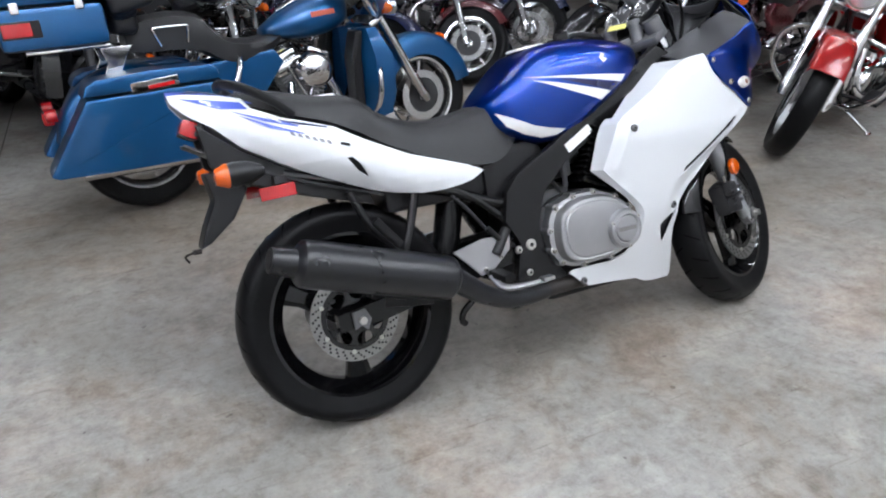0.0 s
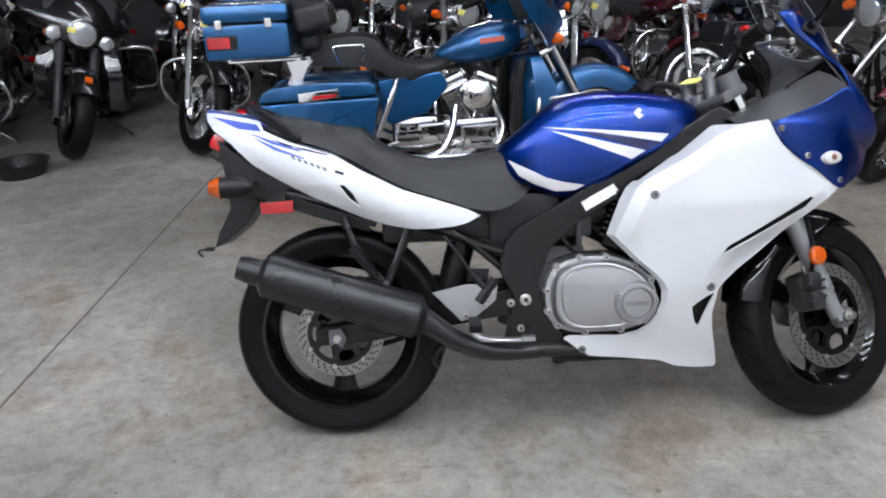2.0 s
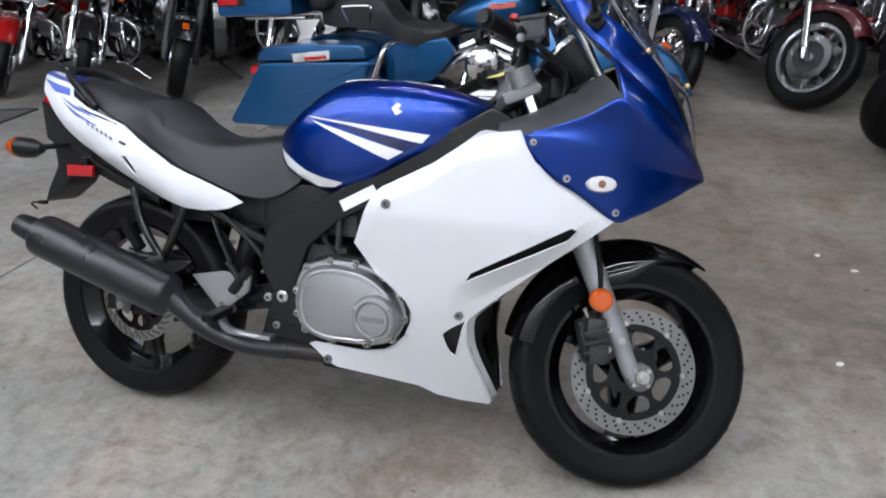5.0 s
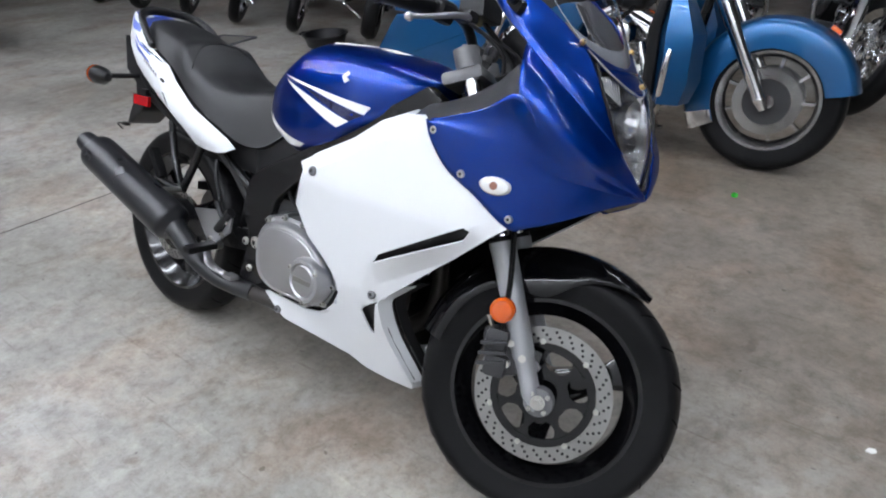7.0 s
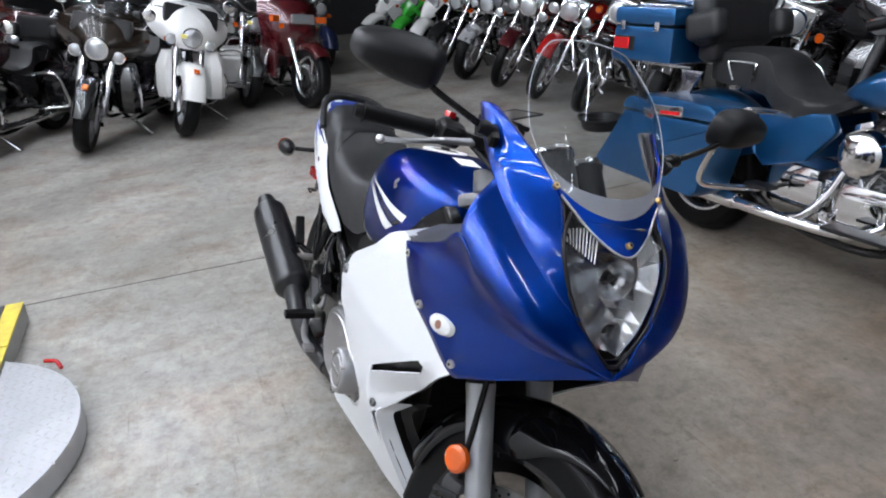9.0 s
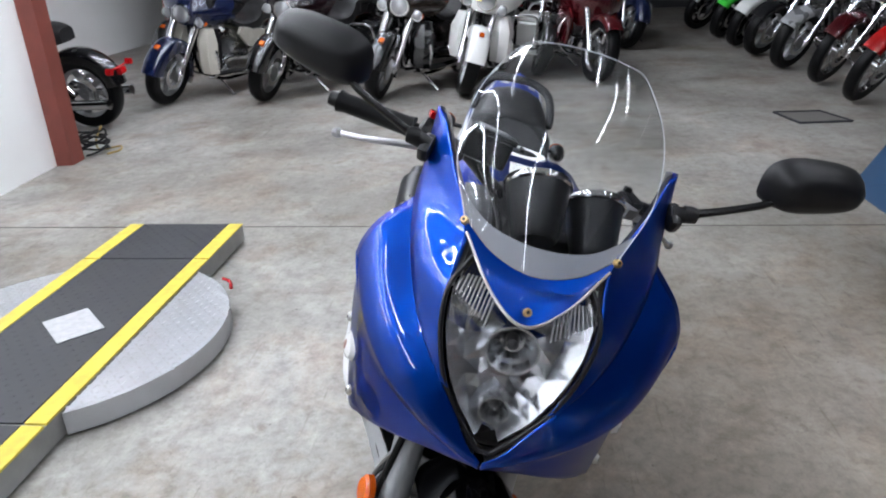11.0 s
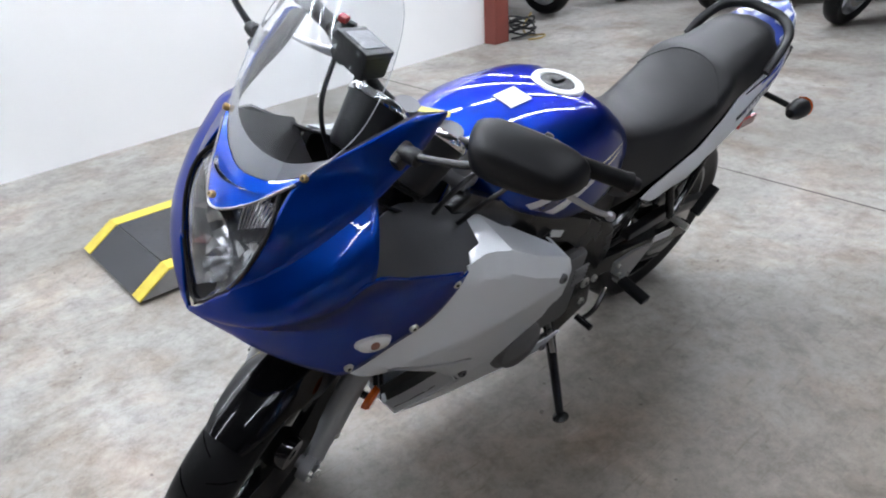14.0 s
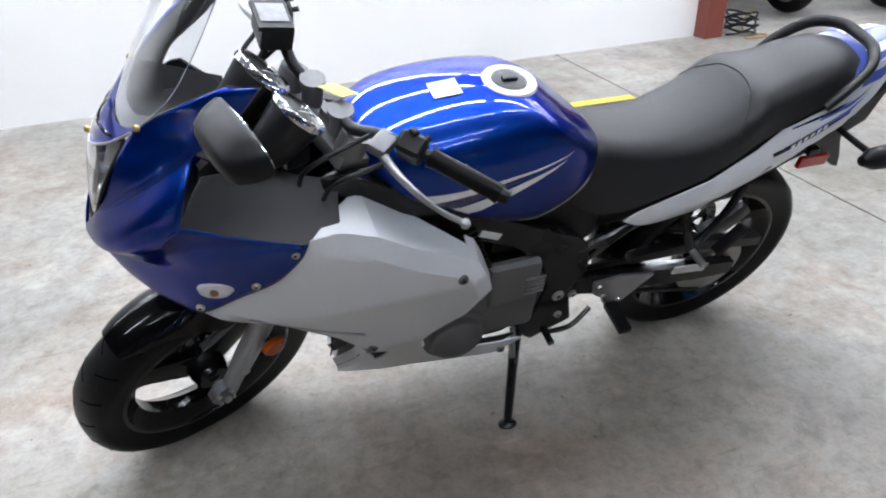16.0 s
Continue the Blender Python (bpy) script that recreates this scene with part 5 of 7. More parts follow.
    part("drive_chain", join(tube([(0.0, 0.091, 0.402), (0.25, 0.091, 0.400), (0.53, 0.091, 0.415)], 0.008, 8), tube([(0.0, 0.091, 0.202), (0.25, 0.091, 0.27), (0.53, 0.091, 0.355)], 0.008, 8)), TRIM, root)
    guard = part("chain_guard", join(slab([(-0.12, 0.40), (0.10, 0.445), (0.30, 0.435), (0.30, 0.41), (0.10, 0.405), (-0.12, 0.37)], 0.03, 0.100, 0.006)), TRIM, root)
    part("guard_label", slab([(0.04, 0.352), (0.15, 0.366), (0.155, 0.342), (0.05, 0.326)], 0.003, 0.122, 0), LABEL, guard, "pale warning label")
    st0, st1 = Vector((0.600, 0.125, 0.285)), Vector((0.664, 0.282, 0.112))
    stand = part("side_stand", tube([st0, st0.lerp(st1, 0.5), st1], [0.016, 0.013, 0.011], 12, 0), FRAME_BLACK, root, "black steel side stand, folded out")
    part("stand_foot", moved(lathe([(0, 0.010), (0.012, 0.008), (0.019, 0.002), (0.020, -0.004), (0.014, -0.006), (0, -0.006)], 18, axis="z"), Matrix.Translation(st1 + Vector((0.004, 0.010, -0.008))) @ pose(0, 0, 0, 17) @ Matrix.Diagonal((1.25, 1, 1, 1))), FRAME_BLACK, stand)
    part("stand_spring", tube([(0.62, 0.14, 0.30), (0.628, 0.185, 0.235)], 0.007, 8, 0), STEEL, stand)
    part("gear_lever", join(tube([(0.42, 0.16, 0.335), (0.48, 0.18, 0.305), (0.56, 0.19, 0.318)], 0.007, 8), rod((0.555, 0.175, 0.318), (0.555, 0.225, 0.318), 0.009)), FRAME_BLACK, root)

    # ---- front end, turned with the steering ----
    def leg(s, dist, out=0.0):
        return Vector((1.365 - 0.015, s * (0.098 + out), 0.285)) + RAKE * dist
    for s in (-1, 1):
        slider = tube([leg(s, -0.025), leg(s, 0.015), leg(s, 0.05), leg(s, 0.085), leg(s, 0.10), leg(s, 0.20), leg(s, 0.30), leg(s, 0.325), leg(s, 0.335)], [0.014, 0.021, 0.020, 0.022, 0.0245, 0.0255, 0.027, 0.029, 0.029], 20, 3)
        f = part("fork_leg", moved(slider, ST), mat("silver_fork_paint", (0.33, 0.34, 0.35), 0.4, 0.5, 0.2, vary=0.1) if s < 0 else bpy.data.materials["silver_fork_paint"], root, "silver painted fork slider")
        part("stanchion", moved(rod(leg(s, 0.33), leg(s, 0.735), 0.0185, seg=20), ST), CHROME, f, "chromed fork tube")
        part("dust_seal", moved(rod(leg(s, 0.325), leg(s, 0.345), 0.0275, seg=20), ST), RUBBER, f)
        part("axle_clamp", moved(rod((1.365, s * 0.075, 0.285), (1.365, s * 0.120, 0.285), 0.015, seg=16), ST), RISER, f)
        part("axle_end", moved(rod((1.365, s * 0.115, 0.285), (1.365, s * 0.127, 0.285), 0.008, seg=6), ST), BOLT, f)
        part("clamp_bolt", moved(rod(leg(s, 0.09, 0.015), leg(s, 0.09, 0.026), 0.008, seg=12), ST), BOLT, f)
        part("axle_boss", moved(lathe([(0.006, s * 0.112), (0.030, s * 0.112), (0.032, s * 0.106), (0.032, s * 0.088), (0.006, s * 0.088)], 24, (1.365, 0, 0.285)), ST), RISER, f, "silver axle boss")
        for k in range(4):
            a = radians(45 + 90 * k)
            part("boss_nut", moved(lathe([(0, s * 0.118), (0.005, s * 0.118), (0.0055, s * 0.110), (0, s * 0.110)], 8, (1.365 + 0.023 * math.cos(a), 0, 0.285 + 0.023 * math.sin(a))), ST), BOLT, f)
        bracket = slab([(1.352, 0.352), (1.330, 0.372), (1.285, 0.385), (1.272, 0.368), (1.300, 0.350), (1.340, 0.330)], 0.012, s * 0.092, 0.003)
        part("caliper_bracket", moved(bracket, ST), RISER, f, "silver cast caliper bracket") if s < 0 else bracket.free()
        lens = moved(lathe([(0, s * 0.010), (0.020, s * 0.009), (0.026, s * 0.004), (0.027, -s * 0.006), (0, -s * 0.006)], 24, tuple(leg(s, 0.190, 0.045) + Vector((-0.018, 0, 0)))), ST)
        part("side_reflector", lens, AMBER, f, "round amber side reflector")
        part("reflector_bracket", moved(rod(leg(s, 0.190, 0.02) + Vector((-0.014, 0, 0)), leg(s, 0.190, 0.042) + Vector((-0.018, 0, 0)), 0.008, seg=8), ST), TRIM, f)
        # bars
        bar_pts = [(1.035, s * 0.045, 0.952), (1.045, s * 0.10, 0.975), (1.03, s * 0.16, 1.005), (0.99, s * 0.23, 1.0), (0.93, s * 0.345, 0.985)]
        bar = part("handlebar", moved(tube(bar_pts, 0.011, 12), ST), TRIM, root, "black handlebar half")
        g0, g1 = Vector((0.988, s * 0.235, 1.0)), Vector((0.928, s * 0.352, 0.985))
        part("grip", moved(tube([g0, g0.lerp(g1, 0.1), g0.lerp(g1, 0.9), g1], [0.019, 0.0165, 0.0165, 0.019], 16, 0), ST), RUBBER, bar, "black ribbed rubber grip")
        part("bar_end", moved(rod(g1, g1.lerp(g0, -0.12), 0.014, 0.012), ST), TRIM, bar)
        part("switch_block", moved(join(rbox(0.044, 0.052, 0.046, 0.016, at=(1.004, s * 0.205, 1.003), turn=(0, 20, s * 25), seg=3), rbox(0.030, 0.016, 0.040, 0.006, at=(1.008, s * 0.186, 1.004), turn=(0, 20, s * 25)), rbox(0.012, 0.016, 0.014, 0.004, at=(0.998, s * 0.198, 1.030)), rod((0.984, s * 0.212, 1.012), (0.972, s * 0.210, 1.014), 0.006, seg=10), rod((0.984, s * 0.196, 1.000), (0.970, s * 0.193, 1.000), 0.005, seg=10)), ST), TRIM, bar)
        lever = [(1.050, s * 0.165, 1.006), (1.056, s * 0.20, 1.001), (1.050, s * 0.26, 0.988), (1.026, s * 0.315, 0.968), (1.000, s * 0.350, 0.955)]
        lv = part("lever", moved(tube(lever, [0.006, 0.0065, 0.005, 0.004, 0.004], 10, flat=1.3), ST), ALU, bar, "polished aluminium hand lever")
        part("lever_ball", moved(lathe([(0, -0.009), (0.007, -0.006), (0.009, 0), (0.007, 0.006), (0, 0.009)], 14, (0.998, s * 0.353, 0.954), "z"), ST), ALU, lv)
        part("lever_bracket", moved(rbox(0.05, 0.035, 0.022, 0.006, at=(1.042, s * 0.175, 1.006), turn=(0, 0, s * 20)), ST), TRIM if s < 0 else RISER, bar)
        part("bar_riser", moved(join(rod((1.035, s * 0.045, 0.905), (1.035, s * 0.045, 0.965), 0.020), rod((1.035, s * 0.045, 0.960), (1.035, s * 0.045, 0.972), 0.024, seg=20)), ST), RISER, root, "silver handlebar riser")
    part("master_cylinder", moved(join(rbox(0.06, 0.075, 0.045, 0.006, at=(1.06, -0.135, 1.03), turn=(0, -8, -18)), rbox(0.064, 0.079, 0.010, 0.003, at=(1.061, -0.135, 1.056), turn=(0, -8, -18))), ST), TRIM, root, "black brake fluid reservoir")
    part("reservoir_label", moved(rbox(0.05, 0.05, 0.001, 0, at=(1.060, -0.135, 1.0625), turn=(0, -8, -18)), ST), mat("silver_label", (0.22, 0.22, 0.23), 0.5, 0.5, vary=0.4, scale=60), root)
    part("kill_switch", moved(rbox(0.016, 0.018, 0.012, 0.003, at=(1.0, -0.215, 1.036)), ST), REDLENS, root, "red kill switch")
    part("top_clamp", moved(join(rbox(0.09, 0.24, 0.028, 0.010, at=(1.045, 0, 0.902), turn=(0, -25, 0)), rod(leg(-1, 0.70), leg(-1, 0.742), 0.028), rod(leg(1, 0.70), leg(1, 0.742), 0.028), rod((1.03, 0, 0.89), (1.02, 0, 0.925), 0.022)), ST), RISER, root, "silver top fork clamp")
    part("bottom_clamp", moved(rbox(0.08, 0.24, 0.04, 0.01, at=(1.138, 0, 0.735), turn=(0, -25, 0)), ST), FRAME_BLACK, root)
    part("steering_stem", rod((1.045, 0, 0.88), (1.11, 0, 0.74), 0.035), FRAME_BLACK, root)
    part("bar_tag", moved(rbox(0.05, 0.055, 0.002, 0, at=(1.01, 0.0, 0.968), turn=(10, -25, 15)), ST), YELLOWTAG, root, "pale yellow key tag")
    for s, r in ((-1, 0.054), (1, 0.051)):
        q = Matrix.Translation((1.128, s * 0.056, 1.018)) @ Vector((-0.72, 0, 0.69)).to_track_quat("Z", "X").to_matrix().to_4x4()
        cup = lathe([(0, -0.095), (r * 0.60, -0.095), (r * 0.72, -0.085), (r * 0.82, -0.05), (r * 0.93, -0.012), (r * 0.96, 0.0), (0, 0.0)], 36, axis="z")
        g = part("gauge", moved(cup, ST @ q), TRIM, root, "round black gauge cup with chrome bezel")
        part("bezel", moved(lathe([(r * 0.88, 0.004), (r * 0.93, 0.0075), (r * 0.99, 0.006), (r * 1.03, 0.001), (r * 1.03, -0.004), (r * 0.99, -0.007), (r * 0.88, 0.0)], 40, axis="z"), ST @ q), CHROME, g)
        part("dial", moved(lathe([(0, 0.0015), (r * 0.86, 0.0015), (r * 0.86, -0.002), (0, -0.002)], 32, axis="z"), ST @ q), DIAL, g)
        for k in range(14):
            ang = radians(-40 + 20 * k)
            part("dial_mark", moved(rbox(0.010, 0.0022, 0.0008, 0, at=(r * 0.76, 0, 0.002)), ST @ q @ Matrix.Rotation(ang, 4, "Z")), LABEL, g)
            part("dial_number", moved(rbox(0.005, 0.005, 0.0006, 0, at=(r * 0.55, 0, 0.0019)), ST @ q @ Matrix.Rotation(ang, 4, "Z")), LABEL, g) if k % 2 == 0 else None
        part("odometer_window", moved(rbox(0.008, 0.026, 0.0008, 0, at=(-r * 0.42, 0, 0.002)), ST @ q), ALUDARK, g)
        part("needle", moved(rbox(r * 0.6, 0.002, 0.001, 0, at=(r * 0.25, 0, 0.0032)), ST @ q @ Matrix.Rotation(radians(200), 4, "Z")), LABEL, g)
    part("gauge_bracket", moved(rbox(0.05, 0.15, 0.05, 0.01, at=(1.14, 0, 0.93)), ST), TRIM, root)
    for k, (y, x) in enumerate(((-0.12, 1.10), (-0.08, 1.13), (0.09, 1.12), (0.13, 1.10))):
        part("cable", moved(tube([(1.045, y * 1.6, 1.0), (x + 0.03, y * 1.3, 0.95), (x + 0.03, y, 0.86), (1.12, y * 0.5, 0.76)], 0.0045, 8), ST), TRIM, root)
    part("brake_hose", moved(tube([(1.07, -0.13, 1.01), (1.15, -0.10, 0.93), (1.20, -0.10, 0.75), (1.245, -0.125, 0.55), (1.255, -0.12, 0.44), (1.25, -0.10, 0.38)], 0.006, 8), ST), RUBBER, root)
    cal = part("front_caliper", moved(join(rbox(0.075, 0.055, 0.105, 0.016, at=(1.262, -0.078, 0.362), turn=(0, -15, 0)), rbox(0.05, 0.05, 0.05, 0.014, at=(1.252, -0.105, 0.39)), rbox(0.05, 0.05, 0.05, 0.014, at=(1.26, -0.105, 0.335)), rbox(0.09, 0.014, 0.035, 0.004, at=(1.30, -0.085, 0.368), turn=(0, 5, 0))), ST), CALIPER, root, "dark grey twin-piston front caliper")
    for k in range(3):
        part("caliper_rib", moved(rbox(0.058, 0.010, 0.008, 0.002, at=(1.250, -0.132, 0.385 - 0.022 * k), turn=(0, -15, 0)), ST), CALIPER, cal)
    for z in (0.345, 0.390):
        part("caliper_bolt", moved(rod((1.282, -0.10, z), (1.282, -0.122, z), 0.008, seg=6), ST), BOLT, cal)
    part("bleed_screw", moved(rod((1.235, -0.11, 0.41), (1.222, -0.115, 0.435), 0.005), ST), BOLT, cal)
    # front mudguard: an arc over the wheel
    rows = []
    for ang in np.linspace(57, 168, 25):
        u = (ang - 57) / 111
        a = radians(ang)
        R = 0.306 + 0.008 * math.sin(u * math.pi)
        w = 0.040 + 0.029 * min(1, u / 0.25) ** 0.7
        drop = (0.012 + 0.045 * min(1, u / 0.35)) + 0.045 * math.exp(-(((u - 0.42) / 0.16) ** 2))
        rows.append([(1.365 + (R - drop * abs(v) ** 3.2) * math.cos(a), w * math.copysign(min(1, abs(v) * 1.06), v), 0.288 + (R - drop * abs(v) ** 3.2) * math.sin(a)) for v in (-1, -0.93, -0.8, -0.55, -0.25, 0, 0.25, 0.55, 0.8, 0.93, 1)])
    part("front_mudguard", moved(surface(rows, 0.003, 2), ST), GLOSS, root, "glossy black front mudguard with pointed tip", 60)

    # ---- mirrors ----
    for s in (-1, 1):
        base = part("mirror_mount", join(rbox(0.040, 0.018, 0.026, 0.008, at=(1.243, s * 0.182, 1.066), turn=(0, 30, s * 10)), lathe([(0, s * 0.012), (0.011, s * 0.010), (0.013, 0), (0.011, -s * 0.010), (0, -s * 0.012)], 16, (1.243, s * 0.203, 1.077)), rod((1.243, s * 0.18, 1.07), (1.243, s * 0.208, 1.078), 0.012)), TRIM, root, "black mirror mount")
        part("mirror_arm", tube([(1.243, s * 0.200, 1.076), (1.243, s * 0.25, 1.098), (1.238, s * 0.300, 1.122), (1.232, s * 0.312, 1.14)], [0.0065, 0.0055, 0.0055, 0.007], 10), FRAME_BLACK, base, "thin black mirror arm")
        rings = []
        for u, kx, ky, kz in ((-0.5, 0.0, 0.074, 0.036), (0.0, 0.006, 0.077, 0.040), (0.35, 0.024, 0.073, 0.037), (0.7, 0.043, 0.063, 0.030), (0.92, 0.051, 0.050, 0.021), (1.0, 0.054, 0.020, 0.007)):
            ring = []
            for k in range(24):
                a = 2 * math.pi * k / 24
                c, q = math.cos(a), math.sin(a)
                yy = ky * abs(c) ** 0.75 * math.copysign(1, c)
                zz = kz * 0.95 * abs(q) ** (0.72 if q > 0 else 0.55) * math.copysign(1, q) * (1 - 0.22 * yy / 0.09 * 1.0)
                ring.append((kx, s * yy, zz))
            rings.append(ring)
        head = moved(loft(rings), Matrix.Translation((1.200, s * 0.355, 1.162)) @ pose(0, 0, 0, s * 8, 14, s * 16))
        h = part("mirror_head", head, mat("mirror_shell_plastic", (0.006, 0.006, 0.007), 0.45, vary=0.2, scale=10, spec=0.25) if s < 0 else bpy.data.materials["mirror_shell_plastic"], base, "black plastic mirror shell", 50)
        gl = lathe([(0, 0), (1, 0), (1, 0.003), (0, 0.003)], 28, axis="x")
        gl.transform(Matrix.Translation((1.198, s * 0.355, 1.162)) @ pose(0, 0, 0, s * 8, 14, s * 16) @ Matrix.Diagonal((1, 0.072, 0.032, 1)))
        part("mirror_glass", gl, mat("mirror_glass", (0.85, 0.86, 0.87), 0.02, 1.0, vary=0.01, rough_vary=0.0) if s < 0 else bpy.data.materials["mirror_glass"], base)
    return root


sport_bike()


# ---- the rows of parked motorcycles ----
SHARED = {}


def shared_part(key, name, build, material, parent, label="", angle=40, m=None):
    """A part whose mesh is made once and then used by every motorcycle of the kind."""
    k = (key, material.name)
    if k not in SHARED:
        SHARED[k] = mesh_of(build(), name, material, angle)
    ob = new(name, SHARED[k])
    ob.parent = parent
    if m is not None:
        ob.matrix_local = m
    if label:
        ob["label"] = label
    return ob


PAINT = {
    "black": mat("black_gloss_paint", (0.007, 0.007, 0.008), 0.15, 0, 0.9, vary=0.2),
    "blue": HD_BLUE,
    "navy": mat("navy_gloss_paint", (0.005, 0.010, 0.042), 0.2, 0.1, 0.8, vary=0.15),
    "red": mat("bright_red_gloss_paint", (0.30, 0.006, 0.006), 0.2, 0.1, 0.9, vary=0.1),
    "maroon": mat("maroon_gloss_paint", (0.07, 0.005, 0.008), 0.2, 0.2, 0.9, vary=0.15),
    "white": mat("white_gloss_paint", (0.78, 0.78, 0.76), 0.25, 0, 0.7, vary=0.03),
    "cream": mat("cream_gloss_paint", (0.55, 0.52, 0.45), 0.25, 0, 0.7, vary=0.04),
    "tan": mat("bronze_gloss_paint", (0.016, 0.011, 0.008), 0.2, 0.0, 0.4, vary=0.12),
    "plum": mat("dark_plum_gloss_paint", (0.008, 0.003, 0.004), 0.15, 0.0, 0.5, vary=0.15),
    "silver": mat("silver_metallic_paint", (0.42, 0.43, 0.44), 0.28, 0.6, 0.7, vary=0.08),
    "green": mat("green_gloss_paint", (0.03, 0.34, 0.03), 0.25, 0, 0.8, vary=0.1),
}
BLACKCAST = mat("black_engine_casting", (0.02, 0.02, 0.022), 0.35, 0.3, vary=0.2, spec=0.4)
BRIGHT = mat("polished_alloy", (0.78, 0.78, 0.78), 0.2, 1.0, vary=0.08)
GLASSLAMP = mat("bright_lamp_glass", (0.62, 0.64, 0.66), 0.12, 0.7, 0.8, vary=0.25, scale=40)
FSTEER_AT = Vector((1.50, 0, 0.32))
FRAKE = Vector((-0.469, 0, 0.883))


def wire_wheel(parent, key, at, m, kind, radius, half, rim_mat):
    rim_r = radius - 0.095
    M = m @ Matrix.Translation(at)
    w = shared_part(("tyre", radius, half), "wheel", lambda: tyre_bm(radius, rim_r, half, 48), RUBBER, parent, "black tyre on a bright wheel", 40, M)
    hw = half * 0.7
    shared_part(("rim", radius, half), "rim", lambda: lathe([(rim_r + 0.008, -hw), (rim_r - 0.01, -hw + 0.01), (rim_r - 0.022, 0), (rim_r - 0.01, hw - 0.01), (rim_r + 0.008, hw), (rim_r - 0.004, hw), (rim_r - 0.03, 0), (rim_r - 0.004, -hw)], 48), DARKCAST if kind == "mag" else rim_mat, w)
    if kind == "mag":
        for s in (-1, 1):
            shared_part(("lip", radius, half, s), "rim_lip", lambda: lathe([(rim_r + 0.014, s * (hw + 0.002)), (rim_r + 0.012, s * (hw + 0.009)), (rim_r - 0.016, s * (hw + 0.005)), (rim_r - 0.030, s * (hw - 0.014)), (rim_r - 0.014, s * (hw - 0.014))], 48), BRIGHT, w, "polished bright rim lip")
            shared_part(("carrier", s), "disc_carrier", lambda: lathe([(0.03, s * 0.066), (0.060, s * 0.062), (0.103, s * 0.067), (0.103, s * 0.069), (0.060, s * 0.066), (0.03, s * 0.070)], 24), DARKCAST, w)
    shared_part(("hub", kind), "hub", lambda: lathe([(0.01, -0.06), (0.05, -0.06), (0.05, -0.045), (0.028, -0.03), (0.028, 0.03), (0.05, 0.045), (0.05, 0.06), (0.01, 0.06)], 20), rim_mat, w)
    if kind == "wire":
        def build():
            rods = []
            for k in range(36):
                a = 2 * math.pi * k / 36
                b = a + (0.35 if k % 2 else -0.35)
                s = 0.045 if k % 4 < 2 else -0.045
                rods.append(rod((0.045 * math.cos(b), s, 0.045 * math.sin(b)), ((rim_r - 0.02) * math.cos(a), 0, (rim_r - 0.02) * math.sin(a)), 0.0028, seg=5))
            return join(*rods)
        tagged(shared_part(("wires", radius), "wire_spokes", build, CHROME, w), kind="stuff")
    else:
        n = {"mag": 9, "five": 5}[kind]
        for k in range(n):
            shared_part(("magspoke", radius, n), "spoke", lambda: loft([[(r, u * y, u2 * z) for u, u2 in ((-1, -1), (1, -1), (1, 1), (-1, 1))] for r, y, z in ((0.03, 0.022, 0.022), (0.1, 0.014, 0.007 if n > 6 else 0.024), (rim_r - 0.015, 0.012, 0.007 if n > 6 else 0.030))]), rim_mat, w, "", 40, Matrix.Rotation(2 * math.pi * k / n, 4, "Y"))
    for s in (-1, 1):
        shared_part(("disc", s), "brake_disc", lambda: lathe([(0.100, s * 0.072 - 0.002), (0.142, s * 0.072 - 0.002), (0.142, s * 0.072 + 0.002), (0.100, s * 0.072 + 0.002)], 40), BRIGHT, w)
    return w


def fender_bm(radius, width, a0, a1, drop, flare=0.0):
    rows = []
    for ang in np.linspace(a0, a1, 13):
        a = radians(ang)
        row = []
        for v in (-1, -0.97, -0.7, -0.3, 0, 0.3, 0.7, 0.97, 1):
            rr = radius - drop * (0 if abs(v) < 0.9 else (0.18 if abs(v) < 0.99 else 1.0)) - 0.02 * v * v
            row.append((rr * math.cos(a), width * (v if abs(v) < 0.99 else v * (1 + flare)), rr * math.sin(a)))
        rows.append(row)
    return surface(rows, 0.004, 2)


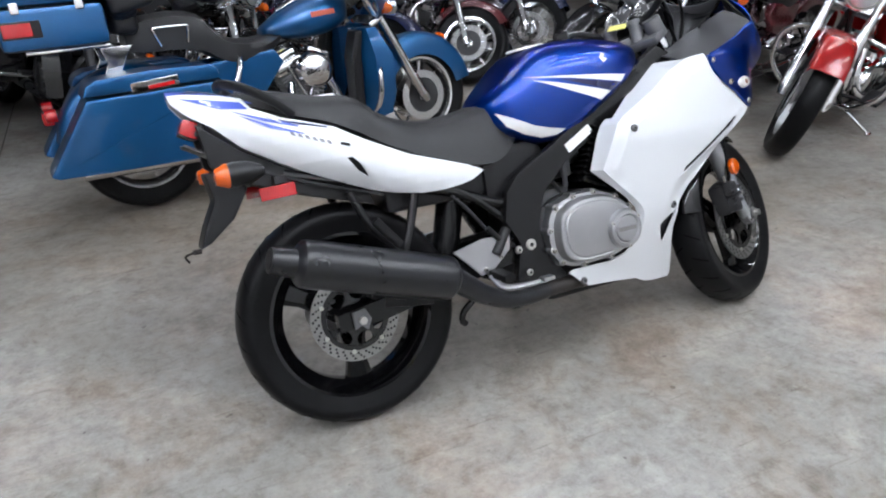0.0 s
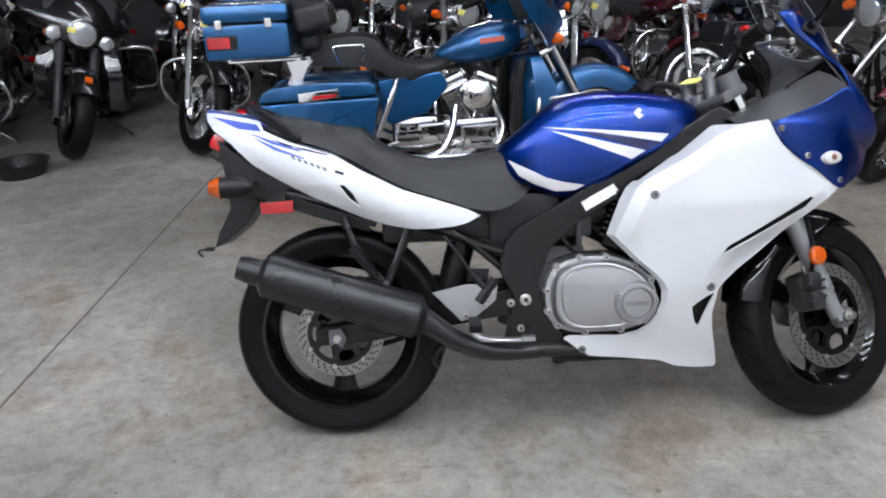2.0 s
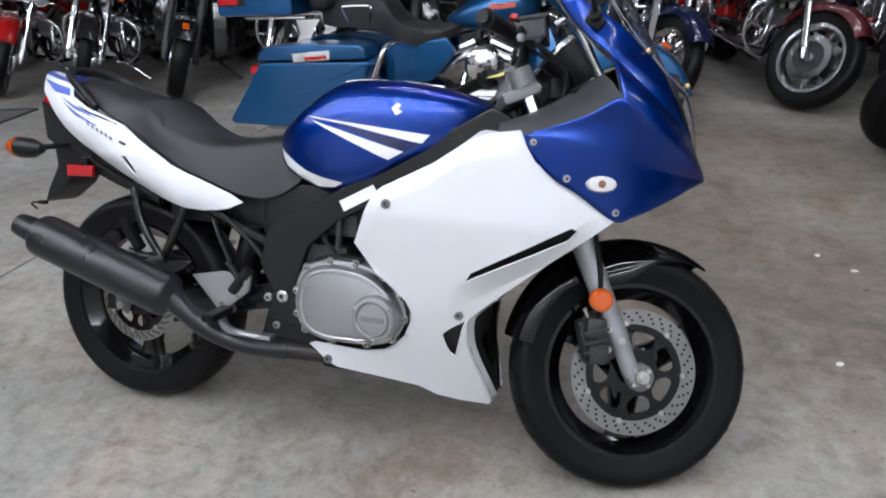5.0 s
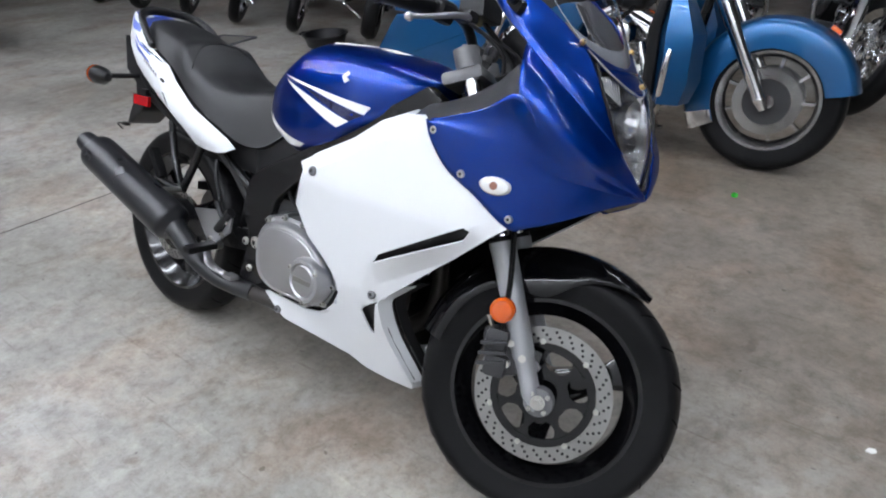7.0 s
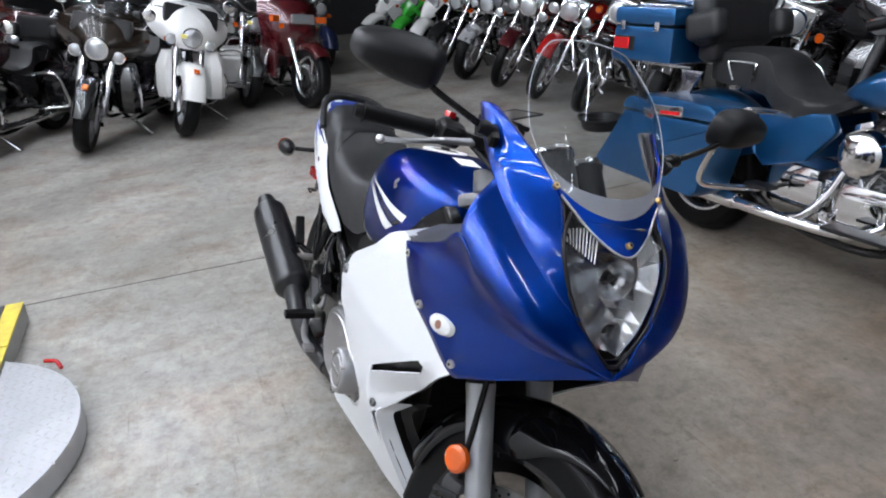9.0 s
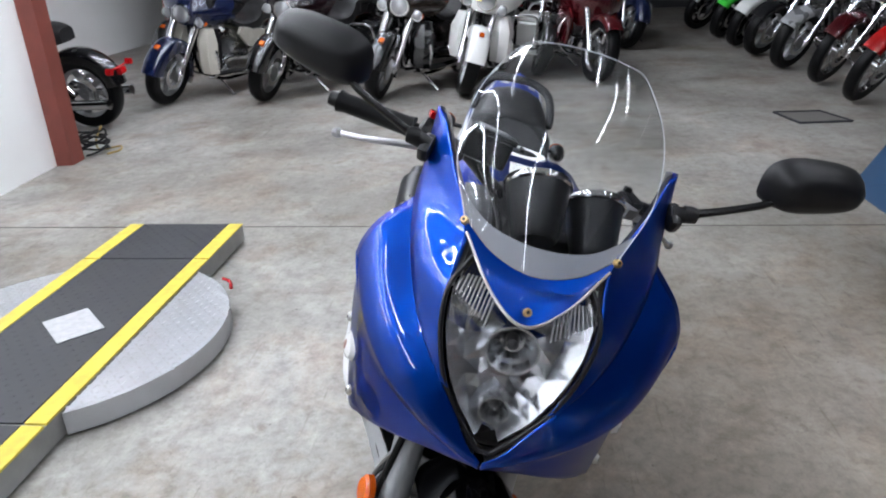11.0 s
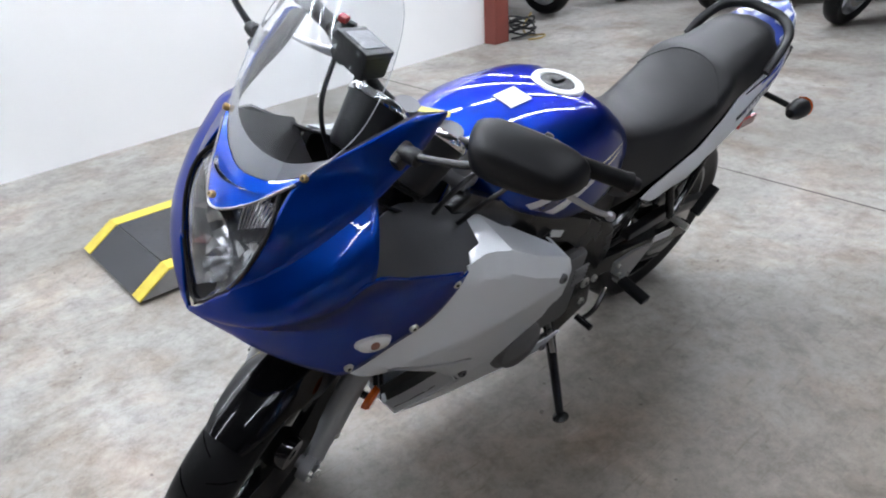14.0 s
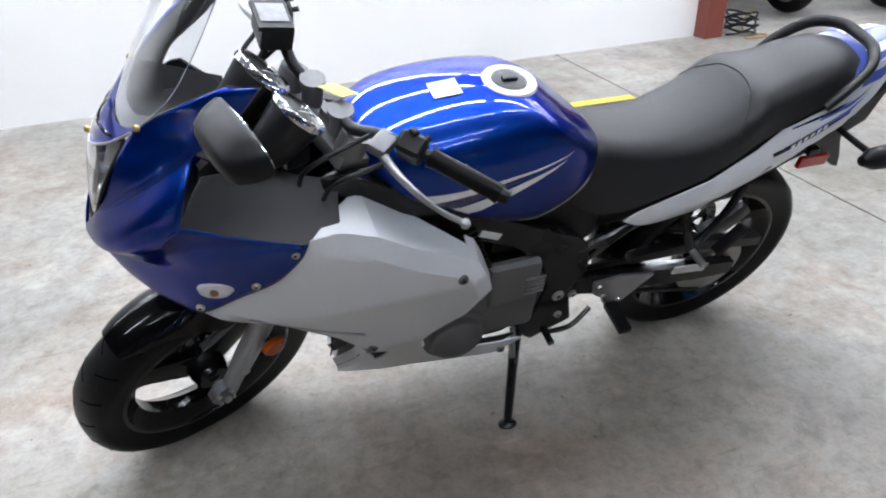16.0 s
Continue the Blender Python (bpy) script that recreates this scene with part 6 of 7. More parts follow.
def cruiser(name_label, paint, front, heading, lean=9, steer=28, style="cruiser", wheel="wire", engine="chrome", trim=None, low=None, tag=False, front_wheel=(0.325, 0.055), bag=False, pak=False, screen=False, group="parked motorcycles"):
    """A parked motorcycle: front is where its front tyre meets the floor, heading the way that it points, in degrees from +x."""
    P, P2, P3 = PAINT[paint], PAINT[trim or paint], PAINT[low or paint]
    ST = Matrix.Translation(FSTEER_AT) @ Matrix.Rotation(radians(steer), 4, FRAKE) @ Matrix.Translation(-FSTEER_AT)
    fr, fh = front_wheel
    contact = (ST @ Vector((1.56, 0, 0.0))) * 0.965
    turn = Matrix.Rotation(radians(heading), 4, "Z")
    tip = turn @ Matrix.Rotation(radians(-lean), 4, "X") @ Vector((contact.x, contact.y, 0))
    root = thing("motorcycle", name_label, "motorcycle", Matrix.Translation((front[0] - tip.x, front[1] - tip.y, 0.008)) @ turn @ Matrix.Rotation(radians(-lean), 4, "X") @ Matrix.Scale(0.965, 4), group)
    bright = CHROME if engine == "chrome" else BLACKCAST
    rimmat = (CHROME if wheel == "wire" else BRIGHT) if wheel != "five" else (ALU if engine == "chrome" else RIM)
    wire_wheel(root, "r", (0, 0, 0.315), Matrix.Identity(4), wheel, 0.315, 0.068, rimmat)
    wire_wheel(root, "f", (1.56, 0, fr), ST, wheel, fr, fh, rimmat)
    # frame, engine, tank, seat
    for s in (-1, 1):
        shared_part(("frame", s), "frame_tube", lambda: tube([(0.05, s * 0.12, 0.32), (0.35, s * 0.12, 0.30), (0.55, s * 0.11, 0.20), (1.0, s * 0.11, 0.19), (1.16, s * 0.06, 0.40), (1.26, 0, 0.78)], 0.018, 8), FRAME_BLACK, root)
        shared_part(("frame2", s), "frame_tube", lambda: tube([(0.02, s * 0.12, 0.33), (0.30, s * 0.11, 0.55), (0.55, s * 0.08, 0.66), (1.22, 0, 0.82)], 0.018, 8), FRAME_BLACK, root)
    e = shared_part(("case",), "crankcase", lambda: join(rbox(0.40, 0.22, 0.20, 0.05, at=(0.86, 0, 0.33)), rbox(0.26, 0.24, 0.20, 0.05, at=(0.55, 0, 0.36))), bright, root, "V-twin engine crankcase")
    for k, tilt in enumerate((-22, 24)):
        M = pose(0.86, 0, 0.40, 0, tilt, 0)
        shared_part(("cyl",), "cylinder", lambda: loft([[(h * c, h * q, z) for c, q in ((-1, -1), (1, -1), (1, 1), (-1, 1))] for i in range(9) for h, z in ((0.052, 0.006 + 0.018 * i), (0.075, 0.012 + 0.018 * i), (0.075, 0.018 + 0.018 * i), (0.052, 0.022 + 0.018 * i))]), ALU if engine == "chrome" else FRAME_BLACK, e, "finned cylinder", 40, M)
        shared_part(("head",), "cylinder_head", lambda: join(rbox(0.17, 0.16, 0.06, 0.02, at=(0, 0, 0.20)), rbox(0.14, 0.13, 0.05, 0.02, at=(0, 0, 0.25))), bright, e, "", 40, M)
        shared_part(("pushrod",), "pushrod_tube", lambda: rod((0.0, -0.09, -0.04), (0.0, -0.075, 0.20), 0.012), bright, e, "", 40, M)
    shared_part(("aircleaner",), "air_cleaner", lambda: lathe([(0, -0.235), (0.03, -0.232), (0.036, -0.226), (0.070, -0.222), (0.088, -0.205), (0.092, -0.15), (0, -0.15)], 36, (0.885, 0, 0.565)), bright, e, "round chrome air cleaner cover")
    shared_part(("primary",), "primary_cover", lambda: join(lathe([(0, 0.17), (0.09, 0.165), (0.10, 0.14), (0.10, 0.10), (0, 0.10)], 28, (0.86, 0, 0.32)), lathe([(0, 0.17), (0.11, 0.165), (0.12, 0.14), (0.12, 0.10), (0, 0.10)], 28, (0.56, 0, 0.34)), rbox(0.34, 0.07, 0.18, 0.03, at=(0.72, 0.13, 0.33))), bright, e)
    shared_part(("cam",), "timing_cover", lambda: join(rbox(0.20, 0.04, 0.13, 0.03, at=(0.90, -0.125, 0.33)), lathe([(0, -0.155), (0.045, -0.152), (0.05, -0.14), (0, -0.12)], 24, (0.93, 0, 0.33)), rbox(0.16, 0.05, 0.12, 0.03, at=(0.64, -0.12, 0.36)), rbox(0.07, 0.05, 0.07, 0.02, at=(0.76, -0.13, 0.27))), bright, e)

    def tank():
        rings = []
        for x, zt, zb, w in ((0.68, 0.785, 0.75, 0.05), (0.74, 0.825, 0.73, 0.095), (0.83, 0.875, 0.715, 0.135), (0.93, 0.91, 0.715, 0.15), (1.02, 0.925, 0.725, 0.15), (1.09, 0.92, 0.75, 0.135), (1.135, 0.905, 0.78, 0.10), (1.15, 0.885, 0.80, 0.05)):
            rings.append([(x, w * math.copysign(abs(math.cos(a)) ** 0.7, math.cos(a)), (zt + zb) / 2 + (zt - zb) / 2 * math.copysign(abs(math.sin(a)) ** 0.8, math.sin(a))) for a in (2 * math.pi * k / 20 for k in range(20))])
        cols = [spline([r[i] for r in rings], 2) for i in range(20)]
        return loft([[c[j] for c in cols] for j in range(len(cols[0]))])
    t = shared_part(("tank",), "fuel_tank", tank, P, root, "glossy teardrop fuel tank", 60)
    shared_part(("dash",), "tank_dash", lambda: loft([[(x, w * math.cos(a), z + 0.012 * math.sin(a)) for a in (2 * math.pi * k / 12 for k in range(12))] for x, z, w in ((0.78, 0.858, 0.01), (0.87, 0.898, 0.035), (0.98, 0.924, 0.045), (1.07, 0.926, 0.04), (1.12, 0.912, 0.02))]), bright, t)
    if paint == "blue":
        for s in (-1, 1):
            part("tank_badge", moved(rbox(0.13, 0.006, 0.026, 0.002), pose(0.98, s * 0.150, 0.835, s * 8, -4, 0)), ORANGE_BADGE, t, "faded orange tank badge")

    def seat():
        rings = []
        for x, zt, wt, zl, wl in ((0.78, 0.785, 0.05, 0.74, 0.07), (0.72, 0.765, 0.10, 0.70, 0.12), (0.62, 0.750, 0.14, 0.66, 0.15), (0.50, 0.765, 0.16, 0.65, 0.16), (0.42, 0.82, 0.15, 0.68, 0.155), (0.36, 0.895, 0.13, 0.72, 0.14), (0.25, 0.915, 0.125, 0.74, 0.13), (0.10, 0.905, 0.115, 0.745, 0.12), (0.02, 0.875, 0.09, 0.76, 0.10)):
            prof = [(0, zt), (0.6 * wt, zt - 0.004), (wt, zt - 0.025), (wl, (zt + zl) / 2), (wl * 0.95, zl), (0, zl - 0.004)]
            rings.append([(x, y, z) for y, z in prof] + [(x, -y, z) for y, z in reversed(prof[1:-1])])
        cols = [spline([r[i] for r in rings], 3) for i in range(len(rings[0]))]
        return loft([[c[j] for c in cols] for j in range(len(cols[0]))])
    shared_part(("seat",), "seat", seat, VINYL, root, "black leather two-up seat", 55)
    for s in (-1, 1):
        shared_part(("grabstrap", s), "seat_rail", lambda: tube([(0.17, s * 0.122, 0.765), (0.145, s * 0.133, 0.835), (0.16, s * 0.128, 0.848), (0.29, s * 0.132, 0.848), (0.30, s * 0.138, 0.835), (0.29, s * 0.135, 0.77)], 0.006, 6, 3), CHROME, root)
        shared_part(("sidecover", s), "side_cover", lambda: slab([(0.36, 0.66), (0.70, 0.69), (0.74, 0.62), (0.62, 0.48), (0.42, 0.42), (0.37, 0.46)], 0.05, s * 0.125, 0.018), P3, root, "painted side cover")
        shared_part(("shock", s), "rear_shock", lambda: join(rod((0.02, s * 0.15, 0.34), (0.26, s * 0.14, 0.56), 0.022), rod((0.12, s * 0.146, 0.43), (0.26, s * 0.14, 0.56), 0.032)), CHROME, root)
    shared_part(("rfender",), "rear_fender", lambda: moved(fender_bm(0.37, 0.098, 20, 172, 0.09), Matrix.Translation((0, 0, 0.335))), P, root, "painted rear fender", 50)
    shared_part(("taillamp",), "tail_lamp", lambda: join(rbox(0.05, 0.09, 0.06, 0.015, at=(-0.375, 0, 0.50)), lathe([(0, -0.03), (0.028, -0.025), (0.03, 0.02), (0, 0.025)], 16, (-0.36, -0.16, 0.53), "x"), lathe([(0, -0.03), (0.028, -0.025), (0.03, 0.02), (0, 0.025)], 16, (-0.36, 0.16, 0.53), "x"), rod((-0.36, -0.16, 0.53), (-0.36, 0.16, 0.53), 0.008)), REDLENS, root, "red tail lamp and indicators")
    # exhausts, boards, stand
    for s, z in ((-1, 0.27), (-1, 0.0), (1, 0.24)):
        if z:
            pipe = shared_part(("pipe", s), "exhaust_pipe", lambda: tube([(0.98, s * 0.09, 0.52), (1.03, s * 0.12, 0.36), (0.92, s * 0.165, 0.25), (0.60, s * 0.185, 0.235), (0.35, s * 0.19, 0.245), (0.30, s * 0.19, 0.25), (-0.30, s * 0.195, 0.265)], [0.022, 0.022, 0.022, 0.024, 0.03, 0.042, 0.044], 14), CHROME if engine == "chrome" else MUFFLER, root, "long exhaust pipe")
        else:
            shared_part(("pipe2",), "exhaust_pipe", lambda: tube([(0.78, -0.08, 0.50), (0.74, -0.13, 0.36), (0.68, -0.17, 0.27), (0.60, -0.18, 0.24)], 0.021, 12), CHROME if engine == "chrome" else MUFFLER, root)
    for s in (-1, 1):
        shared_part(("board", s), "footboard", lambda: join(rbox(0.30, 0.10, 0.016, 0.006, at=(1.0, s * 0.255, 0.285)), rod((0.92, s * 0.10, 0.27), (0.92, s * 0.27, 0.275), 0.012), rod((1.08, s * 0.10, 0.27), (1.08, s * 0.27, 0.275), 0.012)), TRIM, root)
        shared_part(("passboard", s), "passenger_footrest", lambda: join(rbox(0.12, 0.08, 0.02, 0.008, at=(0.50, s * 0.23, 0.36)), rod((0.50, s * 0.10, 0.35), (0.50, s * 0.23, 0.35), 0.012)), TRIM, root)
    sf = Vector((0.98, 0.30, 0.30 * math.tan(radians(lean)) + 0.012))
    part("side_stand", join(tube([(1.0, 0.12, 0.18), sf], [0.013, 0.011], 10, 0), rbox(0.06, 0.03, 0.012, 0.004, at=tuple(sf))), bright, root, "side stand, folded out")

    # front end
    def L(s, d, o=0.0):
        return Vector((1.545, s * (0.115 + o), fr)) + FRAKE * d
    for s in (-1, 1):
        f = shared_part(("fork", s, fr), "fork_leg", lambda: tube([L(s, -0.03), L(s, 0.02), L(s, 0.06), L(s, 0.36), L(s, 0.38)], [0.02, 0.032, 0.028, 0.030, 0.033], 16, 3), bright, root, "bright fork slider", 40, ST)
        shared_part(("stanchion", s, fr), "fork_tube", lambda: rod(L(s, 0.36), L(s, 0.70), 0.024 if style != "tour" else 0.034), CHROME if style != "tour" else bright, f)
        shared_part(("signal", s), "indicator", lambda: lathe([(0, 0.04), (0.024, 0.036), (0.032, 0.01), (0.028, -0.02), (0, -0.035)], 18, (1.30, s * 0.20, 0.82), "x"), AMBER, root, "amber front indicator", 40, ST)
        shared_part(("bar", s, style), "handlebar", lambda: tube([(1.20, 0, 0.98), (1.20, s * 0.08, 0.99), (1.16, s * 0.22, 1.07), (1.05, s * 0.33, 1.06), (0.93, s * 0.40, 1.02)], 0.0125, 10), CHROME, root, "chrome handlebar", 40, ST)
        shared_part(("grip", s), "grip", lambda: rod((1.03, s * 0.34, 1.055), (0.925, s * 0.402, 1.02), 0.018), RUBBER, root, "", 40, ST)
        shared_part(("mirror", s), "mirror", lambda: join(rod((1.06, s * 0.32, 1.06), (1.10, s * 0.36, 1.18), 0.006), moved(lathe([(0, 0.02), (0.05, 0.012), (0.06, 0), (0, 0)], 20, axis="x"), pose(1.10, s * 0.36, 1.21))), CHROME, root, "", 40, ST)
        shared_part(("crash", s), "crash_bar", lambda: tube([(1.20, s * 0.05, 0.62), (1.20, s * 0.22, 0.60), (1.19, s * 0.31, 0.52), (1.17, s * 0.31, 0.36), (1.13, s * 0.20, 0.24), (1.10, s * 0.08, 0.21)], 0.015, 10), CHROME if engine == "chrome" else FRAME_BLACK, root, "engine guard bar")
    shared_part(("yoke",), "fork_yoke", lambda: join(rbox(0.10, 0.30, 0.035, 0.012, at=(1.27, 0, 0.76), turn=(0, -28, 0)), rbox(0.10, 0.30, 0.035, 0.012, at=(1.19, 0, 0.93), turn=(0, -28, 0)), rbox(0.05, 0.24, 0.20, 0.02, at=(1.25, 0, 0.85), turn=(0, -28, 0))), bright, root, "", 40, ST)
    shared_part(("ffender", fr), "front_fender", lambda: moved(fender_bm(fr + 0.045, fh + 0.028, 12 if style == "tour" else 40, 206 if style == "tour" else 160, 0.11 if style == "tour" else 0.05, 0.05), Matrix.Translation((1.56, 0, fr))), P, root, "painted front fender", 50, ST)
    shared_part(("fendertip", style, fr), "fender_trim", lambda: moved(fender_bm(fr + 0.047, fh + 0.030, 194 if style == "tour" else 150, 208 if style == "tour" else 162, 0.11 if style == "tour" else 0.05, 0.05), Matrix.Translation((1.56, 0, fr))), CHROME, root, "", 50, ST)
    if style == "tour":
        shared_part(("fenderlight", fr), "fender_lamp", lambda: rbox(0.05, 0.05, 0.02, 0.008, at=(1.56 + (fr + 0.06) * 0.55, 0, fr + (fr + 0.06) * 0.835), turn=(0, 32, 0)), AMBER, root, "small amber fender lamp", 40, ST)
    # lamps
    hl = shared_part(("hl", style), "headlamp", lambda: lathe([(0, -0.13), (0.05, -0.12), (0.085, -0.07), (0.094, 0.0), (0.096, 0.02), (0.086, 0.024), (0, 0.012)], 32, (1.375, 0, 0.875), "x"), CHROME if style != "tour" else CHROME, root, "round chrome headlamp", 40, ST)
    shared_part(("hllens",), "lens", lambda: lathe([(0, 0.042), (0.04, 0.038), (0.075, 0.027), (0.084, 0.02), (0, 0.016)], 28, (1.375, 0, 0.875), "x"), GLASSLAMP, hl, "clear headlamp glass", 40)
    if style == "tour" or screen:
        for s in (-1, 1):
            p = shared_part(("passlamp", s), "passing_lamp", lambda: join(lathe([(0, -0.07), (0.04, -0.05), (0.052, 0.0), (0.054, 0.015), (0, 0.008)], 24, (1.34, s * 0.175, 0.83), "x"), rod((1.30, s * 0.04, 0.80), (1.32, s * 0.19, 0.80), 0.012)), CHROME, root, "chrome passing lamp", 40, ST)
            shared_part(("passlens", s), "lens", lambda: lathe([(0, 0.026), (0.03, 0.023), (0.046, 0.014), (0, 0.010)], 20, (1.34, s * 0.175, 0.83), "x"), GLASSLAMP, p)
    if tag:
        part("price_tag", moved(rbox(0.003, 0.085, 0.035, 0, at=(1.408, 0.0, 0.885)), ST @ pose(0, 0, 0, 4)), YELLOWTAG, root, "yellow paper tag")
    if style == "tour":
        def batwing():
            rows = []
            for z, w, xf, back in ((0.765, 0.15, 1.36, 0.08), (0.82, 0.27, 1.385, 0.16), (0.90, 0.36, 1.385, 0.24), (0.98, 0.385, 1.35, 0.27), (1.06, 0.355, 1.29, 0.25), (1.13, 0.29, 1.215, 0.20), (1.18, 0.19, 1.14, 0.10)):
                rows.append([(xf - back * abs(u) ** 2.2, w * u, z) for u in np.linspace(-1, 1, 11)])
            return surface(rows, 0.006, 2)
        shared_part(("batwing",), "fairing", batwing, P2, root, "painted fork-mounted fairing", 50, ST)
        shared_part(("innerfairing",), "inner_fairing", lambda: rbox(0.10, 0.50, 0.20, 0.04, at=(1.20, 0, 1.04), turn=(0, -25, 0)), TRIM, root, "", 40, ST)
        shared_part(("lowers",), "leg_shield", lambda: loft([[(1.13 + dx, -y, z) for dx, y in ((0.0, 0.10), (0.10, 0.12), (0.14, 0.20), (0.12, 0.29), (0.03, 0.31), (-0.02, 0.22))] for z in (0.30,)] + [[(1.13 + dx + 0.02, -y, z) for dx, y in ((0.0, 0.09), (0.11, 0.12), (0.16, 0.21), (0.13, 0.30), (0.02, 0.32), (-0.04, 0.22))] for z in (0.40, 0.60)] + [[(1.15 + dx, -y, 0.74) for dx, y in ((0.0, 0.09), (0.06, 0.11), (0.08, 0.18), (0.07, 0.25), (0.01, 0.26), (-0.02, 0.20))]]), P3, root, "painted leg shield", 40)
        shared_part(("lowers_l",), "leg_shield", lambda: moved(loft([[(1.13 + dx, -y, z) for dx, y in ((0.0, 0.10), (0.10, 0.12), (0.14, 0.20), (0.12, 0.29), (0.03, 0.31), (-0.02, 0.22))] for z in (0.30,)] + [[(1.13 + dx + 0.02, -y, z) for dx, y in ((0.0, 0.09), (0.11, 0.12), (0.16, 0.21), (0.13, 0.30), (0.02, 0.32), (-0.04, 0.22))] for z in (0.40, 0.60)] + [[(1.15 + dx, -y, 0.74) for dx, y in ((0.0, 0.09), (0.06, 0.11), (0.08, 0.18), (0.07, 0.25), (0.01, 0.26), (-0.02, 0.20))]]), Matrix.Diagonal((1, -1, 1, 1))), P3, root, "painted leg shield", 40)
        for q in (-1, 1):
            shared_part(("shieldback", q), "shield_lining", lambda: slab([(1.060, 0.33), (1.115, 0.31), (1.125, 0.62), (1.145, 0.735), (1.10, 0.735), (1.065, 0.60)], 0.12, q * 0.20, 0.02), TRIM, root, "black inner lining of the leg shield")
    if style == "wing":
        def front_cowl():
            rows = []
            for z, w, xf, back in ((0.52, 0.16, 1.36, 0.12), (0.66, 0.30, 1.40, 0.22), (0.80, 0.36, 1.42, 0.26), (0.95, 0.37, 1.40, 0.28), (1.06, 0.34, 1.33, 0.25), (1.12, 0.28, 1.26, 0.18)):
                rows.append([(xf - back * abs(u) ** 2, w * u, z) for u in np.linspace(-1, 1, 11)])
            return surface(rows, 0.006, 2)
        shared_part(("cowl",), "front_fairing", front_cowl, P, root, "wide painted touring fairing", 50)
        shared_part(("cowl_lamp",), "square_headlamp", lambda: rbox(0.05, 0.26, 0.10, 0.015, at=(1.415, 0, 0.90), turn=(0, -8, 0)), GLASSLAMP, root, "wide rectangular headlamp")
        for s in (-1, 1):
            shared_part(("cowl_sig", s), "corner_indicator", lambda: rbox(0.05, 0.13, 0.07, 0.015, at=(1.32, s * 0.27, 0.90), turn=(0, 0, s * -30)), AMBER, root, "large amber corner indicator")
            shared_part(("cowl_low", s), "lower_fairing", lambda: slab([(0.95, 0.28), (1.25, 0.30), (1.33, 0.60), (1.20, 0.75), (1.0, 0.70)], 0.05, s * 0.25, 0.02), P, root, "painted lower fairing")
    if style == "sport":
        def nose():
            rows = []
            for z, w, xf, back in ((0.62, 0.05, 1.52, 0.10), (0.72, 0.16, 1.50, 0.25), (0.84, 0.20, 1.44, 0.30), (0.95, 0.19, 1.34, 0.25), (1.05, 0.13, 1.24, 0.16)):
                rows.append([(xf - back * abs(u) ** 2, w * u, z) for u in np.linspace(-1, 1, 9)])
            return surface(rows, 0.006, 2)
        shared_part(("sportnose",), "nose_fairing", nose, P, root, "painted sport fairing", 50)
        for s in (-1, 1):
            shared_part(("sportside", s), "side_fairing", lambda: slab([(0.80, 0.30), (1.10, 0.26), (1.22, 0.45), (1.42, 0.72), (1.25, 0.85), (1.0, 0.70), (0.90, 0.5)], 0.05, s * 0.20, 0.02), P2, root, "painted side fairing")
    if screen or style in ("tour", "wing"):
        low, up = {"tour": (1.165, 1.24), "wing": (1.10, 1.42)}.get(style, (0.98, 1.42))
        shared_part(("screen", style), "windshield", lambda: surface([[(1.235 + (1.235 - z) * 0.55 - 0.10 * abs(u) ** 2, w * u, z) for u in (-1, -0.5, 0, 0.5, 1)] for z, w in ((low, 0.24), ((low + up) / 2, 0.245), (up, 0.17))], 0.004, 3), SCREEN, root, "clear windshield", 50, ST if style != "wing" else None)
    if bag:
        for s in (-1, 1):
            def bagbody():
                return slab([(-0.435, 0.300), (-0.40, 0.285), (-0.20, 0.275), (0.26, 0.262), (0.29, 0.30), (0.365, 0.59), (0.355, 0.605), (-0.225, 0.60)], 0.215, s * 0.285, 0.022)
            b = shared_part(("bag", s), "saddlebag", bagbody, P3, root, "hard painted saddlebag")
            shared_part(("baglid", s), "lid", lambda: slab([(-0.240, 0.606), (0.352, 0.611), (0.345, 0.664), (0.31, 0.682), (0.05, 0.690), (-0.17, 0.676), (-0.215, 0.655)], 0.224, s * 0.285, 0.018), P3, b, "saddlebag lid")
            shared_part(("baghandle", s), "latch_plate", lambda: join(rbox(0.205, 0.010, 0.045, 0.004, at=(0.065, s * 0.398, 0.628), turn=(0, -4, 0))), CHROME, b, "chrome latch plate")
            shared_part(("bagrefl", s), "reflector", lambda: rbox(0.115, 0.006, 0.018, 0.002, at=(0.09, s * 0.405, 0.622), turn=(0, -4, 0)), REDLENS, b, "red reflector")
            shared_part(("bagguard", s), "bag_guard", lambda: tube([(0.52, s * 0.14, 0.655), (0.485, s * 0.28, 0.680), (0.455, s * 0.375, 0.675), (0.435, s * 0.412, 0.635), (0.385, s * 0.42, 0.52), (0.330, s * 0.418, 0.40), (0.322, s * 0.395, 0.350), (0.36, s * 0.33, 0.335), (0.44, s * 0.16, 0.325)], 0.014, 12, 5), CHROME, root, "chrome saddlebag guard")
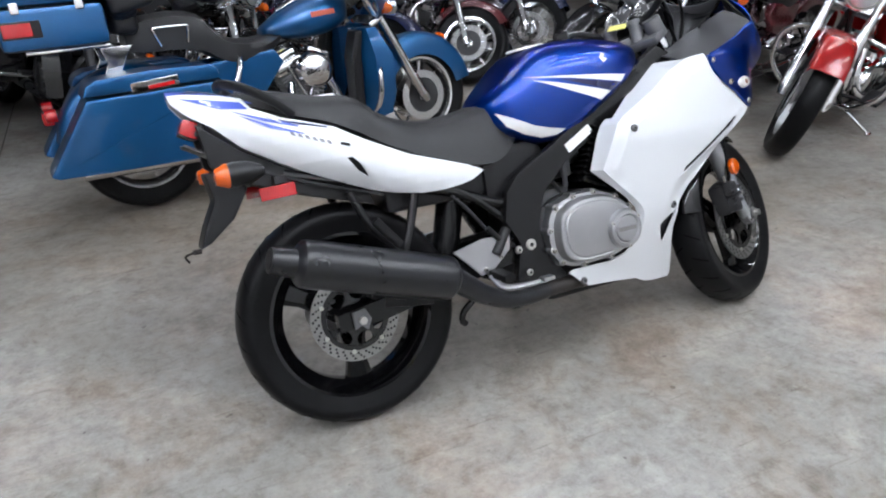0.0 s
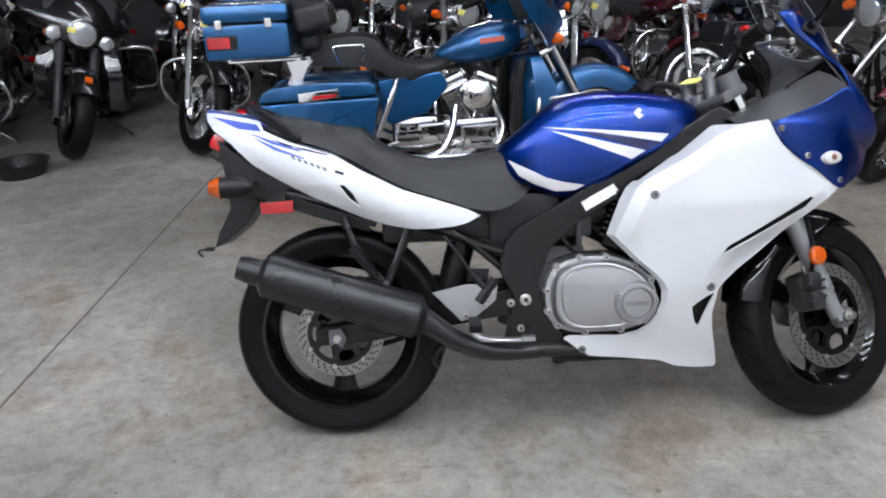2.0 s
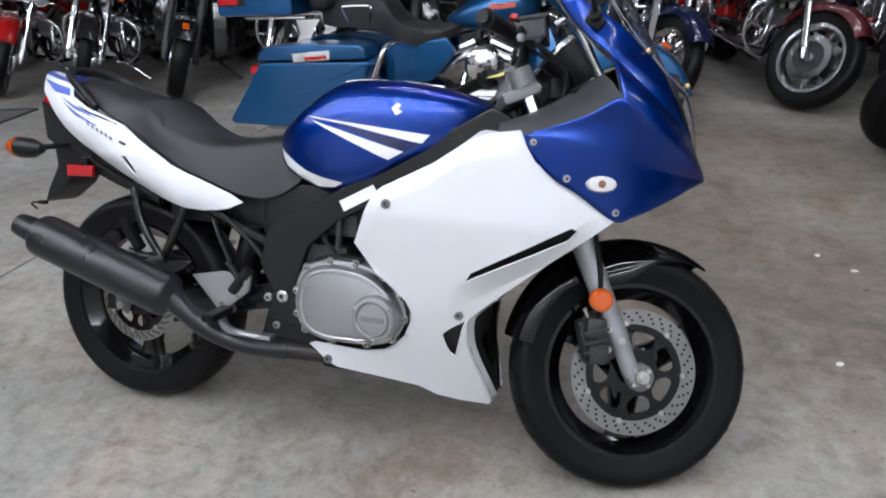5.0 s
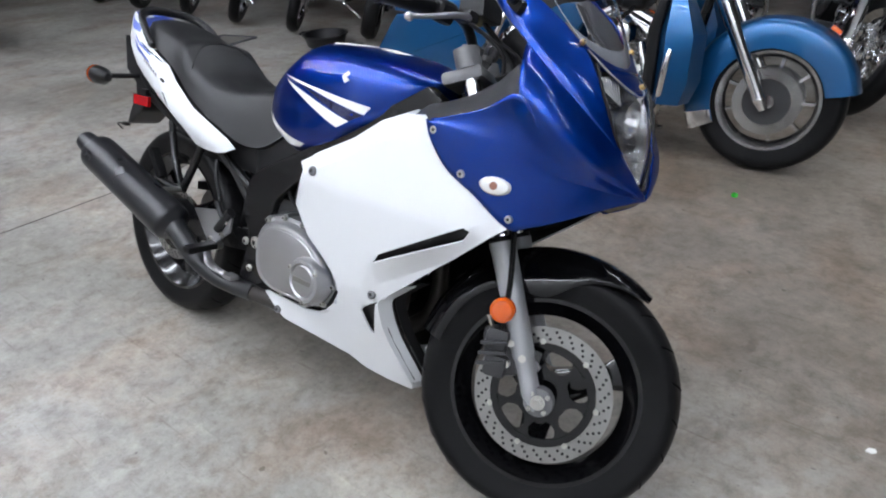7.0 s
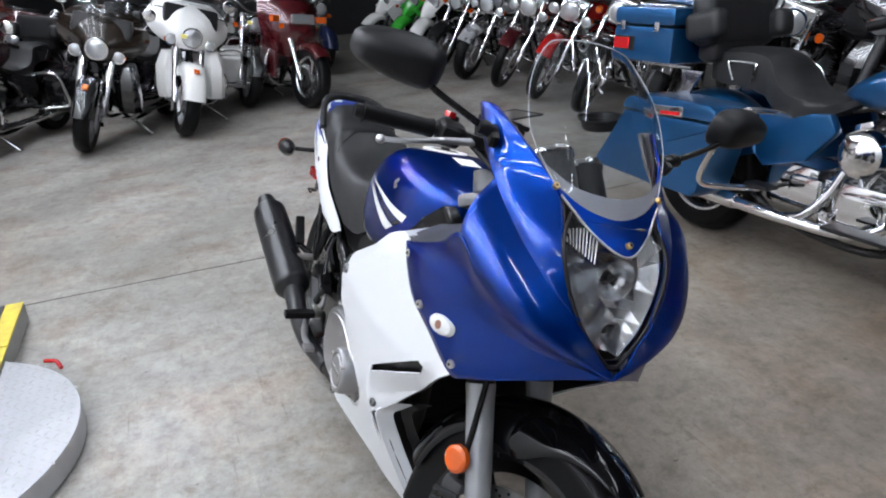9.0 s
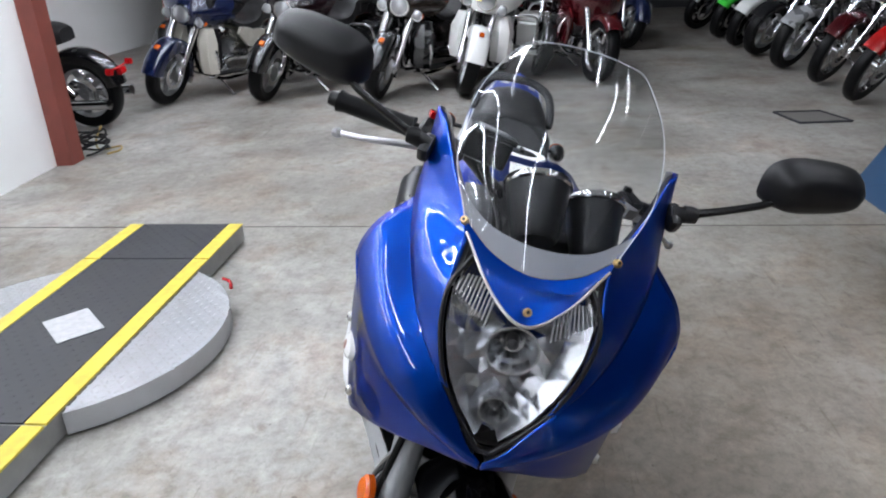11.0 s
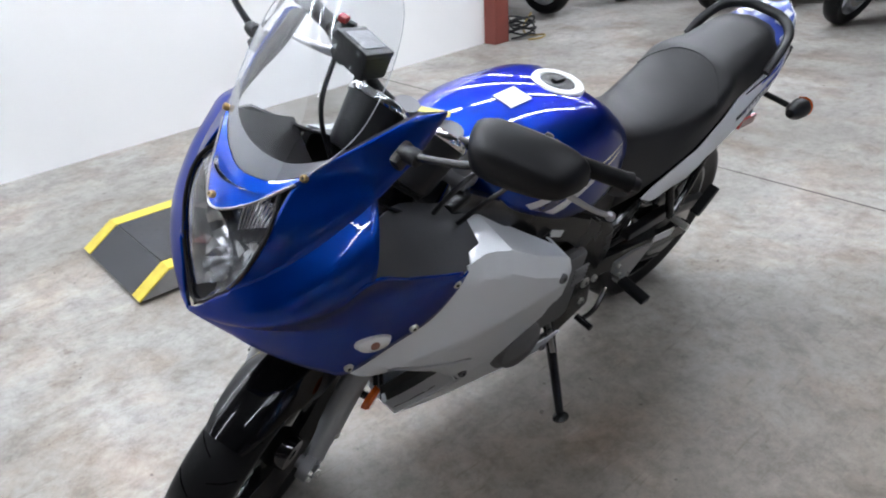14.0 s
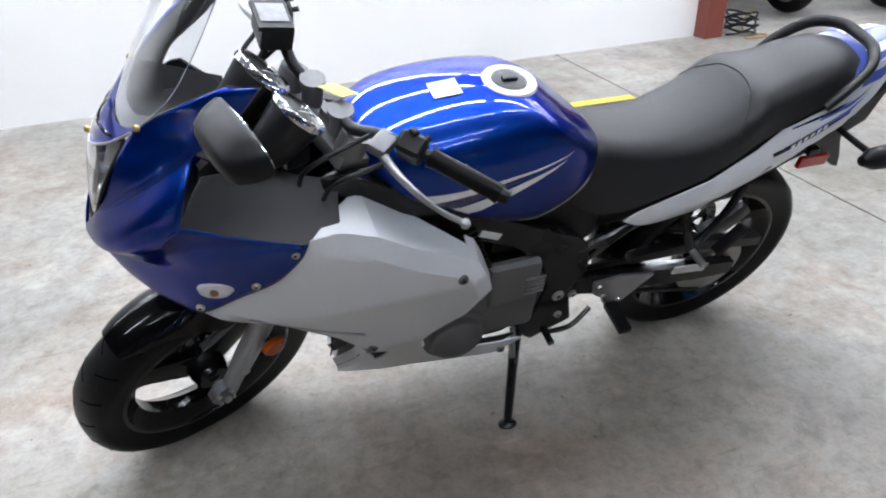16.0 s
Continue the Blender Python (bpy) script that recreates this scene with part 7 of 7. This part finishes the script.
    if pak:
        body = shared_part(("pak",), "top_case", lambda: join(rbox(0.42, 0.60, 0.17, 0.03, at=(-0.265, 0, 0.90))), P, root, "painted hard top case")
        shared_part(("paklid",), "lid", lambda: join(rbox(0.43, 0.61, 0.09, 0.035, at=(-0.262, 0, 1.032))), P, body, "top case lid")
        for s in (-1, 1):
            shared_part(("paklamp", s), "case_lamp", lambda: rbox(0.11, 0.014, 0.055, 0.006, at=(-0.40, s * 0.302, 0.90)), REDLENS, body, "red case side lamp")
            shared_part(("pakbox", s), "lamp_frame", lambda: rbox(0.15, 0.010, 0.070, 0.006, at=(-0.385, s * 0.2985, 0.90)), TRIM, body)
            for x in (-0.39, -0.15):
                shared_part(("paklatch", x, s), "latch", lambda: rbox(0.035, 0.016, 0.045, 0.006, at=(x, s * 0.308, 0.985)), CHROME, body, "chrome latch")
            shared_part(("pakrack", s), "case_rack", lambda: join(rbox(0.34, 0.014, 0.014, 0.004, at=(-0.22, s * 0.16, 0.80)), slab([(-0.10, 0.79), (0.04, 0.79), (0.0, 0.74), (-0.03, 0.68), (-0.10, 0.62), (-0.14, 0.62), (-0.08, 0.72)], 0.012, s * 0.17, 0.003)), CHROME, root, "chrome case rack")
        shared_part(("pakrail",), "luggage_rail", lambda: join(tube([(-0.08, -0.20, 1.075), (-0.42, -0.20, 1.085), (-0.46, 0, 1.09), (-0.42, 0.20, 1.085), (-0.08, 0.20, 1.075)], 0.009, 8, 4), tube([(-0.10, -0.12, 1.10), (-0.40, -0.12, 1.11), (-0.40, 0.12, 1.11), (-0.10, 0.12, 1.10)], 0.008, 8, 3), rod((-0.2, -0.2, 1.04), (-0.2, -0.2, 1.08), 0.008), rod((-0.2, 0.2, 1.04), (-0.2, 0.2, 1.08), 0.008)), CHROME, body, "chrome luggage rail")
        shared_part(("backrest",), "backrest", lambda: join(rbox(0.13, 0.44, 0.24, 0.062, at=(0.02, 0, 1.02), turn=(0, -10, 0), seg=4), rbox(0.12, 0.34, 0.14, 0.05, at=(0.03, 0, 0.90), seg=4)), VINYL, root, "black padded backrest")
        for s in (-1, 1):
            shared_part(("armrest", s), "armrest", lambda: rbox(0.20, 0.10, 0.13, 0.048, at=(0.06, s * 0.21, 1.0), turn=(0, -12, 0), seg=4), VINYL, root, "black padded armrest")
    return root


# the blue touring motorcycle standing behind
cruiser("light blue touring motorcycle with saddlebags and top case", "blue", (1.145, 2.15), 5.0, lean=5, steer=4, style="tour", wheel="mag", bag=True, pak=True, front_wheel=(0.315, 0.066), group="touring motorcycles")

# row along the back, angled towards the aisle
ROW_B = [
    (2.72, 3.62, "navy", "cruiser", "wire", dict(screen=True)),
    (2.05, 3.42, "maroon", "cruiser", "mag", dict(tag=True)),
    (1.18, 3.10, "navy", "cruiser", "wire", dict(tag=True, screen=True)),
    (0.33, 3.08, "black", "cruiser", "mag", dict(tag=True)),
    (-0.52, 3.06, "black", "tour", "five", dict(tag=True, bag=True)),
    (-1.43, 3.14, "black", "cruiser", "wire", dict(tag=True)),
    (-2.31, 3.16, "black", "tour", "five", dict(tag=True, bag=True)),
    (-3.12, 3.04, "black", "cruiser", "wire", dict()),
    (-3.95, 3.04, "red", "cruiser", "wire", dict(screen=True)),
    (-4.78, 3.06, "maroon", "cruiser", "wire", dict(screen=True)),
    (-5.62, 3.01, "silver", "cruiser", "five", dict(screen=True)),
    (-6.55, 3.02, "black", "cruiser", "five", dict()),
    (-7.35, 3.00, "white", "sport", "five", dict(trim="black")),
    (-8.22, 3.02, "green", "sport", "five", dict(trim="green")),
    (-9.30, 2.95, "white", "sport", "five", dict(trim="white")),
]
for n, (x, y, paint, style, wheel, more) in enumerate(ROW_B):
    cruiser(f"{paint} {'touring' if style == 'tour' else style} motorcycle parked in a tight back row", paint, (x, y), -78 + 4 * math.sin(n * 2.1), 9 + 1.5 * math.sin(n), 30 + 5 * math.sin(n * 1.7), style, wheel, "black" if paint == "black" and style == "tour" or style == "sport" else "chrome", front_wheel=(0.33, 0.05) if wheel == "wire" else (0.31, 0.062), **more)

# a second row behind it
for n, (x, paint, style, wheel) in enumerate(((-4.4, "black", "tour", "five"), (-3.4, "maroon", "cruiser", "wire"), (-2.4, "black", "tour", "five"), (-1.5, "navy", "tour", "mag"), (-0.6, "black", "cruiser", "wire"), (0.3, "black", "tour", "five"), (1.2, "red", "tour", "mag"), (2.1, "black", "cruiser", "wire"), (3.0, "navy", "tour", "mag"))):
    cruiser(f"{paint} motorcycle in the second back row", paint, (x + 0.3, 5.0), -82 + 3 * math.sin(n), 8, 20, style, wheel, "chrome", tag=n % 2 == 0, front_wheel=(0.315, 0.06))

# row facing along the hall
ROW_A = [
    (-4.44, -3.15, -28, "navy", "tour", "five", dict(low="cream", bag=True, pak=True)),
    (-4.49, -2.18, -28, "black", "tour", "five", dict(trim="plum", low="black", bag=True, pak=True)),
    (-4.43, -1.07, -28, "black", "tour", "five", dict(trim="tan", low="black", bag=True, pak=True)),
    (-4.53, -0.26, -12, "white", "tour", "five", dict(tag=True, bag=True, pak=True)),
    (-5.60, 0.45, -15, "black", "cruiser", "wire", dict(tag=True)),
    (-5.05, 1.02, 18, "maroon", "wing", "mag", dict(bag=True, pak=True)),
    (-3.62, -4.85, -92, "black", "cruiser", "five", dict()),
    (-6.5, -4.1, -25, "black", "tour", "five", dict(bag=True)),
    (-6.55, -3.0, -25, "black", "cruiser", "wire", dict(screen=True)),
    (-6.6, -2.0, -25, "maroon", "tour", "five", dict(low="black", bag=True)),
    (-6.6, -0.9, -25, "black", "tour", "five", dict(bag=True, pak=True)),
    (-7.0, 0.5, -15, "black", "cruiser", "wire", dict(screen=True)),
    (-7.4, 1.6, 0, "navy", "cruiser", "wire", dict()),
]
for n, (x, y, h, paint, style, wheel, more) in enumerate(ROW_A):
    cruiser(f"{paint} {'cruiser' if style == 'cruiser' else 'touring'} motorcycle facing the open floor", paint, (x, y), h, 8, 22 if style != "wing" else 4, style, wheel, "chrome", front_wheel=(0.315, 0.066), **more)

# row at the open end
ROW_D = [
    (2.71, 1.03, 202, "red", "cruiser", "five", dict(tag=True)),
    (2.64, 1.96, 192, "maroon", "cruiser", "wire", dict(tag=True)),
    (2.55, 2.70, 185, "black", "cruiser", "wire", dict()),
]
for n, (x, y, h, paint, style, wheel, more) in enumerate(ROW_D):
    cruiser(f"{paint} cruiser motorcycle with chrome fork at the open end", paint, (x, y), h, 12, 20, style, wheel, "chrome", front_wheel=(0.325, 0.06), **more)


# ---- small things on the floor ----
pan = lathe([(0, 0.012), (0.15, 0.012), (0.172, 0.085), (0.186, 0.09), (0.186, 0.098), (0.168, 0.094), (0.145, 0.006), (0.14, 0.0), (0, 0.0)], 36, axis="z")
dp = tagged(part("drain_pan", moved(pan, pose(-2.47, 2.84, 0)), TRIM), "round black plastic oil drain pan on the floor", "drain pan")
part("pan_handle", moved(tube([(0.17, -0.05, 0.088), (0.215, -0.03, 0.088), (0.215, 0.03, 0.088), (0.17, 0.05, 0.088)], 0.008, 8, 3), pose(-2.47, 2.84, 0, 0, 0, 200)), TRIM, dp)
hatch = tagged(part("floor_hatch", slab([(-3.56, 2.27), (-3.19, 2.34), (-3.22, 2.72), (-3.57, 2.62)], 0.005, 0.0035, 0.001, "z"), mat("grey_hatch_plate", (0.15, 0.142, 0.13), 0.55, 0.2, vary=0.3, scale=12)), "thin grey metal hatch plate lying on the concrete", "hatch")
for p, q in (((-3.56, 2.27), (-3.19, 2.34)), ((-3.19, 2.34), (-3.22, 2.72)), ((-3.22, 2.72), (-3.57, 2.62)), ((-3.57, 2.62), (-3.56, 2.27))):
    part("hatch_edge", rod((*p, 0.007), (*q, 0.007), 0.009, seg=8), TREAD, hatch, "dark worn plate edge")
tagged(part("bottle_cap", lathe([(0, 0.012), (0.012, 0.012), (0.014, 0.008), (0.014, 0.0), (0, 0.0)], 16, (1.174, 1.833, 0), "z"), PAINT["green"]), "small green plastic cap on the floor", "cap")
for k, (x, y) in enumerate(((2.088, 1.244), (1.98, 1.35), (2.2, 1.05), (1.95, 0.62))):
    tagged(part("paper_scrap", moved(slab([(-0.012, -0.006), (0.004, -0.009), (0.014, 0.002), (0.003, 0.010), (-0.010, 0.006)], 0.003, 0.002, 0, "z"), pose(x, y, 0, 0, 0, 70 * k)), LABEL), "tiny white scrap of paper on the floor", "litter", "scraps of litter")
loops = [(-2.66 + (0.12 + 0.015 * math.sin(k * 1.9)) * math.cos(k * 0.8), -2.87 + (0.10 + 0.012 * math.cos(k * 2.3)) * math.sin(k * 0.8), 0.012 + 0.0035 * k + 0.012 * (k % 3)) for k in range(42)]
tagged(part("cable_coil", tube(loops, 0.008, 6, 3), TRIM), "loose coil of black cable at the column foot", "cable")
tagged(part("air_hose", tube([(-2.70, -2.80, 0.20), (-2.64, -2.83, 0.10), (-2.72, -2.86, 0.012), (-2.82, -2.76, 0.010), (-2.70, -2.70, 0.010), (-2.60, -2.74, 0.010)], 0.007, 8, 6), mat("ochre_hose", (0.32, 0.22, 0.07), 0.5)), "ochre rubber air hose lying by the column", "hose")
